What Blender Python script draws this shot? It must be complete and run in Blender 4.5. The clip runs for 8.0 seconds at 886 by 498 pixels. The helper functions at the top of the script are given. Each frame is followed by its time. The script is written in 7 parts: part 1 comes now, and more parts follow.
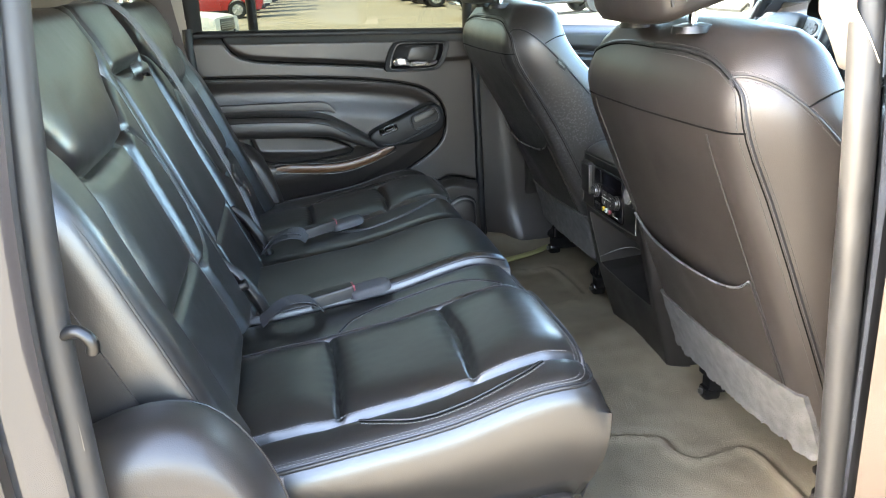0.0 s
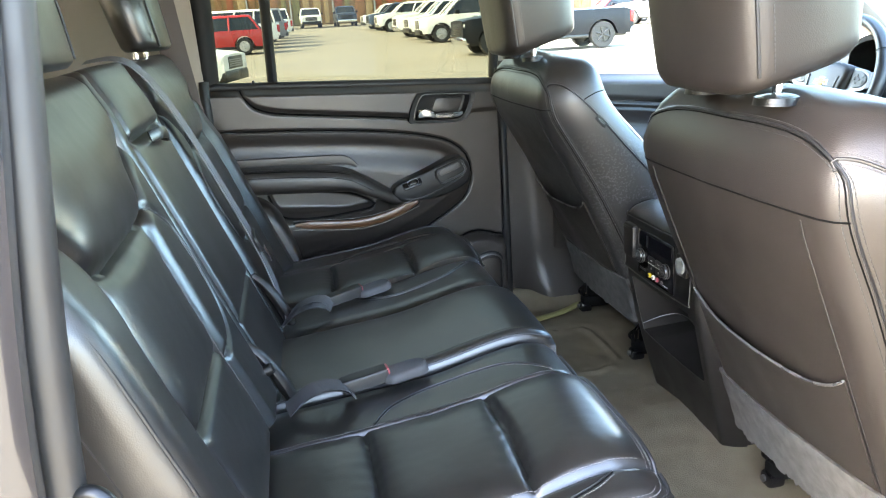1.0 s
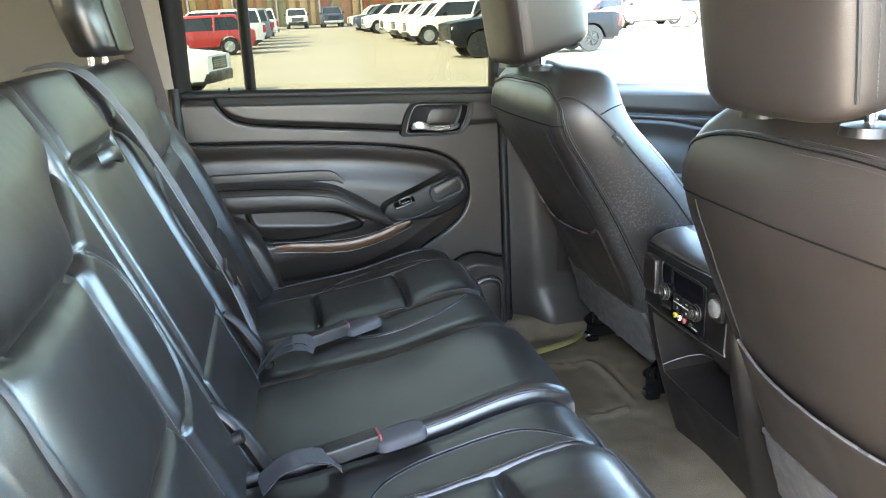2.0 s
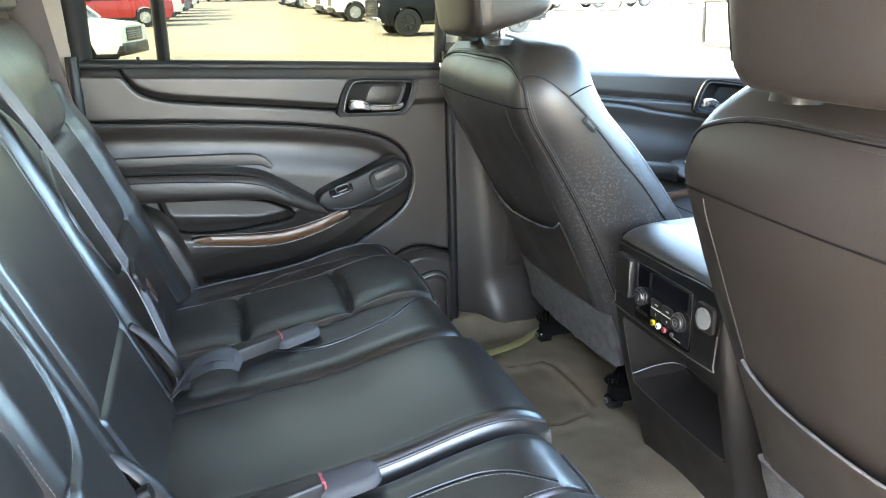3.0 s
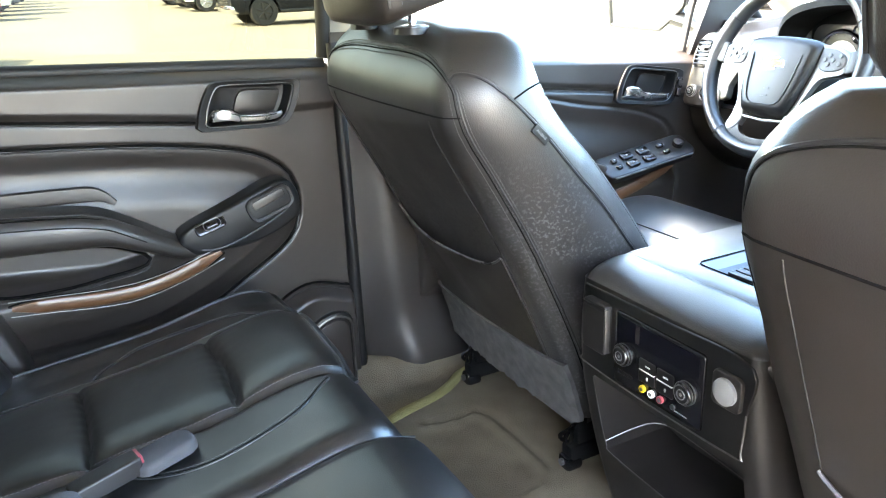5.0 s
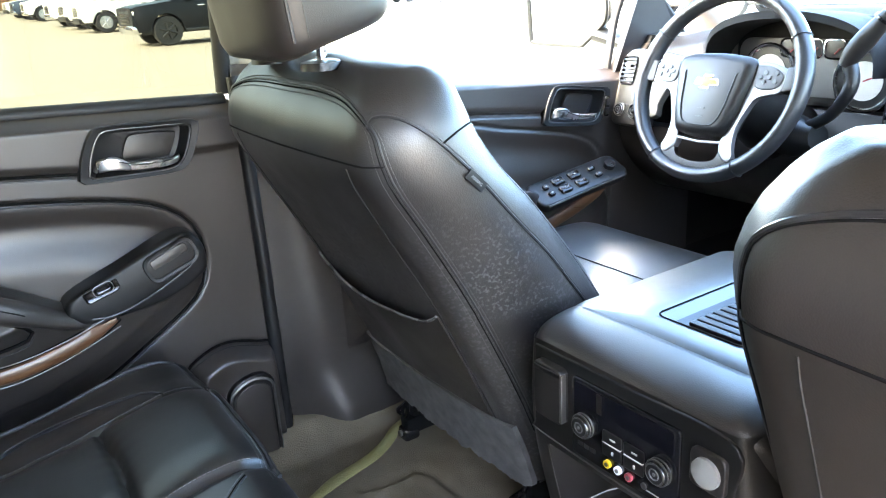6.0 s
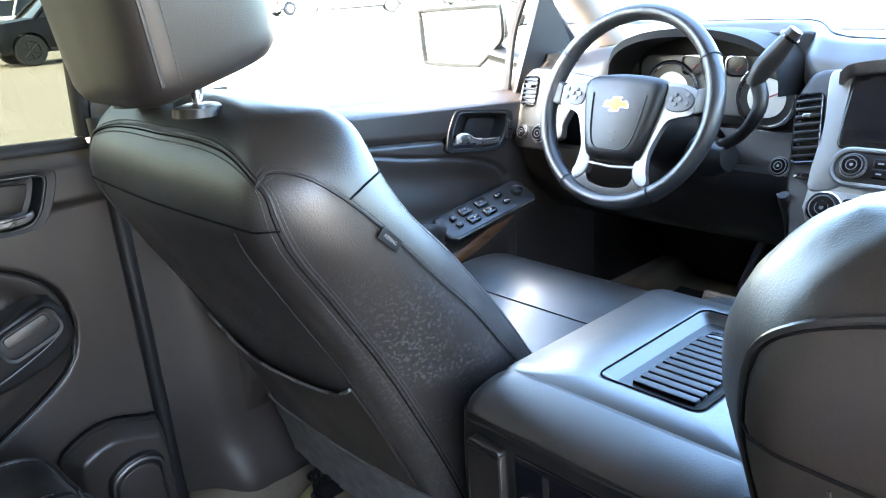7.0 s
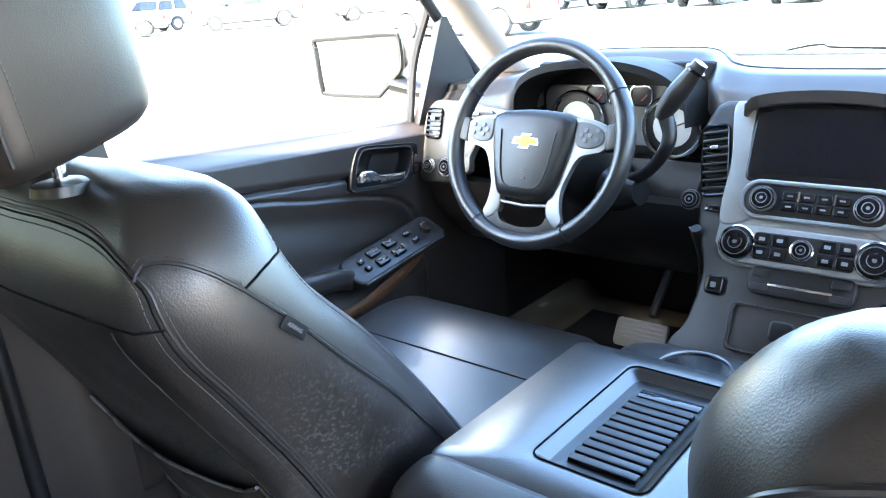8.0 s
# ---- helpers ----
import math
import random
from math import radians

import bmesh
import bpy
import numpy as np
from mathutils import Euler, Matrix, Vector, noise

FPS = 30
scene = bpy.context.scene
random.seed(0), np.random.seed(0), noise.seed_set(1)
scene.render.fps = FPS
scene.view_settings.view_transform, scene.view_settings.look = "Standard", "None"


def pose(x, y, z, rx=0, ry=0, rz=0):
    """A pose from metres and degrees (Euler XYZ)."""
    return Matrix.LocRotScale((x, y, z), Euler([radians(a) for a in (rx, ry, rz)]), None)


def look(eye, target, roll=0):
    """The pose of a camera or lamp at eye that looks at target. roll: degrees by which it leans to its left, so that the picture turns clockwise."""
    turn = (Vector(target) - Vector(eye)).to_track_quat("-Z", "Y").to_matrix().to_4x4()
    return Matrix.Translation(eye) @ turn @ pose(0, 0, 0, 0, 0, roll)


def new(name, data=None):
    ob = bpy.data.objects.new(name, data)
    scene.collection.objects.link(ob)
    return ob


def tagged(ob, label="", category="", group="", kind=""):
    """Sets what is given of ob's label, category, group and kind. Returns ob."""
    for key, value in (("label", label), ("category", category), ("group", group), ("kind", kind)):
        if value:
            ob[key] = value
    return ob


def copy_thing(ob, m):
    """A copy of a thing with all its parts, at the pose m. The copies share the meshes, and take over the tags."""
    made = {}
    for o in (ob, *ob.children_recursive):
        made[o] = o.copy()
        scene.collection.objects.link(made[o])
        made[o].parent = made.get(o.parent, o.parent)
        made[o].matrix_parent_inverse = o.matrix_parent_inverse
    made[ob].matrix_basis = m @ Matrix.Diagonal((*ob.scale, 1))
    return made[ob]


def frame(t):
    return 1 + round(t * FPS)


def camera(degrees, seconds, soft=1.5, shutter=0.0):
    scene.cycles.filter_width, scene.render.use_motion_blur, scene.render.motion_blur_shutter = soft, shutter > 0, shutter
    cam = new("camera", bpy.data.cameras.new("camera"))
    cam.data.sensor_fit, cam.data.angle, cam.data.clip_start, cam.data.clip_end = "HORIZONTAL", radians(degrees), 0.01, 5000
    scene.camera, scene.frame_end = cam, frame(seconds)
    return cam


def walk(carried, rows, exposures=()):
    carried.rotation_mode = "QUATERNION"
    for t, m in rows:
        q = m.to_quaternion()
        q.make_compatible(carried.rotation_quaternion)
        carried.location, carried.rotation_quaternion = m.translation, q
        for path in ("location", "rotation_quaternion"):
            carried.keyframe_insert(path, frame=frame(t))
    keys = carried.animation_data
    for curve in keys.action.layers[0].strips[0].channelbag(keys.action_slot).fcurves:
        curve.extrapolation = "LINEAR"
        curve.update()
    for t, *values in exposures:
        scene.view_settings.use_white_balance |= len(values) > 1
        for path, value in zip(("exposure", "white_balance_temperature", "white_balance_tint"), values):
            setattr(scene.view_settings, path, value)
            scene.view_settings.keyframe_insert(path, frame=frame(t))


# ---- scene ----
cam = camera(59.8, 8.0, soft=1.1)
PATH = [
    (0, (-0.711, -1.649, 1.476), (-0.363, 0.208, 0.821), -3.4),
    (0.5, (-0.726, -1.589, 1.497), (-0.382, 0.285, 0.889), -3.6),
    (1, (-0.747, -1.498, 1.521), (-0.4, 0.386, 0.945), -3.6),
    (1.2, (-0.755, -1.462, 1.528), (-0.402, 0.421, 0.957), -3.6),
    (2.3, (-0.714, -1.214, 1.521), (-0.301, 0.655, 0.944), -2.4),
    (2.5, (-0.708, -1.175, 1.512), (-0.258, 0.68, 0.918), -2.1),
    (3, (-0.725, -1.068, 1.5), (-0.161, 0.745, 0.871), -1.2),
    (3.5, (-0.743, -0.963, 1.493), (-0.085, 0.809, 0.84), -1.2),
    (4, (-0.731, -0.874, 1.485), (-0.012, 0.867, 0.813), -1.5),
    (4.5, (-0.688, -0.781, 1.489), (0.091, 0.931, 0.812), -2.0),
    (4.7, (-0.675, -0.741, 1.482), (0.134, 0.959, 0.808), -2.1),
    (5.8, (-0.606, -0.578, 1.498), (0.387, 1.029, 0.84), -3.3),
    (6, (-0.587, -0.55, 1.501), (0.444, 1.035, 0.849), -3.6),
    (6.5, (-0.552, -0.477, 1.507), (0.601, 1.025, 0.863), -3.7),
    (7, (-0.518, -0.424, 1.52), (0.731, 0.999, 0.876), -4.3),
    (7.5, (-0.486, -0.376, 1.54), (0.852, 0.967, 0.902), -4.7),
    (8, (-0.449, -0.349, 1.56), (0.975, 0.902, 0.923), -4.8),
]
walk(cam, [(t, look(eye, target, roll)) for t, eye, target, roll in PATH], [(0, 5.1, 7300, 11), (2.5, 5.65, 7450, 12), (4.5, 6.05, 7450, 13), (6.5, 5.65, 6800, 15), (8, 5.2, 6600, 15)])

# ---- world, sun, exposure ----
world = bpy.data.worlds.new("sky")
scene.world = world
world.use_nodes = True
wn = world.node_tree
sky = wn.nodes.new("ShaderNodeTexSky")
sky.sky_type, sky.sun_disc = "NISHITA", False
sky.sun_elevation, sky.sun_rotation = radians(38), radians(-90)
sky.air_density, sky.dust_density = 1.0, 2.2
wn.links.new(sky.outputs[0], wn.nodes["Background"].inputs[0])
wn.nodes["Background"].inputs[1].default_value = 0.15
sun = new("sun", bpy.data.lights.new("sun", "SUN"))
sun.data.energy, sun.data.angle, sun.data.color = 2.0, radians(0.6), (1.0, 0.94, 0.84)
sun.matrix_world = look((-8, 0.05, 6.3), (0, 0, 0))


# ---- helpers ----
def thing(name, label, category, group="", kind="", at=(0, 0, 0)):
    ob = new(name)
    ob.empty_display_size = 0.05
    ob.location = at
    return tagged(ob, label, category, group, kind)


def part(name, bm, material, parent=None, label="", sharp=38, smooth=True):
    bmesh.ops.recalc_face_normals(bm, faces=bm.faces)
    me = bpy.data.meshes.new(name)
    bm.to_mesh(me)
    bm.free()
    me.materials.append(material)
    if smooth:
        me.shade_smooth()
        me.set_sharp_from_angle(angle=radians(sharp))
    ob = new(name, me)
    if parent is not None:
        ob.parent = parent
        base = parent
        while base is not None:
            ob.matrix_parent_inverse = Matrix.Translation(-base.location) @ ob.matrix_parent_inverse
            base = base.parent
            break
    if label:
        tagged(ob, label)
    return ob


def spline(pts, n):
    """n points along a Catmull-Rom curve through pts, evenly by length."""
    p = np.array(pts, float)
    a = np.vstack([2 * p[0] - p[1], p, 2 * p[-1] - p[-2]])
    t = np.linspace(0, 1, 14, endpoint=False)[None, :, None]
    q = [a[k:len(a) - 3 + k, None, :] for k in range(4)]
    c = 0.5 * (2 * q[1] + (q[2] - q[0]) * t + (2 * q[0] - 5 * q[1] + 4 * q[2] - q[3]) * t ** 2 + (3 * q[1] - q[0] - 3 * q[2] + q[3]) * t ** 3)
    return even(np.vstack([c.reshape(-1, p.shape[1]), p[-1:]]), n)


def even(p, n):
    p = np.array(p, float)
    d = np.r_[0, np.cumsum(np.linalg.norm(np.diff(p, axis=0), axis=1))]
    s = np.linspace(0, d[-1], n)
    return np.stack([np.interp(s, d, p[:, k]) for k in range(p.shape[1])], 1)


def loft(bm, rings, closed=True, caps=True):
    rows = [[bm.verts.new(tuple(map(float, p))) for p in ring] for ring in rings]
    n = len(rows[0])
    for a, b in zip(rows, rows[1:]):
        for i in range(n if closed else n - 1):
            j = (i + 1) % n
            bm.faces.new((a[i], a[j], b[j], b[i]))
    if caps and closed:
        bm.faces.new(rows[0][::-1])
        bm.faces.new(rows[-1])
    return rows


def tube(pts, r, n=8, bm=None, flat=1.0, smooth_n=0, up=(0, 0, 1)):
    """A rod along pts; r is a radius or one for each point; flat squashes it along up."""
    bm = bm or bmesh.new()
    p = spline(pts, smooth_n) if smooth_n else np.array(pts, float)
    rr = np.full(len(p), r) if np.isscalar(r) else np.interp(np.linspace(0, 1, len(p)), np.linspace(0, 1, len(r)), r)
    tan = np.gradient(p, axis=0)
    tan /= np.linalg.norm(tan, axis=1)[:, None] + 1e-12
    rings, side = [], None
    for i in range(len(p)):
        u = np.array(up, float) if side is None else np.cross(side, tan[i])
        if side is None and abs(u @ tan[i]) > 0.95:
            u = np.array((1.0, 0.2, 0))
        s = np.cross(tan[i], u)
        s /= np.linalg.norm(s) + 1e-12
        v = np.cross(s, tan[i])
        side = s
        rings.append([p[i] + rr[i] * (math.cos(a) * s + flat * math.sin(a) * v) for a in np.linspace(0, 2 * math.pi, n, endpoint=False)])
    loft(bm, rings)
    return bm


def rrect(w, h, r, n=5):
    """A rounded rectangle, centred, as 2D points."""
    out = []
    r = min(r, w / 2 - 1e-5, h / 2 - 1e-5)
    for cx, cy, a0 in ((w / 2 - r, h / 2 - r, 0), (-w / 2 + r, h / 2 - r, 90), (-w / 2 + r, -h / 2 + r, 180), (w / 2 - r, -h / 2 + r, 270)):
        for k in range(n + 1):
            a = radians(a0 + 90 * k / n)
            out.append((cx + r * math.cos(a), cy + r * math.sin(a)))
    return out


def plate(outline, depth, m=None, edge=0.0, bm=None):
    """A solid from a 2D outline in its xy plane, z from 0 to depth, its upper edge rounded by edge; m places it."""
    bm = bm or bmesh.new()
    m = m or Matrix()
    o = np.array(outline, float)
    c = (o.max(0) + o.min(0)) / 2
    half = np.maximum((o.max(0) - o.min(0)) / 2, 1e-6)
    rings = [[m @ Vector((x, y, 0)) for x, y in o]]
    steps = ((0, depth),) if not edge else tuple((edge * (1 - math.cos(a)), depth - edge + edge * math.sin(a)) for a in np.linspace(0, math.pi / 2, 4))
    for inset, z in steps:
        k = 1 - inset / half
        rings.append([m @ Vector((*(c + (q - c) * k), z)) for q in o])
    loft(bm, rings)
    return bm


def box(x0, x1, y0, y1, z0, z1, bevel=0.0, bm=None, segs=2, m=None):
    own = bmesh.new()
    bmesh.ops.create_cube(own, size=1)
    for v in own.verts:
        v.co = ((x0 + x1) / 2 + v.co.x * (x1 - x0), (y0 + y1) / 2 + v.co.y * (y1 - y0), (z0 + z1) / 2 + v.co.z * (z1 - z0))
    if bevel:
        bmesh.ops.bevel(own, geom=own.edges[:], offset=bevel, segments=segs, profile=0.5, affect="EDGES")
    if m is not None:
        own.transform(m)
    if bm is None:
        return own
    tmp = bpy.data.meshes.new("tmp")
    own.to_mesh(tmp)
    own.free()
    bm.from_mesh(tmp)
    bpy.data.meshes.remove(tmp)
    return bm


def sheet(fn, us, vs, bm=None, close=None):
    """A surface fn(u, v); close, a vector, makes it a solid by a copy pushed along it."""
    bm = bm or bmesh.new()
    g = [[np.array(fn(u, v), float) for v in vs] for u in us]
    rows = [[bm.verts.new(tuple(p)) for p in r] for r in g]
    nu, nv = len(us), len(vs)
    for i in range(nu - 1):
        for j in range(nv - 1):
            bm.faces.new((rows[i][j], rows[i + 1][j], rows[i + 1][j + 1], rows[i][j + 1]))
    if close is not None:
        back = [[bm.verts.new(tuple(p + np.array(close))) for p in r] for r in g]
        for i in range(nu - 1):
            for j in range(nv - 1):
                bm.faces.new((back[i][j], back[i][j + 1], back[i + 1][j + 1], back[i + 1][j]))
        rim = [(i, 0) for i in range(nu)] + [(nu - 1, j) for j in range(1, nv)] + [(i, nv - 1) for i in range(nu - 2, -1, -1)] + [(0, j) for j in range(nv - 2, 0, -1)]
        for (a, b), (c, d) in zip(rim, rim[1:] + rim[:1]):
            bm.faces.new((rows[a][b], back[a][b], back[c][d], rows[c][d]))
    return bm


def stitches(pts, length=0.0042, gap=0.0022, r=0.0007, bm=None):
    """A row of single threads along pts."""
    bm = bm or bmesh.new()
    p = np.array(pts, float)
    total = np.linalg.norm(np.diff(p, axis=0), axis=1).sum()
    n = max(2, int(total / (length + gap)))
    q = even(p, 2 * n + 1)
    for i in range(n):
        a, b = q[2 * i], q[2 * i + 1] + (q[2 * i + 1] - q[2 * i]) * 0.3
        d = Vector(b - a)
        s = d.orthogonal().normalized() * r
        t = d.normalized().cross(s)
        vs = [[bm.verts.new(Vector(e) + k) for k in (s, t, -s, -t)] for e in (a, b)]
        for k in range(4):
            bm.faces.new((vs[0][k], vs[0][(k + 1) % 4], vs[1][(k + 1) % 4], vs[1][k]))
        bm.faces.new(vs[0][::-1])
        bm.faces.new(vs[1])
    return bm


def lettering(text, size, m):
    """Raised letters in the built-in font, centred on m."""
    cu = bpy.data.curves.new("letters", "FONT")
    cu.body, cu.size, cu.align_x, cu.align_y, cu.extrude = text, size, "CENTER", "CENTER", 0.0002
    tmp = bpy.data.objects.new("letters", cu)
    scene.collection.objects.link(tmp)
    bpy.context.view_layer.update()
    me = bpy.data.meshes.new_from_object(tmp)
    bm = bmesh.new()
    bm.from_mesh(me)
    bm.transform(m)
    bpy.data.objects.remove(tmp)
    bpy.data.curves.remove(cu)
    bpy.data.meshes.remove(me)
    return bm


def sm(a, b, x):
    t = np.clip((x - a) / (b - a), 0, 1)
    return t * t * (3 - 2 * t)


OUTLINES = {}


def segments(line, closed):
    """The legs of a 2D outline as arrays, kept for the next call."""
    if (id(line), closed) not in OUTLINES:
        a = np.array(line, float)
        b = np.roll(a, -1, axis=0) if closed else a[1:]
        a = a if closed else a[:-1]
        d = b - a
        OUTLINES[id(line), closed] = (line, a, b, d, (d * d).sum(1) + 1e-12)
    return OUTLINES[id(line), closed][1:]


def leg_distance(px, py, a, d, dd):
    q = np.array((px, py)) - a
    t = np.clip((q * d).sum(1) / dd, 0, 1)
    e = q - d * t[:, None]
    return math.sqrt((e * e).sum(1).min())


def dist_line(px, py, line):
    """Distance from a point to a 2D polyline."""
    a, b, d, dd = segments(line, False)
    return leg_distance(px, py, a, d, dd)


def inside(px, py, poly):
    """Signed distance to a 2D outline: positive inside."""
    a, b, d, dd = segments(poly, True)
    cross = (a[:, 1] > py) != (b[:, 1] > py)
    right = px < d[:, 0] * (py - a[:, 1]) / np.where(cross, d[:, 1], 1) + a[:, 0]
    away = leg_distance(px, py, a, d, dd)
    return away if (cross & right).sum() % 2 else -away


def groove(d, w, depth):
    return -depth * math.exp(-(d / w) ** 2)


# ---- materials ----
def material(name, color, rough=0.5, metal=0.0, spec=0.5, grain=0, bump=0.0, vary=0.12, big=6.0, rough_vary=0.1, color2=None, kind="noise", coat=0.0, sheen=0.0, wrinkle=0.0):
    m = bpy.data.materials.new(name)
    m.use_nodes = True
    nt = m.node_tree
    b = nt.nodes["Principled BSDF"]
    b.inputs["Metallic"].default_value = metal
    b.inputs["Specular IOR Level"].default_value = spec
    b.inputs["Coat Weight"].default_value = coat
    b.inputs["Coat Roughness"].default_value = 0.05 if not wrinkle else 0.22
    b.inputs["Sheen Weight"].default_value = sheen
    co = nt.nodes.new("ShaderNodeTexCoord").outputs["Object"]
    large = nt.nodes.new("ShaderNodeTexNoise")
    large.inputs["Scale"].default_value, large.inputs["Detail"].default_value = big, 5
    nt.links.new(co, large.inputs["Vector"])
    mix = nt.nodes.new("ShaderNodeMix")
    mix.data_type = "RGBA"
    c = np.array(color)
    mix.inputs[6].default_value = (*np.clip(c * (1 - vary), 0, 1), 1)
    mix.inputs[7].default_value = (*np.clip(np.array(color2) if color2 else c * (1 + vary), 0, 1), 1)
    nt.links.new(large.outputs[0], mix.inputs[0])
    nt.links.new(mix.outputs[2], b.inputs["Base Color"])
    rr = nt.nodes.new("ShaderNodeMapRange")
    rr.inputs[1].default_value, rr.inputs[2].default_value = 0.3, 0.7
    rr.inputs[3].default_value, rr.inputs[4].default_value = max(0.02, rough - rough_vary), min(1, rough + rough_vary)
    fine = large
    if grain:
        fine = nt.nodes.new("ShaderNodeTexVoronoi" if kind == "leather" else "ShaderNodeTexNoise")
        fine.inputs["Scale"].default_value = grain
        nt.links.new(co, fine.inputs["Vector"])
        if bump:
            bp = nt.nodes.new("ShaderNodeBump")
            bp.inputs["Strength"].default_value, bp.inputs["Distance"].default_value = bump, 0.6 / grain
            nt.links.new(fine.outputs[0], bp.inputs["Height"])
            nt.links.new(bp.outputs[0], b.inputs["Normal"])
            if wrinkle:
                wr = nt.nodes.new("ShaderNodeTexNoise")
                wr.inputs["Scale"].default_value, wr.inputs["Detail"].default_value, wr.inputs["Distortion"].default_value = 48, 4, 0.8
                nt.links.new(co, wr.inputs["Vector"])
                b2 = nt.nodes.new("ShaderNodeBump")
                b2.inputs["Strength"].default_value, b2.inputs["Distance"].default_value = wrinkle, 0.004
                nt.links.new(wr.outputs[0], b2.inputs["Height"])
                nt.links.new(b2.outputs[0], bp.inputs["Normal"])
    nt.links.new(large.outputs[0], rr.inputs[0])
    nt.links.new(rr.outputs[0], b.inputs["Roughness"])
    return m


def glass(name, tint, rough=0.0):
    m = bpy.data.materials.new(name)
    m.use_nodes = True
    nt = m.node_tree
    nt.nodes.remove(nt.nodes["Principled BSDF"])
    tr, gl, mx, lw, pw, mr = (nt.nodes.new("ShaderNode" + k) for k in ("BsdfTransparent", "BsdfGlossy", "MixShader", "LayerWeight", "Math", "MapRange"))
    tr.inputs[0].default_value = (*tint, 1)
    gl.inputs["Roughness"].default_value = 0.02
    lw.inputs[0].default_value = 0.5
    pw.operation = "POWER"
    pw.inputs[1].default_value = 4.5
    mr.inputs[3].default_value, mr.inputs[4].default_value = 0.04, 0.8
    nt.links.new(lw.outputs["Facing"], pw.inputs[0])
    nt.links.new(pw.outputs[0], mr.inputs[0])
    nt.links.new(mr.outputs[0], mx.inputs[0])
    nt.links.new(tr.outputs[0], mx.inputs[1])
    nt.links.new(gl.outputs[0], mx.inputs[2])
    nt.links.new(mx.outputs[0], nt.nodes["Material Output"].inputs[0])
    return m


LEATHER = material("black leather", (0.0092, 0.0082, 0.0076), 0.35, spec=0.95, grain=560, bump=0.10, kind="leather", big=7, rough_vary=0.035, wrinkle=0.05, coat=0.2)
LEATHER_WORN = material("worn black leather", (0.0165, 0.0142, 0.013), 0.41, spec=0.75, coat=0.12, grain=520, bump=0.18, kind="leather", big=9, rough_vary=0.06, vary=0.2, wrinkle=0.03)
LEATHER_BACK = material("matt black seat back leather", (0.0215, 0.0176, 0.0153), 0.41, spec=0.55, coat=0.06, grain=620, bump=0.15, kind="leather", big=8, rough_vary=0.06, vary=0.15, wrinkle=0.015)
# barely reflects, so tubes along gaps and seams stay as dark as their shade
GAP = material("matt black for shaded gaps", (0.004, 0.004, 0.004), 0.9, spec=0.1, big=30)
DASH_MATT = material("matt black dashboard plastic", (0.009, 0.0087, 0.0086), 0.72, spec=0.25, grain=900, bump=0.2, big=8)
TRIM_BEIGE = material("pale beige-silver trim", (0.12, 0.112, 0.098), 0.42, metal=0.35, big=10, rough_vary=0.05)
FR = material("black window frame", (0.008, 0.008, 0.0085), 0.5, spec=0.35, big=9)
VINYL = material("dark grey vinyl", (0.0275, 0.0222, 0.019), 0.39, spec=0.6, grain=800, bump=0.14, kind="leather", big=5, vary=0.16)
PLASTIC = material("black grained plastic", (0.0115, 0.0097, 0.0088), 0.42, spec=0.5, grain=900, bump=0.15, big=8)
PLASTIC_DARK = material("black plastic", (0.0052, 0.0049, 0.0048), 0.38, grain=900, bump=0.1, big=8)
GLOSS = material("gloss black plastic", (0.006, 0.006, 0.007), 0.12, big=12, rough_vary=0.03)
SCREEN = material("dark display glass", (0.004, 0.004, 0.006), 0.07, big=6, rough_vary=0.02)
CARPET = material("brown grey carpet", (0.12, 0.096, 0.064), 0.95, spec=0.1, grain=420, bump=1.0, big=7, color2=(0.22, 0.184, 0.128), vary=0.35)
CARPET_GREY = material("grey felt carpet", (0.075, 0.07, 0.066), 0.95, spec=0.1, grain=330, bump=1.0, big=45, color2=(0.15, 0.145, 0.138), vary=0.4)
THREAD = material("pale grey thread", (0.12, 0.117, 0.114), 0.8, big=40)
THREAD_DARK = material("dark grey thread", (0.055, 0.053, 0.051), 0.7, big=40)
# paler than the piping: paints the highlight on the map pocket's lip
LIP_GLINT = material("pale lip highlight", (0.07, 0.07, 0.072), 0.3, spec=0.7, big=30)
PIPING = material("black piping", (0.016, 0.016, 0.017), 0.4, spec=0.45, big=30)
BELT = material("grey seat belt webbing", (0.05, 0.048, 0.05), 0.7, grain=800, bump=0.5, big=15)
STRAP = material("pale grey belt webbing", (0.13, 0.128, 0.135), 0.6, grain=800, bump=0.5, big=15)
HANDLE_SILVER = material("bright satin handle", (0.5, 0.485, 0.47), 0.27, metal=0.9, big=20, rough_vary=0.05)
CHROME = material("chrome", (0.72, 0.72, 0.73), 0.12, metal=1.0, big=20, rough_vary=0.04)
SILVER = material("satin silver trim", (0.29, 0.285, 0.275), 0.44, metal=0.7, grain=900, bump=0.05, big=10, rough_vary=0.05)
STEEL = material("dark steel", (0.16, 0.155, 0.15), 0.4, metal=0.9, big=30, rough_vary=0.12)
WOODM = material("polished walnut veneer", (0.05, 0.022, 0.010), 0.35, spec=0.4, grain=60, bump=0.02, big=14, color2=(0.15, 0.068, 0.03), vary=0.35, coat=0.15)
HEADLINER = material("grey beige headliner", (0.33, 0.31, 0.28), 0.9, spec=0.1, grain=600, bump=0.5, big=5, vary=0.06)
PILLAR = material("taupe pillar trim", (0.3, 0.26, 0.22), 0.6, grain=700, bump=0.2, big=5, vary=0.06)
RUBBER = material("black rubber seal", (0.02, 0.02, 0.02), 0.45, big=20)
BODY = material("black car paint", (0.012, 0.014, 0.018), 0.18, big=4, rough_vary=0.03, coat=1.0)
WHITE_MARK = material("white print", (0.75, 0.75, 0.75), 0.6, big=20)
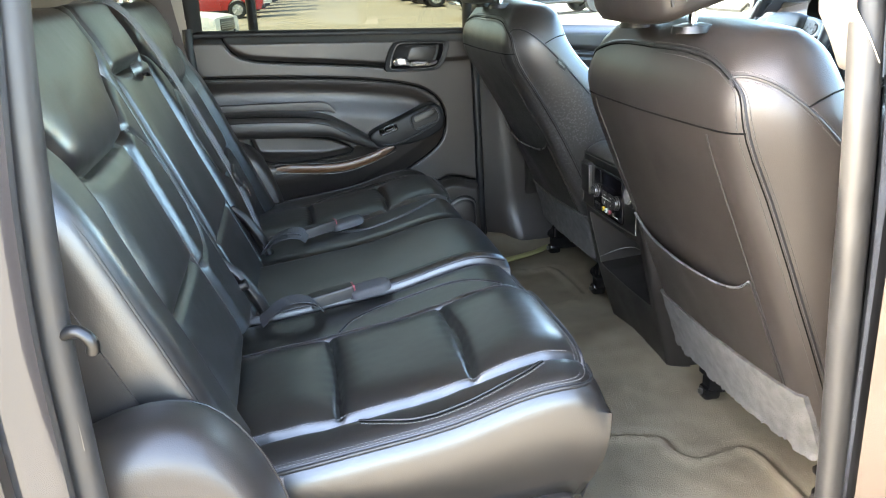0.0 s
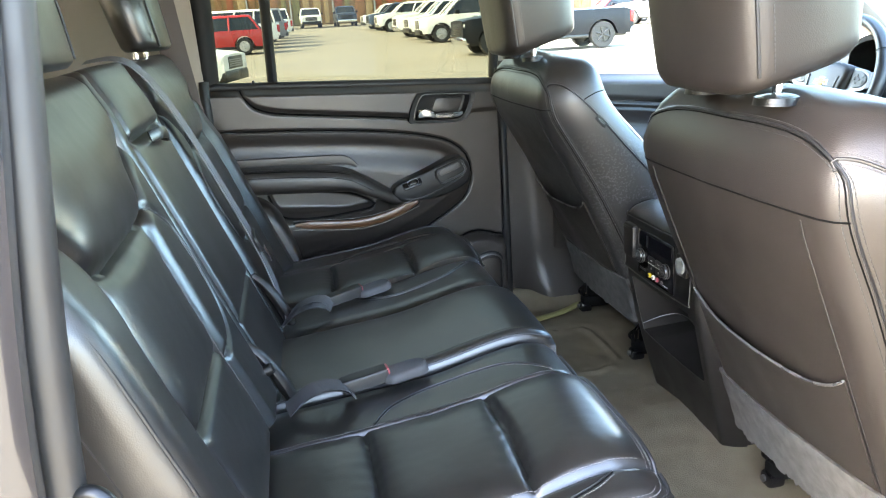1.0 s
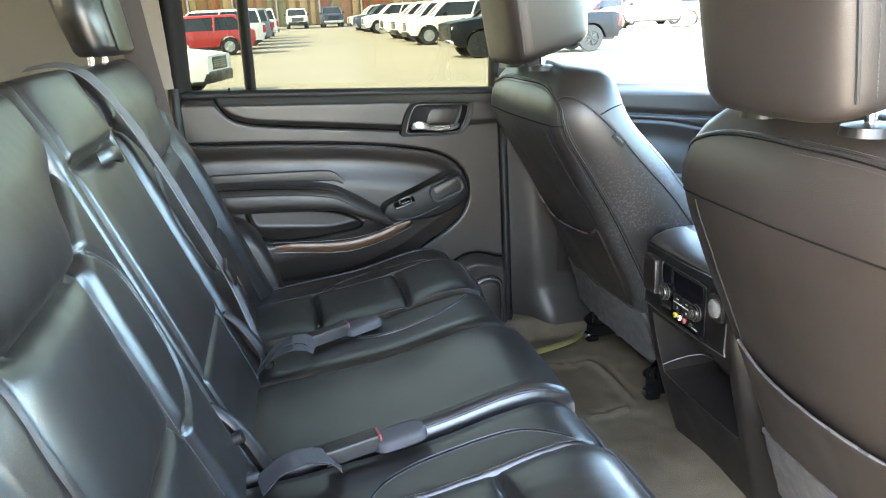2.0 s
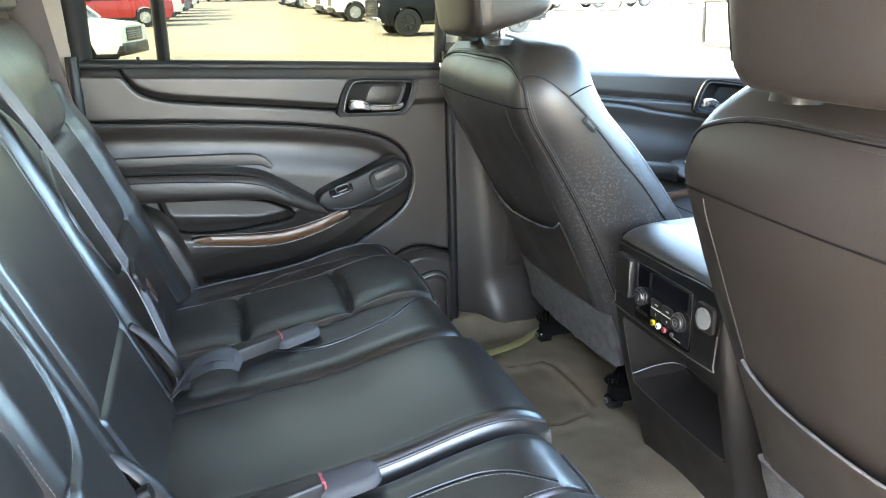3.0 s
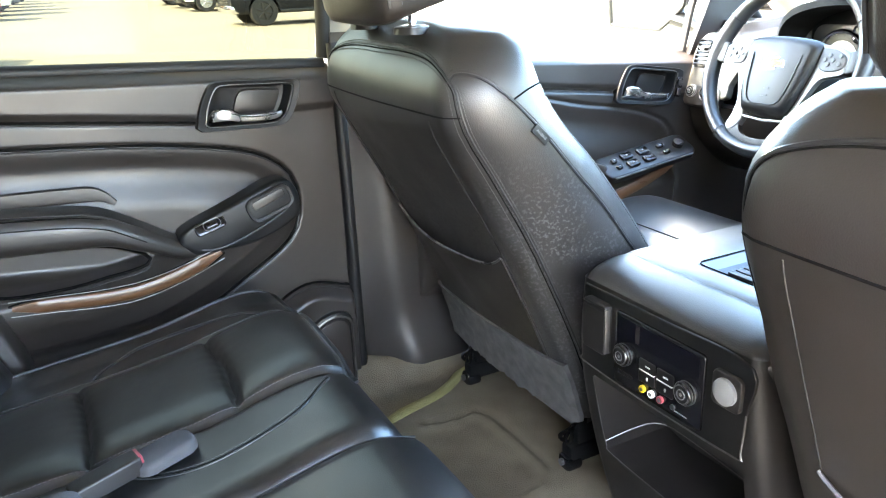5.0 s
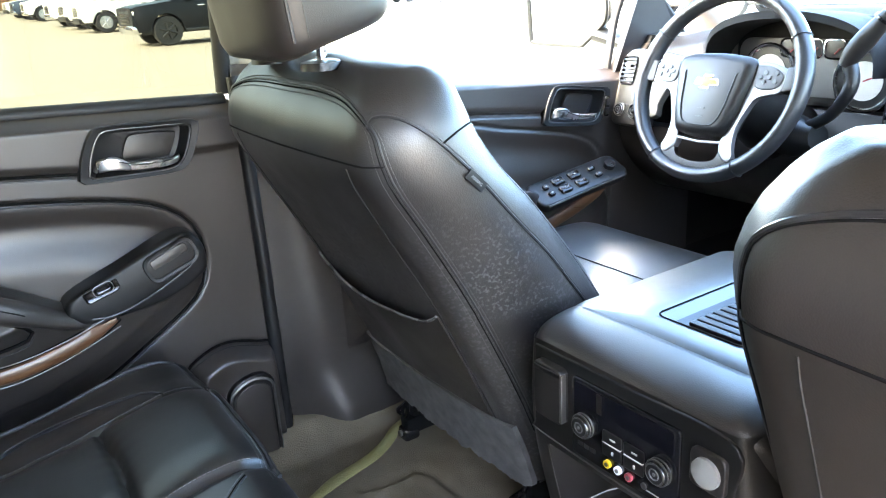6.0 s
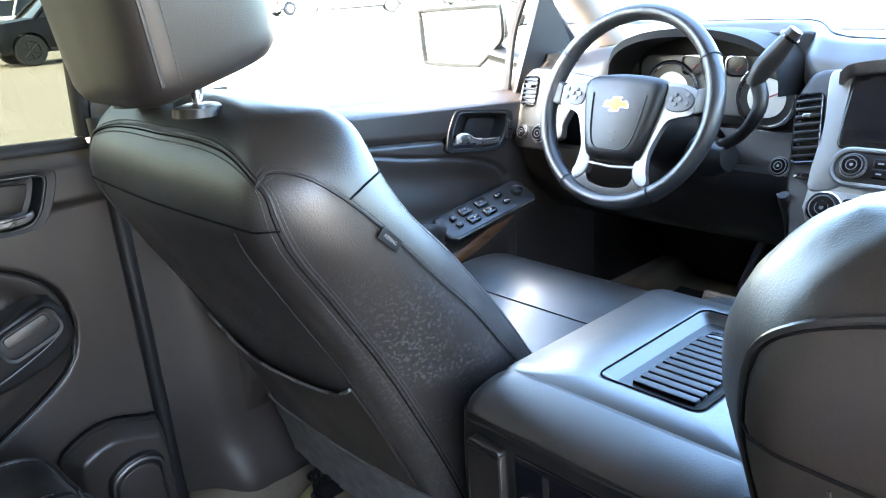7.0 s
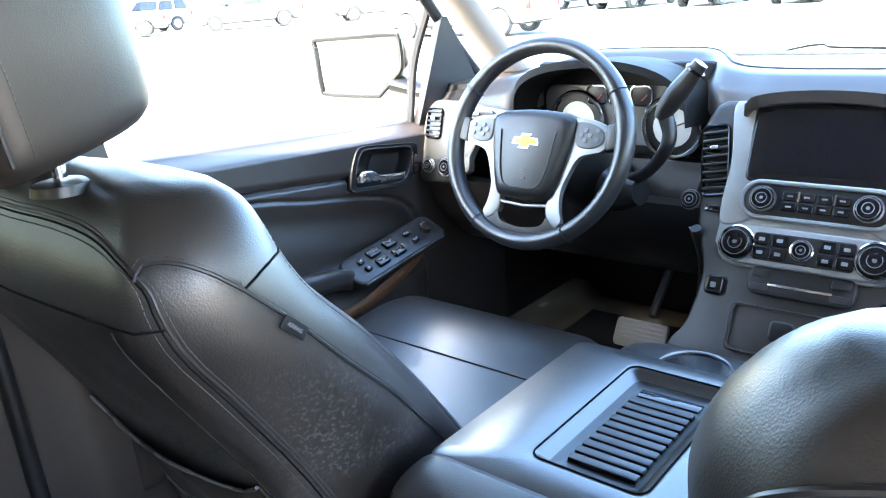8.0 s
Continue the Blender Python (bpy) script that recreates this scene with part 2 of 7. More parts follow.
RED = material("red plastic", (0.3, 0.05, 0.06), 0.4, big=20)
YELLOW = material("yellow plastic", (0.75, 0.52, 0.03), 0.4, big=20)
GOLD = material("gold emblem", (0.5, 0.27, 0.035), 0.45, metal=0.5, big=20)
GAUGE = material("grey gauge dial", (0.55, 0.54, 0.51), 0.5, big=20)
GLASS_CLEAR = glass("clear window glass", (0.8, 0.9, 0.88))
GLASS_SCREEN = glass("green-blue windshield glass", (0.68, 0.84, 0.87))
GLASS_TINT = glass("privacy glass", (0.092, 0.099, 0.073))
# for the unseen rear panes: darker than the privacy glass, to hold back fill light
GLASS_CARGO_DIM = glass("cargo privacy glass darkened to cut fill light", (0.05, 0.053, 0.045))
MIRROR = material("mirror", (0.9, 0.92, 0.92), 0.02, metal=1.0, big=5, rough_vary=0.01)

FOOT_MAT = material("black carpet mat", (0.012, 0.012, 0.012), 0.9, spec=0.15, grain=520, bump=0.9, big=10, vary=0.25)
WHEEL_LEATHER = material("smooth black wheel leather", (0.014, 0.014, 0.0145), 0.38, spec=0.75, grain=700, bump=0.1, kind="leather", big=20)
SPOKE = material("satin silver spoke", (0.23, 0.227, 0.222), 0.4, metal=0.6, big=20, rough_vary=0.05)
POD_GREY = material("grey satin plastic", (0.10, 0.10, 0.10), 0.45, big=12)
MARK = material("grey print", (0.15, 0.15, 0.148), 0.6, big=20)


def scuff(m):
    """Fine rubbed specks in patches: paler and rougher where the seat's edge is worn."""
    nt = m.node_tree
    b = nt.nodes["Principled BSDF"]
    co = nt.nodes.new("ShaderNodeTexCoord").outputs["Object"]
    spots, patch, low, mul, mul2 = (nt.nodes.new("ShaderNode" + k) for k in ("TexNoise", "TexNoise", "SeparateXYZ", "Math", "Math"))
    spots.inputs["Scale"].default_value, spots.inputs["Detail"].default_value = 210, 3
    patch.inputs["Scale"].default_value, patch.inputs["Detail"].default_value = 11, 2
    ramps = []
    for src, lo, hi in ((spots, 0.53, 0.64), (patch, 0.34, 0.52)):
        r = nt.nodes.new("ShaderNodeMapRange")
        r.inputs[1].default_value, r.inputs[2].default_value = lo, hi
        nt.links.new(co, src.inputs["Vector"])
        nt.links.new(src.outputs[0], r.inputs[0])
        ramps.append(r)
    height = nt.nodes.new("ShaderNodeMapRange")
    height.inputs[1].default_value, height.inputs[2].default_value = 1.25, 1.12
    nt.links.new(co, low.inputs[0])
    nt.links.new(low.outputs[2], height.inputs[0])
    mul.operation = mul2.operation = "MULTIPLY"
    nt.links.new(ramps[0].outputs[0], mul.inputs[0])
    nt.links.new(ramps[1].outputs[0], mul.inputs[1])
    nt.links.new(mul.outputs[0], mul2.inputs[0])
    nt.links.new(height.outputs[0], mul2.inputs[1])
    old = b.inputs["Roughness"].links[0].from_socket
    mix = nt.nodes.new("ShaderNodeMix")
    nt.links.new(mul2.outputs[0], mix.inputs[0])
    nt.links.new(old, mix.inputs[2])
    mix.inputs[3].default_value = 0.75
    nt.links.new(mix.outputs[0], b.inputs["Roughness"])
    tone = nt.nodes.new("ShaderNodeMix")
    tone.data_type = "RGBA"
    nt.links.new(mul2.outputs[0], tone.inputs[0])
    nt.links.new(b.inputs["Base Color"].links[0].from_socket, tone.inputs[6])
    tone.inputs[7].default_value = (0.075, 0.073, 0.073, 1)
    nt.links.new(tone.outputs[2], b.inputs["Base Color"])


scuff(LEATHER_WORN)

# ---- the vehicle's shell ----
def wood_grain(m):
    """Long streaks along x for the veneer."""
    nt = m.node_tree
    for n in nt.nodes:
        if n.type == "TEX_NOISE":
            mp = nt.nodes.new("ShaderNodeMapping")
            mp.inputs["Scale"].default_value = (0.9, 4, 7)
            src = n.inputs["Vector"].links[0].from_socket
            nt.links.new(src, mp.inputs["Vector"])
            nt.links.new(mp.outputs[0], n.inputs["Vector"])


wood_grain(WOODM)

# floor: tunnel hump in the middle, rising ramp under the bench
CREASE = [(-0.06, 0.60), (0.004, 0.586), (0.05, 0.592), (0.072, 0.56), (0.074, 0.454), (0.067, 0.34), (0.03, 0.30), (-0.06, 0.285)]
CREASE_R = [tuple(p) for p in spline([(-0.30, -0.33), (-0.179, -0.373), (-0.062, -0.408), (-0.055, -0.459), (-0.026, -0.494), (0.025, -0.489), (0.075, -0.478), (0.1, -0.512), (0.097, -0.645), (0.09, -0.74)], 50)]


def floor_at(x, y):
    z = 0.575 + 0.035 * math.exp(-(y / 0.2) ** 2)
    z += 0.006 * noise.noise(Vector((x * 4, y * 4, 0))) + 0.0025 * noise.noise(Vector((x * 22, y * 22, 3)))
    z += 0.16 * sm(-0.55, -0.85, x)
    z += 0.05 * sm(0.77, 0.86, abs(y))
    if -0.33 < x < 0.3 and abs(y) > 0.2:
        line = CREASE if y > 0 else CREASE_R
        z += 0.007 * math.exp(-(dist_line(x, y, line) / 0.012) ** 2) - 0.005 * math.exp(-(dist_line(x - 0.018, y - 0.016, line) / 0.012) ** 2)
    return z


floor = part("floor", sheet(lambda u, v: (u, v, floor_at(u, v)), np.r_[np.linspace(-2.6, -0.36, 40), np.linspace(-0.34, 0.3, 110), np.linspace(0.33, 1.75, 40)], np.linspace(-0.9, 0.9, 180), close=(0, 0, -0.06)), CARPET)
tagged(floor, "worn brown-grey carpet on the vehicle floor", "floor", kind="structure")

# roof with a headliner, out of view: closes the cabin to shade it
roof_fn = lambda u, v: (u, v, 1.96 - 0.05 * (v / 0.8) ** 4 - 0.12 * sm(0.1, 0.75, u) - 0.0 * v)
ceiling = part("ceiling", sheet(roof_fn, np.linspace(-2.9, 0.62, 20), np.linspace(-0.82, 0.82, 14), close=(0, 0, 0.05)), HEADLINER)
tagged(ceiling, "grey beige fabric headliner under the roof", "ceiling", kind="structure")

roof_skin = part("roof_skin", sheet(lambda u, v: (u, v, 2.03 - 0.05 * (v / 0.88) ** 4 - 0.12 * sm(0.1, 0.75, u)), np.linspace(-2.92, 0.66, 20), np.linspace(-0.88, 0.88, 14), close=(0, 0, 0.02)), BODY)
tagged(roof_skin, "black painted roof of the vehicle", "car body", kind="structure")


def side_y(z, s):
    """How far out the body side lies at a height: it leans in above the belt line."""
    return s * (0.97 - 0.16 * sm(1.3, 2.0, z))


def strip(name, x0, x1, z0, z1, s, mat, label, thick=0.07, off=0.0, lean0=0.0, lean1=0.0):
    """A piece of the body side between two heights; lean0 and lean1 slide its ends along x at the top."""
    def fn(u, v):
        x = x0 + (x1 - x0) * u + (lean0 + (lean1 - lean0) * u) * v
        z = z0 + (z1 - z0) * v
        return (x, side_y(z, s) - s * off, z)
    ob = part(name, sheet(fn, np.linspace(0, 1, 6), np.linspace(0, 1, 12), close=(0, s * thick, 0)), mat)
    return tagged(ob, label, "car body", kind="structure")


# left side: quarter panel, pillars, sill
strip("wall_left", -2.9, -0.98, 0.5, 1.34, 1, PLASTIC, "dark grey quarter trim behind the rear door", off=0.04)
strip("wall_left_sill", -0.98, 1.7, 0.42, 0.62, 1, PLASTIC, "black plastic door sill trim", off=0.04)
strip("pillar_c_left", -1.75, -0.985, 1.30, 1.93, 1, PILLAR, "wide taupe plastic trim on the rear roof pillar", off=0.075, lean0=-0.05, lean1=0.0)
strip("pillar_d_left", -2.9, -2.5, 1.34, 1.93, 1, PILLAR, "taupe plastic trim on the tail pillar", off=0.06)
strip("roof_rail_left", -2.9, 0.7, 1.86, 1.97, 1, HEADLINER, "beige roof rail trim", off=0.04)
strip("roof_rail_right", -2.9, 0.7, 1.86, 1.97, -1, HEADLINER, "beige roof rail trim", off=0.04)
# right side: the rear doorway stays open between the pillars
strip("wall_right", -2.9, -1.0, 0.5, 1.34, -1, PLASTIC, "dark grey quarter trim behind the open doorway", off=0.04)
strip("pillar_c_right", -1.2, -1.0, 1.34, 1.93, -1, PILLAR, "taupe plastic trim on the rear roof pillar", off=0.06)
strip("pillar_d_right", -2.9, -2.5, 1.34, 1.93, -1, PILLAR, "taupe plastic trim on the tail pillar", off=0.06)
strip("wall_right_sill", -1.0, 1.7, 0.40, 0.57, -1, PLASTIC, "black plastic door sill trim", off=0.05)
strip("wall_right_front", 0.05, 1.2, 0.57, 1.31, -1, PLASTIC, "dark front passenger door trim", off=0.06)
strip("pillar_b_right", -0.075, 0.06, 0.5, 1.34, -1, PLASTIC_DARK, "black lower door pillar trim", off=0.06)


def panel_glass(name, quad, mat, label):
    a, b, c, d = (np.array(q, float) for q in quad)
    fn = lambda u, v: (a * (1 - u) + b * u) * (1 - v) + (d * (1 - u) + c * u) * v
    ob = part(name, sheet(fn, np.linspace(0, 1, 6), np.linspace(0, 1, 6)), mat)
    ob.visible_shadow = mat is GLASS_CARGO_DIM
    return tagged(ob, label, "window", kind="structure")


panel_glass("window_quarter_left", ((-2.5, 0.955, 1.34), (-1.75, 0.955, 1.34), (-1.8, 0.84, 1.9), (-2.5, 0.84, 1.9)), GLASS_CARGO_DIM, "dark tinted rear quarter window")
panel_glass("window_quarter_right", ((-2.5, -0.955, 1.34), (-1.2, -0.955, 1.34), (-1.2, -0.84, 1.9), (-2.5, -0.84, 1.9)), GLASS_CARGO_DIM, "dark tinted rear quarter window")
panel_glass("window_front_right", ((0.06, -0.945, 1.31), (1.0, -0.945, 1.29), (0.55, -0.84, 1.87), (0.06, -0.84, 1.87)), GLASS_CLEAR, "clear front passenger window")
panel_glass("window_tailgate", ((-2.88, -0.85, 1.3), (-2.88, 0.85, 1.3), (-2.7, 0.75, 1.9), (-2.7, -0.75, 1.9)), GLASS_CARGO_DIM, "dark tinted tailgate window")
panel_glass("windshield", ((1.5, 0.93, 1.31), (1.5, -0.93, 1.31), (0.62, -0.76, 1.9), (0.62, 0.76, 1.9)), GLASS_SCREEN, "clear sloping windshield")
tagged(part("wall_tail", box(-2.95, -2.86, -0.9, 0.9, 0.5, 1.3, 0.01), PLASTIC), "dark tailgate trim", "car body", kind="structure")
tagged(part("wall_firewall", sheet(lambda u, v: (1.62 - 0.02 * v, -0.95 + 1.9 * u, 0.5 + 0.8 * v), np.linspace(0, 1, 4), np.linspace(0, 1, 4), close=(0.06, 0, 0)), PLASTIC_DARK), "black firewall behind the pedals", "car body", kind="structure")
tagged(part("hood", sheet(lambda u, v: (1.52 + 1.35 * u, -0.9 + 1.8 * v, 1.262 - 0.17 * u - 0.2 * u ** 4 - 0.03 * (2 * v - 1) ** 4), np.linspace(0, 1, 14), np.linspace(0, 1, 12), close=(0, 0, -0.05)), BODY), "black painted hood beyond the windshield", "car body", kind="structure")
tagged(part("underbody", box(-2.9, 2.8, -0.85, 0.85, 0.3, 0.46, 0.02), PLASTIC_DARK), "black underbody", "car body", kind="structure")
# unseen box added under the hood so that no light enters the footwell from ahead
tagged(part("footwell_light_block", box(1.72, 2.80, -0.90, 0.90, 0.35, 0.84, 0.05), BODY), "unseen black box that keeps light out of the footwell", "car body", kind="structure")
for s, tag_side in ((1, "left"), (-1, "right")):
    tagged(part("pillar_a_" + tag_side, tube([(1.42, s * 0.93, 1.30), (1.2, s * 0.905, 1.45), (0.62, s * 0.8, 1.9)], [0.05, 0.045, 0.045], 12, smooth_n=16, flat=0.7), PILLAR), "taupe windshield pillar trim", "car body", kind="structure")

# door seals of the open doorway: thick rubber tubes on the body flange
tagged(part("seal_rear", tube([(-0.86, -0.925, 0.62), (-0.945, -0.925, 0.85), (-0.955, -0.925, 1.1), (-0.945, -0.925, 1.3), (-0.925, -0.90, 1.55), (-0.9, -0.86, 1.86)], 0.017, 12, smooth_n=40), RUBBER), "grey-black rubber door seal on the doorway", "door seal", kind="structure")
tagged(part("seal_rear_flange", tube([(-0.9, -0.955, 0.62), (-0.985, -0.955, 0.85), (-0.995, -0.955, 1.1), (-0.985, -0.955, 1.3), (-0.96, -0.93, 1.55), (-0.94, -0.89, 1.86)], 0.026, 10, smooth_n=40, flat=1.4), BODY), "black painted flange of the doorway", "car body", kind="structure")
tagged(part("seal_front", tube([(-0.085, -0.925, 0.58), (-0.088, -0.925, 0.85), (-0.095, -0.92, 1.1), (-0.10, -0.915, 1.3), (-0.106, -0.89, 1.6), (-0.11, -0.85, 1.86)], 0.018, 12, smooth_n=40), RUBBER), "grey-black rubber door seal on the doorway", "door seal", kind="structure")
tagged(part("seal_front_flange", tube([(-0.05, -0.955, 0.58), (-0.055, -0.955, 0.85), (-0.06, -0.95, 1.3), (-0.065, -0.88, 1.86)], 0.03, 10, smooth_n=40, flat=1.3), BODY), "black painted flange of the doorway", "car body", kind="structure")
tagged(part("seal_sill", tube([(-0.88, -0.925, 0.61), (-0.5, -0.925, 0.575), (-0.085, -0.925, 0.575)], 0.016, 10, smooth_n=30), RUBBER), "grey-black rubber door seal on the doorway", "door seal", kind="structure")
# light upper trim of the door pillar with its rounded lower end
tagged(part("pillar_b_upper", sheet(lambda u, v: (-0.128 + 0.15 * u + 0.03 * (1 - u) * sm(0.12, 0.0, v), -0.83 - 0.05 * (2 * u - 1) ** 4 + 0.06 * v, 1.34 + 0.03 * (1 - u) ** 3 * sm(0.3, 0, v) + 0.56 * v), np.linspace(0, 1, 18), np.linspace(0, 1, 18), close=(0, -0.05, 0)), HEADLINER), "light beige upper door pillar trim", "car body", kind="structure")

# close the lower body sides and the front of the footwells
for s, tag_side in ((1, "left"), (-1, "right")):
    lo = 0.06 if s < 0 else -0.11
    tagged(part("wall_lower_" + tag_side, box(lo, 1.68, min(s * 0.9, s * 0.96), max(s * 0.9, s * 0.96), 0.42, 0.78, 0.01), PLASTIC_DARK), "black lower body side", "car body", kind="structure")
    tagged(part("wall_cowl_" + tag_side, box(1.14, 1.68, min(s * 0.895, s * 0.96), max(s * 0.895, s * 0.96), 0.7, 1.29, 0.01), PLASTIC_DARK), "black footwell side trim", "car body", kind="structure")
# the open rear passenger door, swung forward
swing = Matrix.Translation((-0.045, -0.985, 0)) @ Matrix.Rotation(radians(106), 4, "Z")
open_door = thing("rear_door", "open rear passenger door swung forward, black outside", "car door", "doors", at=(0.0, -1.4, 0.5))
part("door_skin", sheet(lambda u, v: swing @ Vector((-0.9 + 0.9 * u, -0.02 - 0.02 * math.sin(math.pi * v), 0.48 + 0.86 * v)), np.linspace(0, 1, 8), np.linspace(0, 1, 8), close=(0.0, 0.0, 0.012)), BODY, open_door, "black painted skin")
part("door_panel", sheet(lambda u, v: swing @ Vector((-0.88 + 0.87 * u, 0.10 + 0.03 * math.sin(math.pi * v) * math.sin(math.pi * u), 0.5 + 0.84 * v)), np.linspace(0, 1, 12), np.linspace(0, 1, 12), close=(0.01, 0.0, 0.0)), VINYL, open_door)
part("door_edge", sheet(lambda u, v: swing @ Vector((0.0, -0.02 + 0.12 * u, 0.48 + 0.86 * v)), np.linspace(0, 1, 4), np.linspace(0, 1, 8), close=(0.012, 0, 0)), PLASTIC_DARK, open_door)
part("window_frame", tube([swing @ Vector(p) for p in ((-0.01, 0.03, 1.34), (-0.03, -0.03, 1.62), (-0.06, -0.1, 1.86), (-0.5, -0.1, 1.88), (-0.86, -0.1, 1.86), (-0.88, 0.03, 1.34))], 0.024, 10, smooth_n=40), RUBBER, open_door)
part("window_pane", sheet(lambda u, v: swing @ Vector((-0.87 + 0.83 * u, 0.03 - 0.12 * v, 1.34 + 0.52 * v)), np.linspace(0, 1, 4), np.linspace(0, 1, 4)), GLASS_TINT, open_door)
# shoulder belt of the far outboard place, running down the roof pillar
ob_belt = thing("seat_belt", "brown-grey shoulder belt on the rear roof pillar", "seat belt", at=(-1.05, 0.82, 1.3))
part("webbing", tube([(-1.07, 0.80, 1.72), (-1.06, 0.815, 1.6), (-1.045, 0.825, 1.45), (-1.02, 0.83, 1.25)], 0.036, 8, smooth_n=14, flat=0.07, up=(0, 1, 0)), material("brown grey webbing", (0.075, 0.06, 0.056), 0.75, grain=700, bump=0.4, big=20), ob_belt)
part("belt_guide", tube([(-1.12, 0.79, 1.70), (-1.07, 0.78, 1.69), (-1.02, 0.79, 1.71)], [0.012, 0.02, 0.012], 10, smooth_n=10), PLASTIC_DARK, ob_belt, "black belt guide")

# ---- front seats ----
import functools
def interp(table, z):
    a = np.array(table, float)
    return float(np.interp(z, a[:, 0], a[:, 1]))


def smooth_table(table, n=60):
    return [tuple(p) for p in spline(table, n)]


def front_seat(name, s, rear, label):
    """s: +1 driver, -1 passenger. rear: heights and x of the back panel."""
    cy = 0.51 if s > 0 else -0.495
    wide = 0.0 if s > 0 else 0.014
    top = rear[-1][0]
    k = top - 1.40
    rear_t = smooth_table(rear)
    front_t = smooth_table([(0.70, 0.31), (0.90, 0.28), (1.04, 0.25), (1.21, 0.21), (1.318 + k, 0.16), (1.37 + k, 0.125), (1.40 + k, 0.085)])
    a_t = smooth_table([(0.70, 0.235), (1.03, 0.243), (1.27, 0.25), (1.33 + k, 0.247), (1.375 + k, 0.228), (1.40 + k, 0.2)])
    b_t = smooth_table([(0.70, 0.27 + wide), (0.95, 0.285 + wide), (1.1, 0.295 + wide), (1.26, 0.297 + wide), (1.34 + k, 0.283 + wide / 2), (1.38 + k, 0.258), (1.40 + k, 0.228)])

    @functools.lru_cache(None)
    def half(z):
        xr, d, a, b = interp(rear_t, z), interp(front_t, z), interp(a_t, z), interp(b_t, z)
        e = min(1.0, d / 0.2)
        ctrl = [(xr - 0.012 * e, 0), (xr - 0.008 * e, 0.5 * a), (xr - 0.001, a - 0.022), (xr + 0.006, a - 0.006), (xr + 0.018, a + 0.002), (xr + 0.30 * d, a + 0.62 * (b - a)), (xr + 0.62 * d, b),
                (xr + 0.88 * d, b - 0.012), (xr + d, b - 0.045), (xr + d - 0.004, b - 0.085), (xr + d - 0.035 * e, 0.55 * b), (xr + d - 0.045 * e, 0)]
        return spline(ctrl, 34)

    def ring(z):
        h = half(z)
        loop = [(x, cy + y, z) for x, y in h] + [(x, cy - y, z) for x, y in h[-2:0:-1]]
        return loop

    def on_side(x, z, side, off=0.0012):
        h = half(z)[6:24]
        x = min(x, float(h[:, 0].max()) - 0.004)
        return (x, cy + side * (np.interp(x, h[:, 0], h[:, 1]) + off), z)

    def on_rear(y, z, off=0.0015):
        h = half(z)[:17]
        return (np.interp(abs(y), h[:, 1], h[:, 0]) - off, cy + y, z)

    cross_z = 1.286 + 1.6 * k if s > 0 else 1.266
    seat = thing(name, label, "car seat", "front seats", at=(0.2, cy, 0.6))
    zs = np.r_[np.linspace(0.72, top - 0.03, 34), top - 0.02, top - 0.012, top - 0.005, top]
    rings = [ring(z) for z in zs]
    last = np.array(rings[-1])
    mid = last.mean(0)
    for f, dz in ((0.8, 0.006), (0.5, 0.012), (0.2, 0.014)):
        rings.append([tuple(mid + (p - mid) * (f, f, 1) + (0, 0, dz)) for p in last])
    bm = bmesh.new()
    loft(bm, rings)
    back = part("backrest", bm, LEATHER_WORN if s > 0 else LEATHER_BACK, seat, sharp=60)
    # one seam runs over the top edge, round the shoulder and down each rear corner
    thread = bmesh.new()

    def on_ring(i, z, side, off):
        h = half(z)
        n = np.arange(len(h))
        p = np.array((np.interp(i, n, h[:, 0]), np.interp(i, n, h[:, 1])))
        q = np.array((np.interp(i + 0.4, n, h[:, 0]), np.interp(i + 0.4, n, h[:, 1]))) - np.array((np.interp(max(0, i - 0.4), n, h[:, 0]), np.interp(max(0, i - 0.4), n, h[:, 1])))
        q /= np.linalg.norm(q)
        return (p[0] - q[1] * off, cy + side * (p[1] + q[0] * off), z)

    def corner_at(z, g):
        h = half(z)[5:22]
        return 5 + float(np.interp(interp(rear_t, z) + g, h[:, 0], np.arange(len(h))))

    def corner_seam(side, o=0.0, off=0.0012):
        zc = top - 0.075
        ic = corner_at(zc, 0.012)
        way = [(0.0, top - 0.030, 1), (0.35 * ic, top - 0.030, 1), (0.62 * ic, top - 0.033, 1), (0.80 * ic, top - 0.040, 0.9), (0.93 * ic, top - 0.053, 0.6), (ic, zc, 0.2)]
        way += [(corner_at(top - d, g), top - d, 0) for g, d in ((0.017, 0.11), (0.021, 0.16), (0.025, 0.23), (0.027, 0.32), (0.028, 0.40), (0.03, 0.50), (0.03, 0.58))]
        return [on_ring(i + (1 - w) * o / 0.0155, z + w * o, side, off) for i, z, w in spline(way, 110)]

    for side in (1, -1):
        part("seam", tube(corner_seam(side, 0.0, 0.0006), 0.0011, 6), GAP, back)
        near = s < 0 and side > 0
        part("piping", tube(corner_seam(side, 0.004, 0.0002), 0.0030 if near else 0.0021, 8), PIPING, back)
        for o in () if near else (0.0085, -0.0055):
            stitches(corner_seam(side, o, 0.0008), bm=thread)
        edge = [on_rear(side * 0.196, z, 0.0004) for z in np.linspace(0.80, cross_z - 0.008, 24)]
        part("seam", tube(edge, 0.0010, 6), PIPING, back)
        if s < 0 and side > 0:
            continue
        arc_pts = [(interp(rear_t, 1.335 + k) + 0.006, 1.336 + k), (-0.142, 1.348 + k), (-0.118, 1.345 + k), (-0.086, 1.32 + k), (-0.033, 1.264 + k), (0.028, 1.194 + k), (0.086, 1.131 + k), (0.128, 1.077 + k), (0.165, 1.03 + k), (0.2, 0.97 + k)]
        arc = spline(arc_pts, 70)
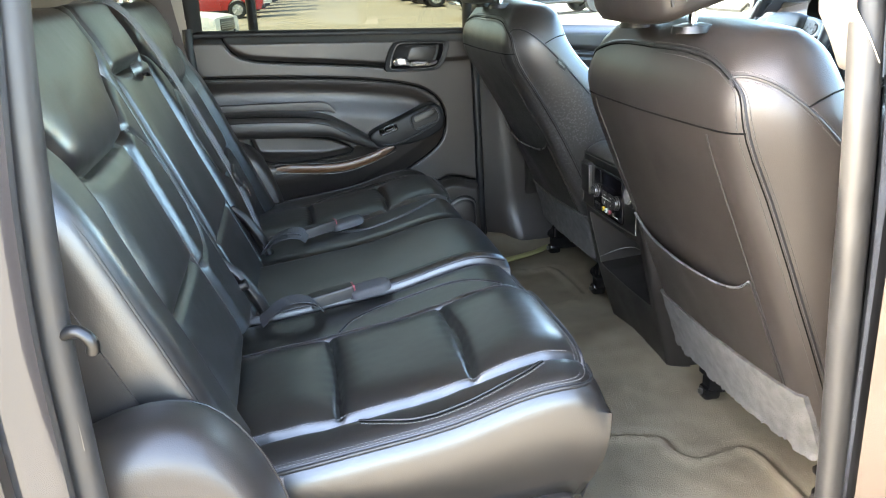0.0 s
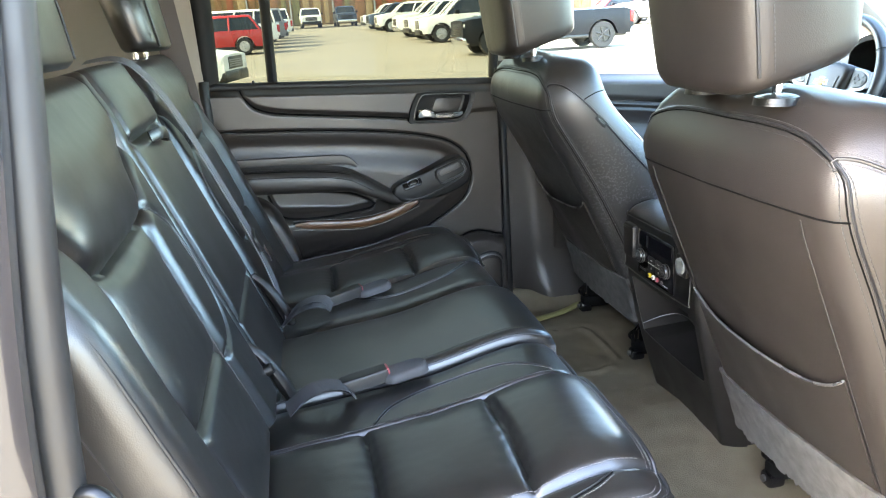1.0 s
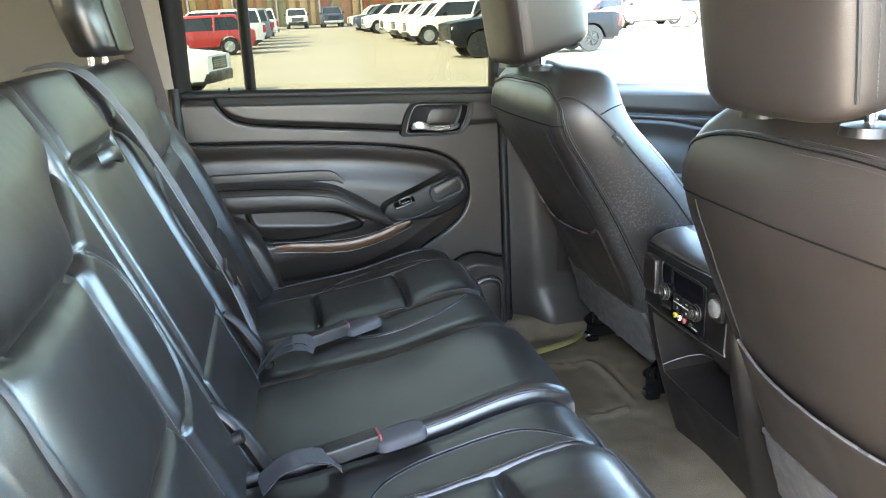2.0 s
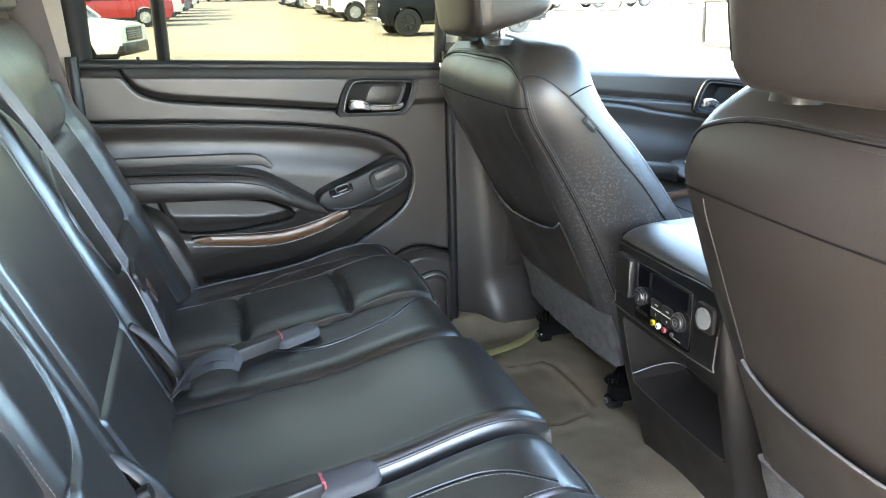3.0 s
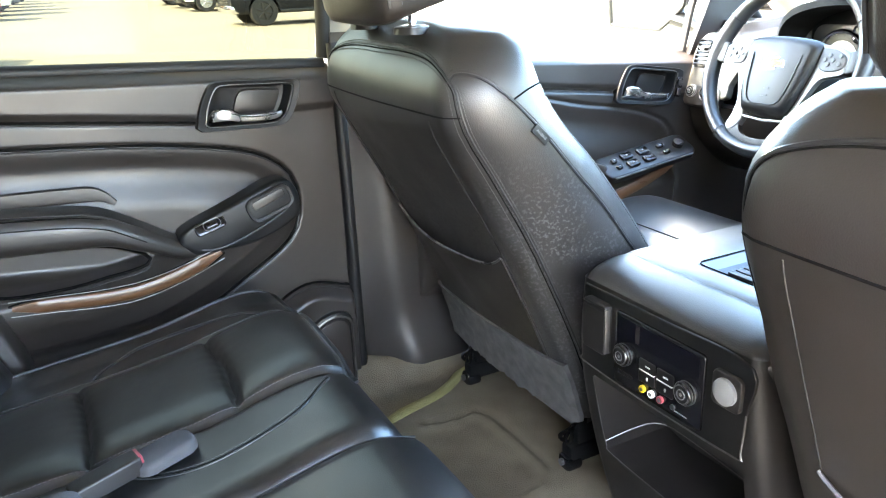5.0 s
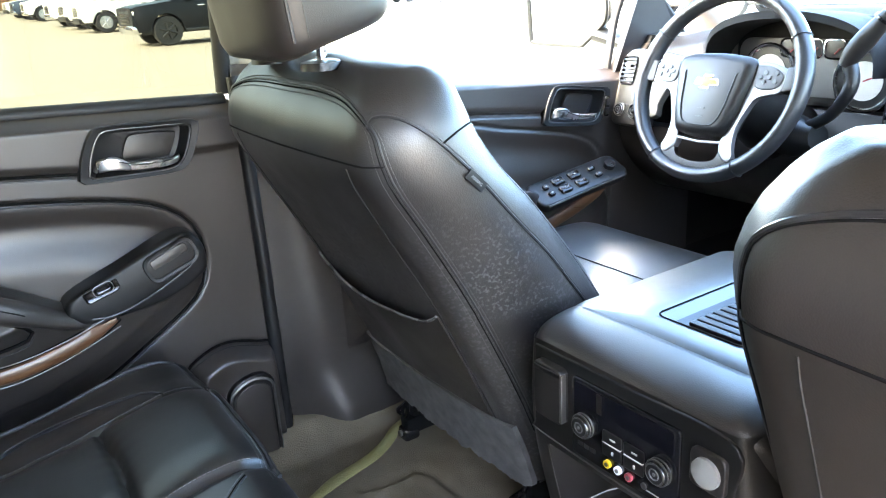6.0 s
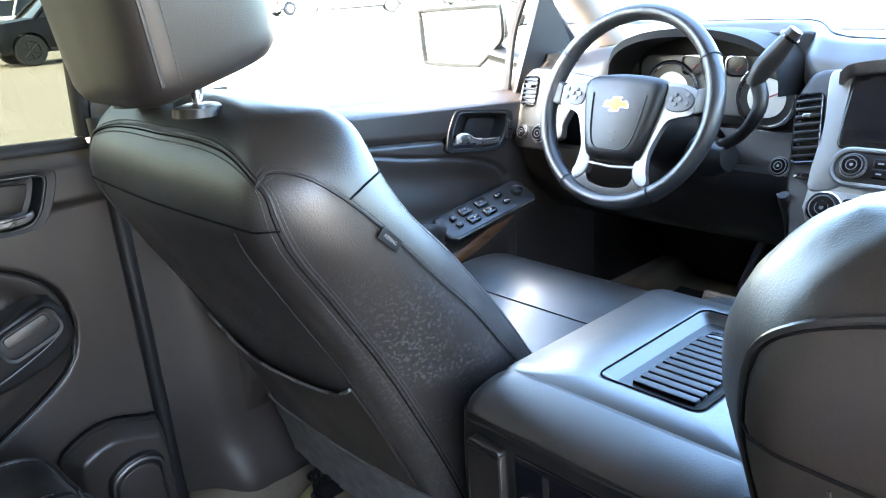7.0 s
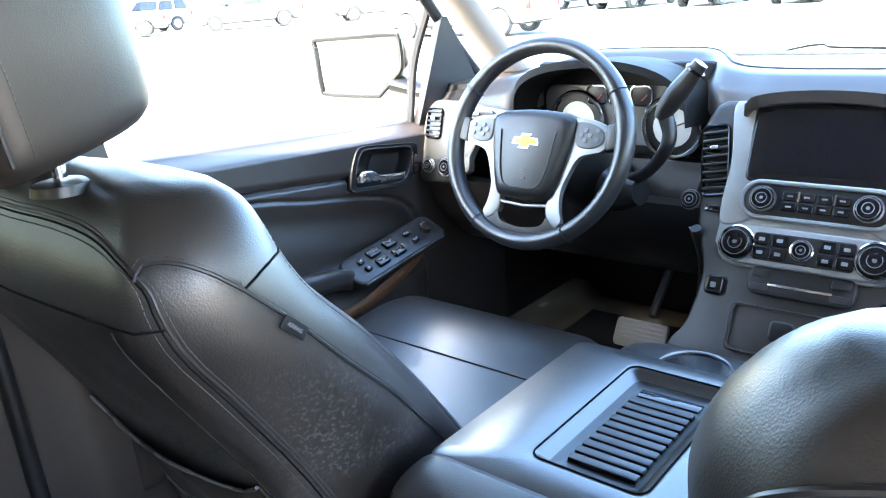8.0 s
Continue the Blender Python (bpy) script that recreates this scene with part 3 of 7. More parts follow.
        part("piping", tube([on_side(x, z, side) for x, z in arc], 0.0021, 6), PIPING, back)
        for dz in (0.0058, -0.0058):
            stitches([on_side(x, z + dz, side, 0.0008) for x, z in arc], bm=thread)
        part("piping", tube([on_side(x, z, side, 0.0006) for x, z in spline([(-0.077, 1.311 + k), (-0.055, 1.322 + k), (-0.03, 1.328 + k), (0.01, 1.328 + k)], 12)], 0.0013, 6), GAP, back)
        # front edge threads on the bolster
        stitches([on_side(interp(rear_t, z) + interp(front_t, z) * 0.93, z, side, 0.0006) for z in np.linspace(0.95, top - 0.04, 60)], bm=thread)
    ends = corner_at(cross_z, 0.02)
    cross = [on_ring(abs(q) * ends, cross_z, 1 if q > 0 else -1, 0.0006) for q in np.linspace(-1, 1, 60)]
    part("seam", tube(cross, 0.0013, 6), GAP, back)
    tagged(part("stitching", thread, THREAD_DARK, back, "dark grey double stitching"), kind="stuff")
    # map pocket: a hanging panel whose top edge sags, with a piped lip
    def lip(y):
        q = y / 0.195
        return (1.046 if s > 0 else 1.028) - 0.034 * (1 - abs(q) ** 5) - 0.006 * s * q * (1 - q * q)
    def pocket_fn(u, v):
        y = -0.195 + 0.39 * u
        z = 0.845 + (lip(y) - 0.845) * v
        x, yy, zz = on_rear(y, z)
        return (x - 0.004 - 0.012 * math.sin(math.pi * u) * v ** 1.5, yy, zz)
    pocket = part("map_pocket", sheet(pocket_fn, np.linspace(0, 1, 40), np.linspace(0, 1, 12), close=(0.003, 0, 0)), LEATHER_BACK, back)
    # paler tube stands in for the bright highlight along the lip
    part("pocket_edge", tube([np.array(pocket_fn(u, 1.0)) - (0.001, 0, 0) for u in np.linspace(0, 1, 60)], 0.0023, 8), LIP_GLINT, pocket, "pocket lip, its highlight put in as a paler tube")
    # carpet flap over the seat's lower back
    def flap_fn(u, v):
        y = -0.235 + 0.47 * u
        z = 0.715 + 0.125 * v + (0.007 * noise.noise(Vector((u * 18, 0, s))) + 0.006 * noise.noise(Vector((u * 75, 3, s)))) * (1 - v) ** 3
        x, yy, zz = on_rear(y * 0.98, max(z, 0.725))
        return (x - 0.006 + 0.003 * noise.noise(Vector((u * 9, v * 5, 4))), cy + y, z)
    part("carpet_flap", sheet(flap_fn, np.linspace(0, 1, 150), np.linspace(0, 1, 14), close=(0.01, 0, 0)), CARPET_GREY, seat, "frayed grey felt flap under the map pocket")
    # cloth tag on the bolster seam
    for side in (1, -1) if s > 0 else ():
        p = np.array(on_side(-0.036, 1.26 + k, side))
        tm = Matrix.Translation(p + (0, side * 0.001, 0)) @ Matrix.Rotation(radians(45), 4, "Y") @ Matrix.Rotation(radians(-90 * side), 4, "X")
        tg = part("tag", plate(rrect(0.034, 0.015, 0.002), 0.0016, tm, 0.0005), PLASTIC_DARK, back, "small dark grey airbag tag")
        part("print", lettering("AIRBAG", 0.0062, tm @ Matrix.Translation((0, 0, 0.0018)) @ Matrix.Rotation(radians(180 if side > 0 else 0), 4, "Z")), MARK, tg)
    # cushion, mostly hidden
    cring = []
    for x, z1, w in ((0.10, 0.90, 0.22), (0.14, 0.93, 0.24), (0.3, 0.925, 0.26), (0.45, 0.935, 0.262), (0.58, 0.95, 0.26), (0.66, 0.945, 0.25), (0.70, 0.915, 0.24), (0.715, 0.87, 0.22)):
        hh = z1 - 0.74
        o = np.array(rrect(2 * w, hh, 0.05, 6))
        cring.append([(x, cy + p[0], 0.74 + hh / 2 + p[1] - (0.022 * math.exp(-(p[0] / 0.13) ** 4) if p[1] > hh / 2 - 0.04 else 0)) for p in o])
    cring = [list(c) for c in np.stack([spline(np.array([c[i] for c in cring]), 30) for i in range(len(cring[0]))], 1)]
    bm = bmesh.new()
    loft(bm, cring)
    cush = part("cushion", bm, LEATHER, seat)
    for i in (3, 10):
        part("piping", tube([Vector(c[i]) + Vector((0, 0.0008 if i == 3 else -0.0008, 0.001)) for c in cring[4:27]], 0.0022, 6), PIPING, cush)
    part("seam", tube([Vector(p) + Vector((0, 0, 0.0006)) for p in cring[17][4:10]], 0.0018, 6), PIPING, cush)
    part("seat_base", box(0.12, 0.64, cy - 0.2, cy + 0.2, 0.66, 0.76, 0.02), PLASTIC_DARK, seat)
    for yy in (-0.19, 0.19):
        part("slide_rail", box(0.10, 0.62, cy + yy - 0.016, cy + yy + 0.016, 0.602, 0.640, 0.006), GAP, seat, "black seat rail")
        part("rail_cover", box(0.092, 0.13, cy + yy - 0.017, cy + yy + 0.017, 0.588, 0.618, 0.008), GLOSS, seat, "black plastic rail end cover")
        part("rail_bolt", tube([(0.087, cy + yy, 0.606), (0.094, cy + yy, 0.606)], 0.007, 8), STEEL, seat)
        part("seat_leg", box(0.12, 0.17, cy + yy - 0.010, cy + yy + 0.010, 0.632, 0.70, 0.004), GAP, seat)
        for k in range(3):
            part("wiring", tube([(0.118 - 0.006 * k, cy + yy + 0.014, 0.628), (0.098 + 0.004 * k, cy + yy + 0.018 - 0.012 * k, 0.650), (0.106, cy + yy - 0.006 * k, 0.672 + 0.006 * k), (0.128, cy + yy - 0.004, 0.69)], 0.0042, 7, smooth_n=14), GLOSS, seat, "black wiring above the rail")
    # headrest on two chrome posts
    hx = interp(rear_t, top) - 0.012
    for yy in (-0.09, 0.09):
        part("post_collar", tube([(hx, cy + yy, top - 0.004), (hx, cy + yy, top + 0.006), (hx, cy + yy, top + 0.009)], [0.031, 0.029, 0.016], 20), PLASTIC_DARK, seat)
        part("headrest_post", tube([(hx, cy + yy, top), (hx, cy + yy, top + 0.09)], 0.0068, 12), CHROME, seat, "chrome headrest post")
    hz0 = top + 0.008
    def hring(z):
        t = (z - hz0) / 0.22
        w = 0.132 + 0.006 * math.sin(math.pi * t)
        d = 0.182 + 0.02 * t
        x0 = hx - 0.072 - 0.03 * t
        c = [(x0 - 0.004, 0), (x0 - 0.001, 0.6 * w), (x0 + 0.01, w - 0.012), (x0 + 0.03, w), (x0 + 0.6 * d, w + 0.006), (x0 + d - 0.03, w - 0.006), (x0 + d - 0.004, w - 0.035), (x0 + d, 0.5 * w), (x0 + d, 0)]
        h = spline(c, 22)
        return [(x, cy + y, z) for x, y in h] + [(x, cy - y, z) for x, y in h[-2:0:-1]]
    hz = [hz0 + 0.22 * v for v in np.linspace(0, 1, 14)]
    hr = [hring(z) for z in hz]
    def shrink(r, f, dz):
        q = np.array(r)
        m = q.mean(0)
        return [tuple(m + (p - m) * (f, f, 1) + (0, 0, dz)) for p in q]
    # the underside rises towards the front
    tilt = lambda r, g: [(x, y, z + g * (x - hx + 0.1) * 0.26) for x, y, z in r]
    body = [shrink(tilt(hr[0], 1), f, dz) for f, dz in ((0.3, -0.006), (0.75, -0.006), (0.93, -0.002), (0.985, 0.007))] + [tilt(r, 1 - i / 13) for i, r in enumerate(hr)][1:] + [shrink(hr[-1], f, dz) for f, dz in ((0.97, 0.012), (0.9, 0.022), (0.7, 0.03), (0.3, 0.034))]
    bm = bmesh.new()
    loft(bm, body)
    head = part("headrest", bm, LEATHER_BACK, seat, sharp=60)
    hs = [tilt(r, 1 - i / 13) for i, r in enumerate(hr)][1:]
    thr = bmesh.new()
    for j in (7, len(hr[0]) - 7):
        line = [np.array(r[j]) for r in hs]
        n = np.array((-0.4, np.sign(line[0][1] - cy), 0)) * 0.0012
        part("piping", tube([p + n for p in line], 0.0024, 6), PIPING, head)
        stitches([np.array(r[j + (1 if j == 7 else -1)]) + n * 0.4 for r in hs], bm=thr)
    tagged(part("stitching", thr, THREAD_DARK, head, "dark grey stitching"), kind="stuff")
    return seat


front_seat("front_seat", 1, [(0.70, 0.10), (0.83, 0.062), (1.046, -0.034), (1.20, -0.118), (1.28, -0.158), (1.345, -0.157), (1.405, -0.118)],
                         "black leather driver seat with a scuffed side bolster and map pocket")
front_seat("front_seat", -1, [(0.70, 0.06), (0.81, 0.022), (1.018, -0.058), (1.18, -0.122), (1.265, -0.152), (1.33, -0.148), (1.39, -0.112)],
                            "black leather front passenger seat with map pocket")


# ---- second row bench ----
def surface_pad(name, parent, fn_top, x0, x1, y0, y1, z0, mat, r=0.035, nx=120, ny=104, label="", taper=0.0):
    """A padded block whose top is the height field fn_top(x, y); edges roll over by r and the skirt drops to z0."""
    bm = bmesh.new()
    def prof(t, lo, hi):
        # position and drop of the rolled edge for t in 0..1
        return lo + (hi - lo) * t
    us = np.r_[0, 0.006, 0.02, 0.045, np.linspace(0.08, 0.92, nx - 8), 0.955, 0.98, 0.994, 1]
    vs = np.r_[0, 0.006, 0.02, 0.045, np.linspace(0.08, 0.92, ny - 8), 0.955, 0.98, 0.994, 1]
    rows = []
    for u in us:
        row = []
        for v in vs:
            x, y = prof(u, x0, x1), prof(v, y0, y1)
            dx, dy = min(x - x0, x1 - x), min(y - y0, y1 - y)
            qx, qy = max(0, r - dx), max(0, r - dy)
            q = min(r, math.hypot(qx, qy))
            drop = r - math.sqrt(max(0, r * r - q * q))
            row.append(bm.verts.new((x, y, fn_top(x, y) - drop)))
        rows.append(row)
    nu, nv = len(us), len(vs)
    for i in range(nu - 1):
        for j in range(nv - 1):
            bm.faces.new((rows[i][j], rows[i + 1][j], rows[i + 1][j + 1], rows[i][j + 1]))
    rim = [rows[i][0] for i in range(nu)] + [rows[-1][j] for j in range(1, nv)] + [rows[i][-1] for i in range(nu - 2, -1, -1)] + [rows[0][j] for j in range(nv - 2, 0, -1)]
    cx = (x0 + x1) / 2
    prev = rim
    for f in (0.25, 0.5, 0.75, 1.0):
        ring = []
        for v in rim:
            bulge = 0.010 * math.sin(math.pi * f) - taper * f
            dirx = 1 if v.co.x > x1 - 0.012 else (-1 if v.co.x < x0 + 0.012 else 0)
            diry = 1 if v.co.y > y1 - 0.012 else (-1 if v.co.y < y0 + 0.012 else 0)
            ring.append(bm.verts.new((v.co.x + dirx * bulge, v.co.y + diry * bulge, v.co.z + (z0 - v.co.z) * f)))
        for a, b, c, d in zip(prev, prev[1:] + prev[:1], ring[1:] + ring[:1], ring):
            bm.faces.new((a, b, c, d))
        prev = ring
    bm.faces.new(prev)
    return part(name, bm, mat, parent, label, sharp=70)


def bench_top(x):
    """Height of the bench's cushion line: low at the back, rising to the knee."""
    return interp(BENCH, x)


BENCH = smooth_table([(-0.90, 0.845), (-0.80, 0.856), (-0.69, 0.868), (-0.55, 0.886), (-0.42, 0.917), (-0.36, 0.922), (-0.31, 0.908)])


def outer_cushion(x, y, ya, yb, outer):
    """Outboard place: puffed insert with two cross tufts between two lengthwise seams. ya: inner seam, yb: outer seam."""
    lo, hi = min(ya, yb), max(ya, yb)
    z = bench_top(x) + 0.012
    t = (y - lo) / (hi - lo)
    if 0 < t < 1:
        cell = 0.0
        for c0, c1 in ((-0.92, -0.692), (-0.692, -0.488), (-0.488, -0.26)):
            if c0 <= x < c1:
                cell = 1 - abs(2 * (x - c0) / (c1 - c0) - 1) ** 5
        z += (0.004 + 0.013 * cell) * (1 - abs(2 * t - 1) ** 5)
        for c in (-0.692, -0.488):
            z += groove(x - c - 0.008 * math.sin(3 * t), 0.0046, 0.012) * (1 - abs(2 * t - 1) ** 8)
            # short pulls that fan out from each tuft
            z += 0.0005 * math.sin(t * 61 + c * 9) * math.exp(-abs(x - c) / 0.018) * (1 - abs(2 * t - 1) ** 6)
    for seam in (ya, yb):
        z += groove(y - seam, 0.0048, 0.010)
    # wrinkles beside the seams
    z += 0.0018 * noise.noise(Vector((x * 34, y * 22, 1.7))) * math.exp(-(min(abs(y - ya), abs(y - yb)) / 0.028) ** 2)
    z += 0.0012 * noise.noise(Vector((x * 12, y * 12, 5))) + 0.00025 * noise.noise(Vector((x * 60, y * 60, 9)))
    z -= 0.014 * sm(0, 0.10, (y - yb) * (1 if outer > 0 else -1)) if (y - yb) * outer > 0 else 0
    return z


def seam_on(fn, pts, n=40, off=0.0012):
    return [(x, y, fn(x, y) + off) for x, y in spline(pts, n)]


def buckle(parent, x, y, z, yaw=0):
    """A buckle lying in a soft sleeve, its red button at the end."""
    m = Matrix.Translation((x, y, z)) @ Matrix.Rotation(radians(yaw), 4, "Z") @ Matrix.Rotation(radians(-8), 4, "Y")
    part("buckle_sleeve", plate(rrect(0.085, 0.05, 0.02), 0.016, m @ Matrix.Translation((0.105, 0, -0.006)), 0.008), BELT, parent, "grey woven buckle sleeve")
    b = part("buckle", plate(rrect(0.088, 0.03, 0.005), 0.024, m @ Matrix.Translation((0.03, 0, -0.002)), 0.004), PLASTIC, parent, "dark grey seat belt buckle")
    part("release_button", box(0.066, 0.0765, -0.012, 0.012, 0.001, 0.0215, 0.002, m=m), RED, b, "red release button")
    return b


bench_right = thing("bench_seat", "black leather outboard place of the second-row bench, stitched and creased", "car seat", "second row bench", at=(-0.6, -0.47, 0.62))
bench_left = thing("bench_seat", "black leather double part of the second-row bench with the middle place", "car seat", "second row bench", at=(-0.6, 0.26, 0.62))

fr = lambda x, y: outer_cushion(x, y, -0.365, -0.655, -1)
fl = lambda x, y: outer_cushion(x, y, 0.305, 0.56, 1)
fm = lambda x, y: bench_top(x) + 0.016 + 0.006 * (1 - ((y + 0.045) / 0.155) ** 2) + 0.006 * math.exp(-((y + 0.186) / 0.012) ** 2) + 0.0014 * noise.noise(Vector((x * 9, y * 9, 2)))
c_right = surface_pad("cushion", bench_right, fr, -0.90, -0.305, -0.735, -0.205, 0.715, LEATHER, 0.035, taper=0.035)
c_mid = surface_pad("middle_cushion", bench_left, fm, -0.90, -0.300, -0.2, 0.108, 0.715, LEATHER, 0.02, taper=0.02)
c_left = surface_pad("cushion", bench_left, fl, -0.90, -0.305, 0.113, 0.74, 0.715, LEATHER, 0.035, taper=0.035)
part("cushion_base", box(-0.88, -0.35, -0.72, -0.21, 0.62, 0.73, 0.02), PLASTIC, bench_right)
part("cushion_base", box(-0.88, -0.35, -0.19, 0.73, 0.62, 0.73, 0.02), PLASTIC, bench_left)
for cush, f, ya, yb, sgn in ((c_right, fr, -0.365, -0.655, -1), (c_left, fl, 0.305, 0.56, 1)):
    thr = bmesh.new()
    # arc of threads on the inner strip, and on the outer roll
    arc = [(-0.36, ya - sgn * 0.02), (-0.43, ya - sgn * 0.075), (-0.55, ya - sgn * 0.088), (-0.63, ya - sgn * 0.06), (-0.67, ya - sgn * 0.012)]
    wide = 0.042 if sgn < 0 else 0.105
    outer_arc = [(-0.385, yb + sgn * 0.01), (-0.42, yb + sgn * 0.62 * wide), (-0.5, yb + sgn * 0.95 * wide), (-0.58, yb + sgn * wide), (-0.635, yb + sgn * 0.6 * wide), (-0.665, yb + sgn * 0.012)]
    for line in (arc, outer_arc):
        part("seam", tube(seam_on(f, line, 40, 0.0), 0.0013, 6), GAP, cush)
        part("piping", tube(seam_on(f, [(x, y - sgn * 0.004) for x, y in line], 40, 0.0), 0.0019, 6), PIPING, cush)
        stitches(seam_on(f, [(x, y + sgn * 0.005) for x, y in line], 50, 0.0008), bm=thr)
    for y in (ya, yb):
        part("seam", tube(seam_on(f, [(x, y) for x in np.linspace(-0.86, -0.33, 10)], 60, 0.0012), 0.0014, 6), GAP, cush)
        stitches(seam_on(f, [(x, y + 0.009) for x in np.linspace(-0.85, -0.34, 8)], 50, 0.001), bm=thr)
    edge = (-0.735 if sgn < 0 else 0.74) - sgn * 0.012
    rim = [(x, edge) for x in np.linspace(-0.86, -0.36, 8)] + [(-0.325, edge - sgn * 0.02), (-0.318, edge - sgn * 0.06)] + [(-0.318, edge - sgn * q) for q in (0.15, 0.3, 0.45)]
    drop = lambda x, y: f(x, y) - 0.0075
    part("piping", tube(seam_on(drop, rim, 90, 0.003), 0.0032, 8), PIPING, cush, "piped cushion edge")
    for o in (0.007, 0.0125):
        stitches(seam_on(lambda x, y: f(x, y) - 0.004, [(x - (o if x > -0.35 else 0), y - sgn * o) for x, y in rim], 120, 0.0022), bm=thr)
    tagged(part("stitching", thr, THREAD, cush, "pale grey stitching"), kind="stuff")
for y, f in ((-0.2 + 0.006, fm), (0.108 - 0.006, fm)):
    part("piping", tube(seam_on(lambda x, yy: f(x, yy) - 0.010, [(x, y) for x in np.linspace(-0.86, -0.33, 8)] + [(-0.308, y)], 50, 0.004), 0.0026, 8), PIPING, c_mid, "worn piping")
buckle(bench_right, -0.70, -0.235, 0.895, 6)
buckle(bench_left, -0.70, 0.235, 0.89, 14)


LEAN = radians(21.5)


def back_point(u, y, h):
    """u: metres up along the backrest from its foot, h: metres out of its face."""
    return (-0.838 - math.sin(LEAN) * u + math.cos(LEAN) * h, y, 0.885 + math.cos(LEAN) * u + math.sin(LEAN) * h)


def backrest(name, parent, fn, y0, y1, u1, thick, mat, r=0.035, u0=-0.05, nu=120, nv=100, narrow=0.0):
    bm = bmesh.new()
    us = np.r_[0, 0.006, 0.02, 0.045, np.linspace(0.06, 0.94, nu - 8), 0.955, 0.98, 0.994, 1]
    vs = np.r_[0, 0.008, 0.025, 0.045, np.linspace(0.06, 0.94, nv - 8), 0.955, 0.975, 0.992, 1]
    yc = (y0 + y1) / 2
    front = []
    for a in us:
        row = []
        for b in vs:
            u, y = u0 + (u1 - u0) * a, y0 + (y1 - y0) * b
            du, dy = u1 - u, min(y - y0, y1 - y)
            q = min(r, math.hypot(max(0, r - du), max(0, r - dy)))
            drop = r - math.sqrt(max(0, r * r - q * q))
            yy = yc + (y - yc) * (1 - narrow * max(0, (u - 0.38) / (u1 - 0.38)) ** 2)
            row.append(bm.verts.new(back_point(u, yy, fn(u, y) - drop)))
        front.append(row)
    n, m = len(us), len(vs)
    for i in range(n - 1):
        for j in range(m - 1):
            bm.faces.new((front[i][j], front[i][j + 1], front[i + 1][j + 1], front[i + 1][j]))
    rim = [(i, 0) for i in range(n)] + [(n - 1, j) for j in range(1, m)] + [(i, m - 1) for i in range(n - 2, -1, -1)] + [(0, j) for j in range(m - 2, 0, -1)]
    prev = [front[i][j] for i, j in rim]
    for f, out in ((0.3, 0.004), (0.65, 0.004), (0.93, -0.002), (1.0, -0.010)):
        ring = []
        for i, j in rim:
            u, y = u0 + (u1 - u0) * us[i], y0 + (y1 - y0) * vs[j]
            yy = yc + (y - yc) * (1 - narrow * max(0, (u - 0.38) / (u1 - 0.38)) ** 2)
            side = (1 if j == m - 1 else -1 if j == 0 else 0) * out
            ring.append(bm.verts.new(back_point(u + (out if i == n - 1 else 0), yy + side, -0.025 - (thick - 0.025) * f)))
        for a, b, c, d in zip(prev, prev[1:] + prev[:1], ring[1:] + ring[:1], ring):
            bm.faces.new((a, b, c, d))
        prev = ring
    bm.faces.new(prev)
    return part(name, bm, mat, parent, sharp=70)


# outlines on an outboard backrest: (metres up, metres outboard of its middle)
PILLOW = [tuple(p) for p in spline([(0.72, -0.42), (0.58, -0.37), (0.53, -0.30), (0.50, -0.235), (0.468, -0.195), (0.435, -0.172), (0.411, -0.145), (0.405, -0.10), (0.404, 0.0), (0.405, 0.10), (0.42, 0.15), (0.455, 0.175), (0.487, 0.205), (0.502, 0.25), (0.51, 0.36), (0.72, 0.36)], 60)]
BOW = [tuple(p) for p in spline([(0.432, -0.15), (0.405, -0.195), (0.37, -0.236), (0.32, -0.25), (0.26, -0.248), (0.21, -0.232), (0.178, -0.195), (0.166, -0.135)], 40)]
INSERT_IN = [tuple(p) for p in spline([(0.405, -0.135), (0.33, -0.128), (0.25, -0.122), (0.19, -0.118), (0.12, -0.122), (0.0, -0.13)], 16)]
INSERT_OUT = [tuple(p) for p in spline([(0.41, 0.152), (0.33, 0.166), (0.25, 0.168), (0.19, 0.165), (0.10, 0.162), (0.0, 0.165)], 16)]


def outer_back(u, y, cy, sgn):
    """Outboard backrest: a pillow under the headrest, a flat insert with a lumbar fold, a bowed inner and a high outer bolster."""
    o = (y - cy) * sgn
    d = inside(u, o, PILLOW)
    h = 0.010
    if d > 0:
        h += 0.022 * (1 - math.exp(-d / 0.028)) - 0.012 * sm(0.52, 0.63, u)
    h += groove(d, 0.006, 0.011)
    low = 1 - sm(-0.03, 0.004, d)
    o_in, o_out = interp_desc(INSERT_IN, u), interp_desc(INSERT_OUT, u)
    if o_in < o < o_out:
        t = (o - o_in) / (o_out - o_in)
        cell = 1 - abs(2 * (u - 0.188) / (0.405 - 0.188) - 1) ** 6 if 0.188 < u < 0.405 else (1 - abs(2 * (u - 0.02) / 0.168 - 1) ** 6 if 0.02 < u < 0.188 else 0)
        h += 0.010 * max(0, cell) * (1 - abs(2 * t - 1) ** 6) * low
        h += groove(u - 0.188, 0.0048, 0.010) * low * (1 - abs(2 * t - 1) ** 10)
    elif o >= o_out:
        h += 0.024 * sm(0, 0.05, o - o_out) * low * (1 - 0.5 * sm(0.36, 0.46, u))
    else:
        h += 0.010 * sm(0, 0.03, o_in - o) * low
    for seam in (INSERT_IN, INSERT_OUT):
        h += groove(o - interp_desc(seam, u), 0.0046, 0.009) * low
    h += groove(dist_line(u, o, BOW), 0.0046, 0.008)
    h += 0.0014 * noise.noise(Vector((u * 9, y * 9, 3 + sgn))) + 0.0003 * noise.noise(Vector((u * 45, y * 45, 6)))
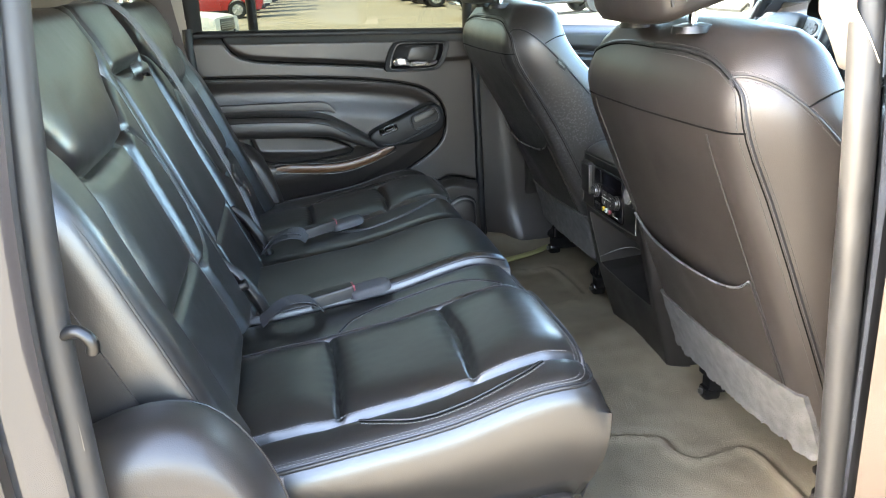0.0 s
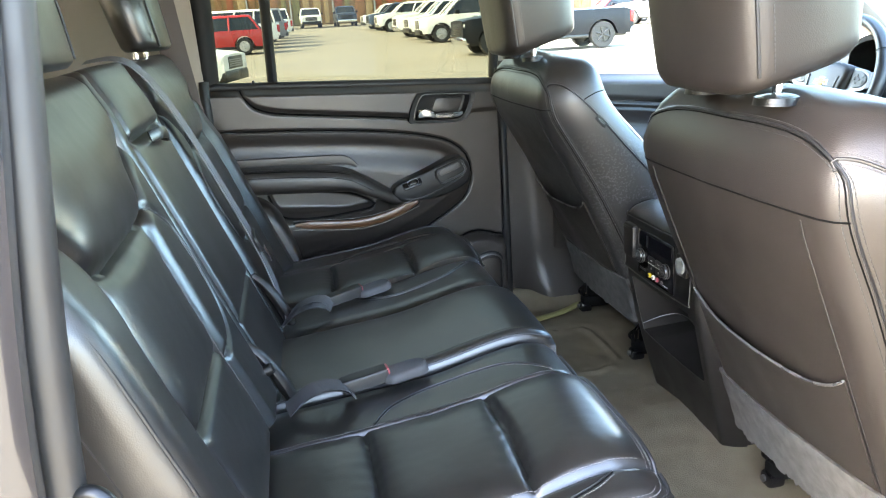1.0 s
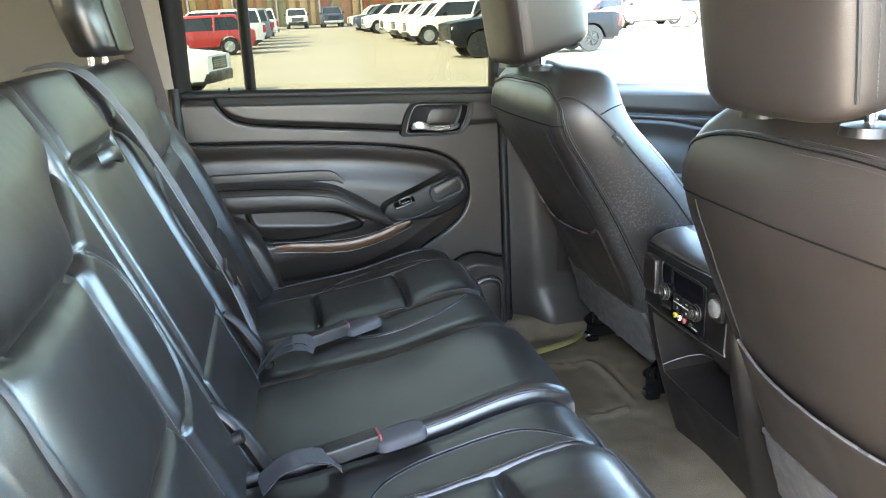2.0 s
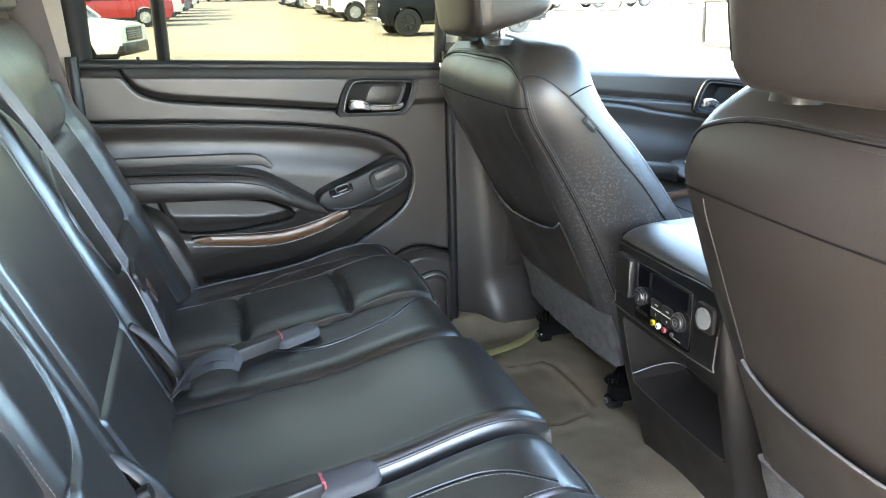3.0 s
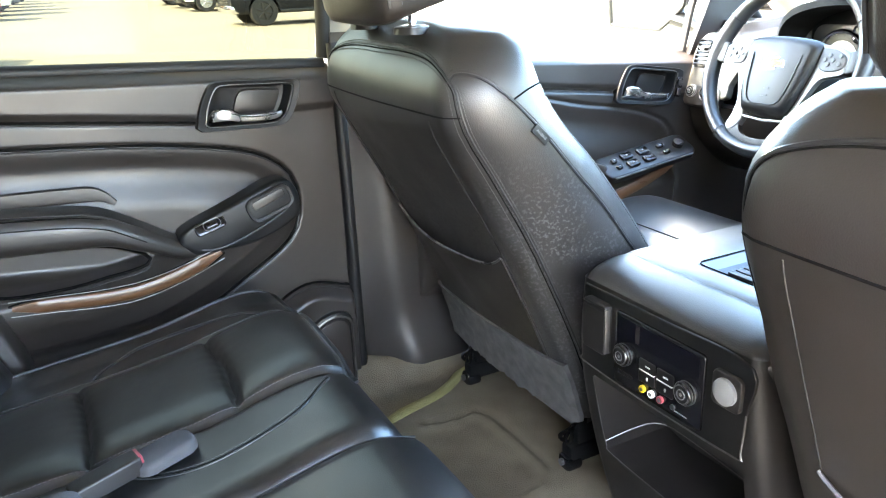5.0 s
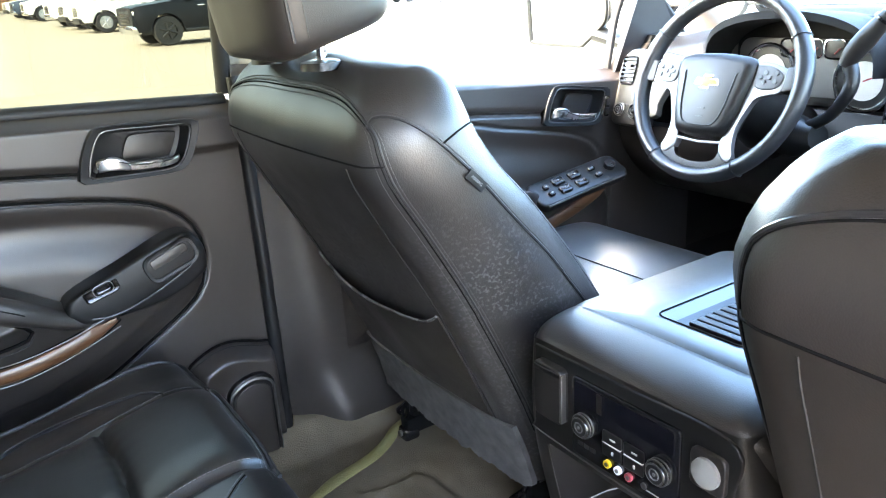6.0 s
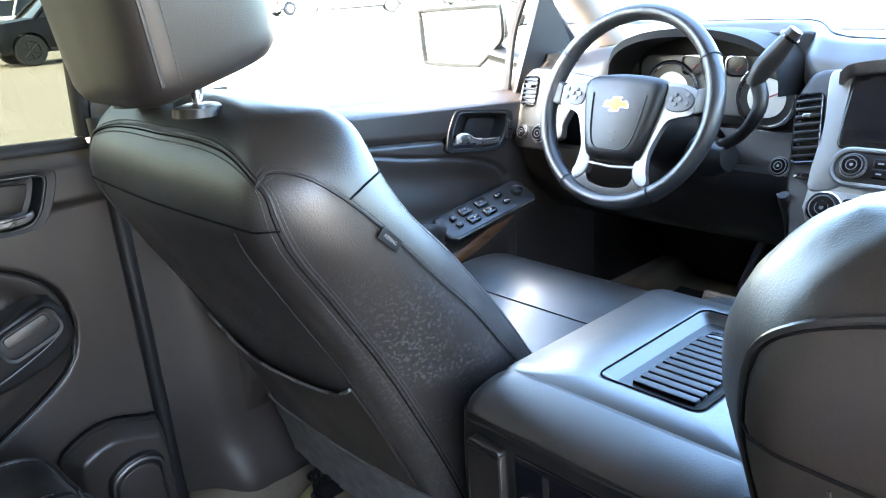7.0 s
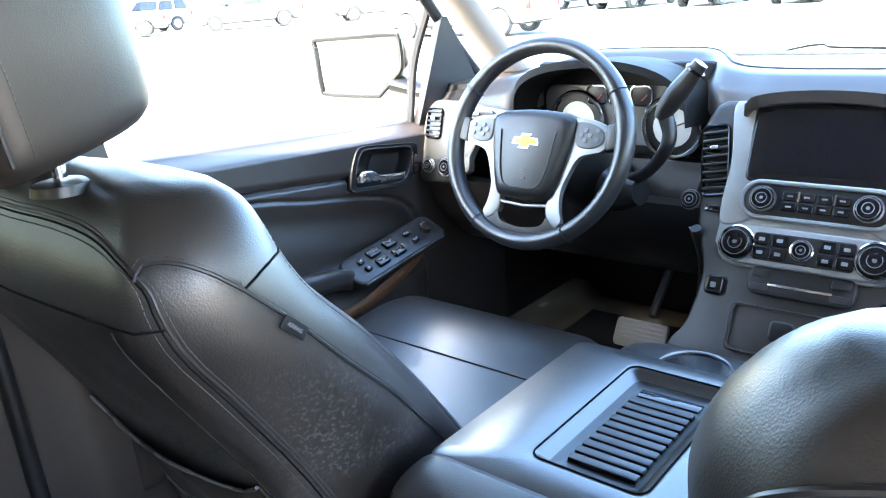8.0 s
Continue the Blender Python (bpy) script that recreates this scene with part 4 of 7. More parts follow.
    h += 0.0022 * noise.noise(Vector((u * 30, y * 22, 8))) * math.exp(-(d / 0.035) ** 2)
    return h


def interp_desc(line, u):
    return float(np.interp(u, [p[0] for p in line[::-1]], [p[1] for p in line[::-1]]))


def middle_back(u, y):
    """Folded armrest under a small overhanging pillow."""
    t = (y + 0.006) / 0.19
    h = 0.012 + 0.014 * sm(0.498, 0.516, u) * math.exp(-(t / 0.8) ** 6) - 0.008 * sm(0.54, 0.63, u)
    h += groove(u - 0.497 - 0.008 * t * t, 0.007, 0.016) * math.exp(-(t / 0.72) ** 8)
    h += groove(u - 0.138, 0.0048, 0.010) * math.exp(-(t / 0.78) ** 10)
    if 0.138 < u < 0.5:
        h += 0.008 * (1 - abs(2 * (u - 0.138) / 0.362 - 1) ** 8) * max(0, 1 - abs(t / 0.8) ** 8)
    h += groove((abs(t) - 0.80) * 0.19, 0.0046, 0.009)
    h += 0.0014 * noise.noise(Vector((u * 8, y * 8, 11)))
    return h


BACK_R, BACK_L = -0.49, 0.475
b_right = backrest("backrest", bench_right, lambda u, y: outer_back(u, y, BACK_R, -1), -0.785, -0.2, 0.635, 0.16, LEATHER, narrow=0.06, u0=0.02)
b_mid = backrest("middle_backrest", bench_left, middle_back, -0.196, 0.18, 0.635, 0.12, LEATHER, r=0.016)
b_left = backrest("backrest", bench_left, lambda u, y: outer_back(u, y, BACK_L, 1), 0.185, 0.765, 0.635, 0.13, LEATHER, narrow=0.12)


for sgn, owner, edge_y in ((-1, b_right, -0.785), (1, b_left, 0.765)):
    # matt side panel of the backrest behind its outer piping
    part("side_panel", sheet(lambda u, v: back_point(0.05 + 0.50 * u, edge_y + sgn * (0.0055 + 0.003 * math.sin(math.pi * v)) - sgn * 0.016 * sm(0.75, 1.0, u), -0.03 - (0.12 if sgn < 0 else 0.09) * v), np.linspace(0, 1, 20), np.linspace(0, 1, 10), close=(0, -sgn * 0.004, 0)), LEATHER_BACK, owner, "matt black side panel")


def on_back(fn, pts, n=40, off=0.0014):
    return [back_point(u, y, fn(u, y) + off) for u, y in spline(pts, n)]


for back, cy, sgn in ((b_right, BACK_R, -1), (b_left, BACK_L, 1)):
    fn = lambda u, y: outer_back(u, y, cy, sgn)
    thr = bmesh.new()
    place = lambda line, o=0.0: [(u, cy + sgn * (q + o)) for u, q in line]
    stitches(on_back(fn, place(INSERT_OUT[:13], 0.006), 80, 0.001), bm=thr)
    stitches(on_back(fn, place(INSERT_IN[6:14], -0.006), 50, 0.001), bm=thr)
    for o in (0.0055, -0.0055):
        stitches(on_back(fn, [(u, cy + sgn * (q + o)) for u, q in BOW[4:]], 70, 0.001), bm=thr)
    part("seam", tube(on_back(fn, place(BOW), 50, 0.0), 0.0022, 8), PIPING, back)
    outer = cy + sgn * 0.283
    part("piping", tube(on_back(lambda u, y: fn(u, y) - 0.013, [(0.05, outer), (0.15, outer), (0.3, outer), (0.42, outer - sgn * 0.004), (0.56, outer - sgn * 0.018)], 50), 0.003, 8), PIPING, back)
    stitches(on_back(lambda u, y: fn(u, y) - 0.006, [(0.05, outer - sgn * 0.008), (0.15, outer - sgn * 0.008), (0.3, outer - sgn * 0.008), (0.42, outer - sgn * 0.012), (0.56, outer - sgn * 0.026)], 90, 0.001), bm=thr)
    tagged(part("stitching", thr, THREAD, back, "pale grey stitching"), kind="stuff")
    # recliner cover and bolt cap at the foot
    part("bolt_cap", tube([back_point(0.06, cy - sgn * 0.262, 0.02), back_point(0.06, cy - sgn * 0.262, 0.034)], 0.010, 14), PLASTIC, back)


def rear_headrest(parent, cy):
    """Low, wide headrest on top of an outboard backrest."""
    rings = []
    for t in np.linspace(0, 1, 16):
        z = 1.497 + 0.19 * t
        w = 0.135 * (0.90 + 0.14 * math.sin(math.pi * min(1, t * 1.1 + 0.1)))
        d = 0.085 + 0.02 * t
        x0 = -1.10 - 0.05 * t
        c = [(x0 + d + 0.006, 0), (x0 + d + 0.002, 0.55 * w), (x0 + d - 0.018, w - 0.012), (x0 + d - 0.05, w), (x0 + 0.02, w - 0.01), (x0, w - 0.04), (x0 - 0.006, 0.4 * w), (x0 - 0.006, 0)]
        h = spline(c, 18)
        rings.append([(x, cy + y, z) for x, y in h] + [(x, cy - y, z) for x, y in h[-2:0:-1]])
    def sh(r, f, dz):
        q = np.array(r)
        m = q.mean(0)
        return [tuple(m + (p - m) * (f, f, 1) + (0, 0, dz)) for p in q]
    bm = bmesh.new()
    loft(bm, [sh(rings[0], 0.4, -0.012), sh(rings[0], 0.85, -0.010), sh(rings[0], 0.96, -0.004)] + rings + [sh(rings[-1], 0.94, 0.012), sh(rings[-1], 0.7, 0.024), sh(rings[-1], 0.3, 0.028)])
    head = part("headrest", bm, LEATHER, parent, sharp=60)
    for j in (5, len(rings[0]) - 5):
        part("piping", tube([np.array(r[j]) + (0.001, np.sign(r[j][1] - cy) * 0.0014, 0) for r in rings], 0.0024, 6), PIPING, head)
    for yy in (-0.07, 0.07):
        part("headrest_post", tube([(-1.075, cy + yy, 1.45), (-1.075, cy + yy, 1.52)], 0.007, 10), CHROME, parent)


rear_headrest(bench_right, -0.47)
rear_headrest(bench_left, 0.47)
# pull strap of the folded armrest
strap_mid = [back_point(0.488, -0.04, 0.020), back_point(0.487, -0.02, 0.036), back_point(0.480, 0.015, 0.040), back_point(0.474, 0.05, 0.030), back_point(0.486, 0.04, 0.020), back_point(0.492, 0.0, 0.02)]
part("pull_strap", tube(strap_mid, 0.011, 8, smooth_n=40, flat=0.18, up=(1, 0, 0.3)), LEATHER, b_mid, "folded black leather pull strap")
# brackets between the places
for cy in (-0.205, 0.19):
    part("hinge_cover", tube([back_point(0.115, cy, 0.008), back_point(0.08, cy, 0.022), back_point(0.03, cy, 0.03), back_point(-0.03, cy + 0.006, 0.03)], [0.009, 0.014, 0.017, 0.015], 10, smooth_n=16, flat=0.8), PLASTIC, bench_right if cy < 0 else bench_left, "black hinge cover")
# rounded side bolster between the bench and the doorway
def side_bolster(s):
    t = thing("side_bolster", "black moulded side bolster beside the bench", "seat trim", "side bolsters", at=(-0.9, s * 0.82, 0.6))
    rings = []
    for x, z1 in ((-1.12, 0.93), (-1.05, 0.985), (-0.95, 1.03), (-0.88, 1.035), (-0.83, 1.005), (-0.79, 0.935), (-0.765, 0.84), (-0.75, 0.72)):
        h = z1 - 0.55
        o = rrect(0.125, h, 0.05, 6)
        rings.append([(x, s * 0.835 + p[0], 0.55 + h / 2 + p[1]) for p in o])
    rings = [list(c) for c in np.stack([spline(np.array([c[i] for c in rings]), 30) for i in range(len(rings[0]))], 1)]
    bm = bmesh.new()
    loft(bm, rings)
    shell = part("bolster_shell", bm, LEATHER_BACK, t)
    part("seam", tube([Vector(r[3]) + Vector((0, 0.001, 0.001)) for r in rings], 0.002, 6), PIPING, shell)
    part("foot_cover", box(-1.1, -0.76, s * 0.835 - 0.06, s * 0.835 + 0.06, 0.52, 0.60, 0.015), PLASTIC_DARK, t)
    return t


side_bolster(-1)
side_bolster(1)
# shoulder belt of the middle place, with its latch plate
belt = thing("seat_belt", "grey seat belt hanging in front of the bench backrest", "seat belt", at=(-0.83, 0.2, 0.88))
path = spline([back_point(0.66, 0.178, -0.06), back_point(0.645, 0.178, -0.01), back_point(0.615, 0.182, 0.02), back_point(0.55, 0.20, 0.036), back_point(0.436, 0.228, 0.042), back_point(0.30, 0.25, 0.042), back_point(0.155, 0.262, 0.04), back_point(0.03, 0.215, 0.035), back_point(-0.01, 0.18, 0.028)], 60)


def webbing(pts, width, thick, across):
    rings = []
    for p in pts:
        a = Vector(across).normalized()
        n = Vector((math.cos(LEAN), 0, math.sin(LEAN)))
        rings.append([Vector(p) + a * q * width / 2 + n * r * thick / 2 for q, r in ((1, -1), (1, 1), (-1, 1), (-1, -1))])
    bm = bmesh.new()
    loft(bm, rings)
    return bm


part("webbing", webbing(path, 0.040, 0.0022, (0.05, 1, 0.18)), STRAP, belt)
tp = Matrix.Translation(back_point(0.165, 0.262, 0.046)) @ Matrix.Rotation(LEAN * -1 + radians(90), 4, "Y") @ Matrix.Rotation(radians(12), 4, "Z")
part("latch_plate", plate(rrect(0.045, 0.062, 0.012), 0.006, tp, 0.002), PLASTIC_DARK, belt, "black latch plate cover")
part("latch_tongue", plate(rrect(0.05, 0.024, 0.004), 0.0025, tp @ Matrix.Translation((0.04, 0.012, 0.002))), CHROME, belt, "chrome latch tongue")
for lift, slide in ((0.0, 0.0), (0.007, 0.014)):
    fold = spline([(-0.815, 0.15 + slide, 0.885), (-0.785, 0.155 + slide, 0.908 + lift), (-0.75, 0.166 + slide, 0.918 + lift), (-0.72, 0.18 + slide, 0.910 + lift), (-0.705, 0.19 + slide, 0.896)], 18)
    part("webbing_fold", webbing(fold, 0.042, 0.0022, (0.25, 1, 0.12 - 10 * lift)), BELT, belt, "folded grey webbing")
loose = thing("belt_stub", "crumpled grey belt webbing beside the buckle", "seat belt", at=(-0.78, -0.23, 0.87))
for lift, slide in ((0.0, 0.0), (0.008, -0.012)):
    fold = spline([(-0.81, -0.25 + slide, 0.882), (-0.775, -0.245 + slide, 0.904 + lift), (-0.74, -0.248 + slide, 0.914 + lift), (-0.71, -0.244 + slide, 0.905 + lift), (-0.695, -0.238 + slide, 0.892)], 18)
    part("webbing_fold", webbing(fold, 0.040, 0.0022, (-0.2, 1, 0.15 - 14 * lift)), BELT, loose)
# belt anchor and bright hinge wire at the doorway end of the bench
part("hinge_wire", tube([(-0.955, -0.785, 0.985), (-0.977, -0.785, 0.969), (-0.988, -0.785, 0.951), (-0.993, -0.785, 0.925)], 0.0022, 8, smooth_n=14), CHROME, bench_right, "bright bent hinge wire")
anchor = thing("belt_anchor", "pale grey belt end anchored beside the cushion", "seat belt", at=(-0.785, -0.752, 0.82))
part("webbing", box(-0.798, -0.776, -0.758, -0.752, 0.79, 0.872, 0.002), STRAP, anchor)
part("anchor_plate", box(-0.802, -0.772, -0.760, -0.750, 0.75, 0.80, 0.003), STEEL, anchor)

# ---- doors on the driver's side ----
def handle_outline(cx, cz, w, lean):
    """Slanted rounded outline of a door release, in the door's plane."""
    o = [(-0.5, -0.20), (-0.455, -0.02), (-0.36, 0.16), (-0.25, 0.20), (0.1, 0.20), (0.42, 0.195), (0.475, 0.165), (0.46, 0.08), (0.40, -0.08), (0.32, -0.19), (0.2, -0.225), (-0.1, -0.232), (-0.4, -0.232), (-0.475, -0.228), (-0.5, -0.20)]
    q = even(spline(o, 140), 49)[:-1]
    return [(cx + w * x, cz + w * z - lean * w * x) for x, z in q]


REAR_HANDLE = (-0.287, 1.259, 0.858, 0.222, 0.045)
FRONT_HANDLE = (0.772, 1.193, 0.882, 0.236, 0.14)
REAR_RECESS = handle_outline(-0.287, 1.259, 0.2, 0.045)
FRONT_RECESS = handle_outline(0.772, 1.193, 0.212, 0.14)


def rear_door_face(x, z):
    """Inner face of the rear door trim: distance out from the middle of the vehicle."""
    y = 0.868
    y += 0.04 * sm(sill_z(x) - 0.03, sill_z(x) + 0.003, z)
    pad = dist_line(x, z, PAD_LINE)
    above = z - interp(PAD_LINE, x) if x > -0.895 else -1
    if above > 0:
        y -= 0.010 * sm(0, 0.018, above)
    y -= groove(pad, 0.004, 0.008)
    d = inside(x, z, LOWER)
    edge = sm(-0.004, 0.004, d)
    # ridge along the lower panel's upper edge, then a hollow below it
    y += edge * (0.004 - 0.004 * sm(0, 0.03, d)) + edge * 0.018 * sm(0.0, 0.05, d) * (1 - sm(0.05, 0.13, d))
    y -= groove(d, 0.0035, 0.006)
    # lower half bulges inwards and carries the veneer
    low = interp([(-1.0, 0.985), (-0.83, 0.972), (-0.60, 0.95), (-0.48, 0.972), (-0.39, 1.025), (-0.30, 1.07), (-0.1, 1.09)], x)
    bulge = sm(low + 0.02, low - 0.03, z) * sm(0.0, 0.06, d)
    y -= 0.05 * bulge
    y += 0.03 * sm(0.93, 0.80, z) * sm(0, 0.05, d)
    # map pocket hollow
    y += 0.03 * sm(0.0, 0.010, inside(x, z, POCKET))
    # well behind the release lever
    y += 0.04 * sm(-0.003, 0.007, inside(x, z, REAR_RECESS))
    # kick panel and speaker pod
    s = inside(x, z, SPEAKER)
    y -= 0.035 * sm(-0.004, 0.030, s)
    y -= groove(s, 0.004, 0.006)
    y += 0.0008 * noise.noise(Vector((x * 12, z * 12, 2)))
    return y


PAD_LINE = [tuple(p) for p in spline([(-0.894, 1.362), (-0.88, 1.332), (-0.855, 1.30), (-0.82, 1.283), (-0.76, 1.271), (-0.57, 1.25), (-0.40, 1.23), (-0.39, 1.228)], 40)]
LOWER = [tuple(p) for p in spline([(-1.02, 1.236), (-0.75, 1.221), (-0.49, 1.197), (-0.323, 1.167), (-0.25, 1.135), (-0.212, 1.088), (-0.206, 1.02), (-0.235, 0.958), (-0.33, 0.895), (-0.45, 0.83), (-0.6, 0.79), (-1.02, 0.77)], 60)]
POCKET = [tuple(p) for p in spline([(-0.848, 1.045), (-0.75, 1.036), (-0.66, 1.027), (-0.58, 1.01), (-0.52, 0.976), (-0.56, 0.960), (-0.67, 0.952), (-0.79, 0.960), (-0.825, 0.985), (-0.848, 1.045)], 50)][:-1]
SPEAKER = [tuple(p) for p in spline([(-0.285, 0.60), (-0.28, 0.79), (-0.262, 0.825), (-0.20, 0.847), (-0.13, 0.83), (-0.09, 0.80), (-0.08, 0.60)], 40)]

rear_door = thing("rear_door", "closed dark grey rear door with padded armrest and walnut strip", "car door", "doors", at=(-0.5, 0.95, 0.6))
def sill_z(x):
    return 1.3125 - 0.053 * x


door_panel = part("door_panel", sheet(lambda u, v: (u, rear_door_face(u, 0.60 + (sill_z(u) - 0.60) * v), 0.60 + (sill_z(u) - 0.60) * v), np.linspace(-0.99, -0.108, 250), np.linspace(0, 1, 220), close=(0, 0.05, 0)), VINYL, rear_door, sharp=80)
part("door_skin", sheet(lambda u, v: (u, 1.005 + 0.012 * math.sin(math.pi * (v - 0.5) / 0.85), v), np.linspace(-1.0, -0.09, 6), np.linspace(0.5, 1.27, 8), close=(0, -0.012, 0)), BODY, rear_door, "black painted outer skin")
part("window_seal", tube([(-0.985, 0.902, 1.362), (-0.6, 0.902, 1.343), (-0.115, 0.902, 1.317)], 0.014, 10, smooth_n=20), FR, rear_door, "black rubber window seal")


def along(points, width, thick, y_at, n=40, ends=True):
    """A strip with a rounded face along a curve in x and z, lying on y_at."""
    c = spline(points, n)
    tan = np.gradient(c, axis=0)
    tan /= np.linalg.norm(tan, axis=1)[:, None]
    rings = []
    for i, (x, z) in enumerate(c):
        t = i / (n - 1)
        w = width * (min(1, 0.35 + 6 * min(t, 1 - t)) if ends else 1)
        nx, nz = -tan[i][1], tan[i][0]
        y = y_at(x, z)
        ring = []
        for a, h in ((-1, 0), (-0.96, 0.6), (-0.8, 0.95), (0, 1.15), (0.8, 0.95), (0.96, 0.6), (1, 0), (0, -0.8)):
            ring.append((x + nx * a * w / 2, y - h * thick, z + nz * a * w / 2))
        rings.append(ring)
    bm = bmesh.new()
    loft(bm, rings)
    return bm


WOOD_LINE = [(-0.772, 0.941), (-0.70, 0.935), (-0.62, 0.928), (-0.55, 0.929), (-0.47, 0.946), (-0.39, 0.976)]
wood_y = lambda x, z: 0.822
part("wood_strip", along(WOOD_LINE, 0.027, 0.006, wood_y), WOODM, rear_door, "polished walnut veneer strip")
part("wood_frame", along([(x + dx, z) for (x, z), dx in zip(WOOD_LINE, (-0.006, 0, 0, 0, 0, 0.006))], 0.034, 0.0035, lambda x, z: 0.824), GAP, rear_door, "thin dark frame of the veneer")
for up in (-1, 1):
    part("frame_edge", tube([(x, 0.818, z + up * (0.0182 - 0.004 * abs(i / 39 - 0.5) * 2)) for i, (x, z) in enumerate(spline([(x + dx, z) for (x, z), dx in zip(WOOD_LINE, (-0.004, 0, 0, 0, 0, 0.004))], 40))], 0.0009, 6), SILVER, rear_door, "bright edge of the veneer")


def armrest(points, parent):
    """Padded arm: rounded section along the door, narrowing to its front end."""
    c = spline([p[:2] for p in points], 40)
    hh = np.interp(np.linspace(0, 1, 40), np.linspace(0, 1, len(points)), [p[2] for p in points])
    dd = np.interp(np.linspace(0, 1, 40), np.linspace(0, 1, len(points)), [p[3] for p in points])
    rings = []
    for (x, z), h, d in zip(c, hh, dd):
        rings.append([(x, 0.872 - d / 2 + p[0], z + p[1] + 0.15 * (p[0])) for p in rrect(d, h, min(d, h) * 0.42, 6)])
    bm = bmesh.new()
    loft(bm, rings)
    return part("armrest", bm, LEATHER_BACK, parent, "black padded armrest with stitched edge"), c, hh, dd


arm, arm_c, arm_h, arm_d = armrest([(-0.99, 1.09, 0.075, 0.075), (-0.80, 1.083, 0.078, 0.080), (-0.62, 1.068, 0.078, 0.082), (-0.55, 1.042, 0.072, 0.082), (-0.47, 0.998, 0.052, 0.074), (-0.435, 0.985, 0.03, 0.05)], rear_door)
thr = bmesh.new()
top_line = [(x, 0.872 - d + 0.012, z + h / 2 - 0.011) for (x, z), h, d in zip(arm_c, arm_h, arm_d)]
part("seam", tube([np.array(p) + (0, -0.0006, 0.0) for p in top_line], 0.0016, 6), GAP, arm)
part("piping", tube([np.array(p) + (0, 0.003, 0.0042) for p in top_line], 0.0022, 6), PIPING, arm)
part("seam", tube([(x, 0.872 - d - 0.0008, z + h / 2 - 0.026) for (x, z), h, d in list(zip(arm_c, arm_h, arm_d))[:33]], 0.0012, 6), GAP, arm)
stitches([np.array(p) + (0, -0.0014, -0.006) for p in top_line], bm=thr)
tagged(part("stitching", thr, THREAD, arm, "pale grey stitching"), kind="stuff")
for line, nm in ((PAD_LINE, "panel_gap"), (LOWER[2:46], "panel_gap"), (POCKET, "pocket_gap"), (SPEAKER, "panel_gap")):
    # black tube laid in the groove paints the shade of the gap
    part(nm, tube([(x, rear_door_face(x, z) - 0.001, z) for x, z in line], 0.0036, 8), GAP, door_panel, "black tube standing in for the shaded gap along the panel edge")
    part("gap_edge", tube([(x, rear_door_face(x, z - 0.006) - 0.0006, z - 0.0062) for x, z in line], 0.0016, 8), PIPING, door_panel)
# upper shelf above the armrest, ending in a step
part("arm_shelf", along([(-0.99, 1.136), (-0.8, 1.13), (-0.65, 1.124), (-0.595, 1.118), (-0.565, 1.098)], 0.03, 0.007, lambda x, z: 0.866), LEATHER_BACK, rear_door, "black padded ledge above the armrest")
# switch pod and pull cup
pod = part("switch_pod", plate([(-p[0], p[1]) for p in spline([(-0.47, 1.0), (-0.455, 1.03), (-0.36, 1.068), (-0.27, 1.103), (-0.232, 1.095), (-0.216, 1.06), (-0.225, 1.02), (-0.30, 0.985), (-0.38, 0.975), (-0.44, 0.975), (-0.47, 1.0)], 50)], 0.052,
                                Matrix.Translation((0, 0.868, 0)) @ Matrix.Rotation(radians(90), 4, "X") @ Matrix.Diagonal((-1, 1, 1, 1)), 0.014), FR, rear_door, "black switch pod")
sm_m = Matrix.Translation((-0.405, 0.818, 1.034)) @ Matrix.Rotation(radians(-16), 4, "Y") @ Matrix.Rotation(radians(62), 4, "X")
sw = part("window_switch", plate(rrect(0.062, 0.026, 0.008), 0.006, sm_m, 0.002), GLOSS, pod, "gloss black window switch")
part("switch_lever", plate(rrect(0.028, 0.014, 0.004), 0.011, sm_m @ Matrix.Translation((0.004, 0, 0)), 0.003), GLOSS, sw)
part("switch_ring", tube([sm_m @ Vector((0.004 + x, y, 0.0075)) for x, y in rrect(0.034, 0.019, 0.008) + rrect(0.034, 0.019, 0.008)[:1]], 0.0008, 6), STEEL, sw, "bright ring round the window switch")
cup_m = Matrix.Translation((-0.282, 0.8145, 1.062)) @ Matrix.Rotation(radians(-20), 4, "Y") @ Matrix.Rotation(radians(85), 4, "X")


def cup(outer, inner, depth, m):
    """A recess with a raised rim: outer outline, inner outline, floor."""
    bm = bmesh.new()
    rings = [[m @ Vector((x, y, -0.004)) for x, y in outer], [m @ Vector((x, y, 0.003)) for x, y in outer], [m @ Vector((x * 0.98, y * 0.96, 0.006)) for x, y in outer],
             [m @ Vector((x, y, 0.005)) for x, y in inner], [m @ Vector((x, y, 0.0)) for x, y in inner], [m @ Vector((x * 0.94, y * 0.9, 0.0005)) for x, y in inner]]
    loft(bm, rings)
    return bm


part("pull_cup", cup(rrect(0.098, 0.052, 0.018), rrect(0.086, 0.04, 0.014), 0.03, cup_m), FR, pod, "dark door pull recess")
part("cup_flap", plate(rrect(0.07, 0.018, 0.006), 0.004, cup_m @ Matrix.Translation((0, 0.008, 0.001)), 0.0015), VINYL, pod, "lighter back of the pull recess")
part("pod_edge", tube([(-0.45, 0.822, 0.992), (-0.40, 0.814, 0.985), (-0.34, 0.812, 1.0), (-0.26, 0.815, 1.035), (-0.222, 0.822, 1.06)], 0.0024, 8, smooth_n=24), PLASTIC, pod, "shiny edge of the switch pod")


def handle_bezel(parent, cx, cz, y, w, lean):
    """Door release: slanted gloss surround, steel wire for its inner rim highlight, black recess, flap and a chrome
    lever.
    """
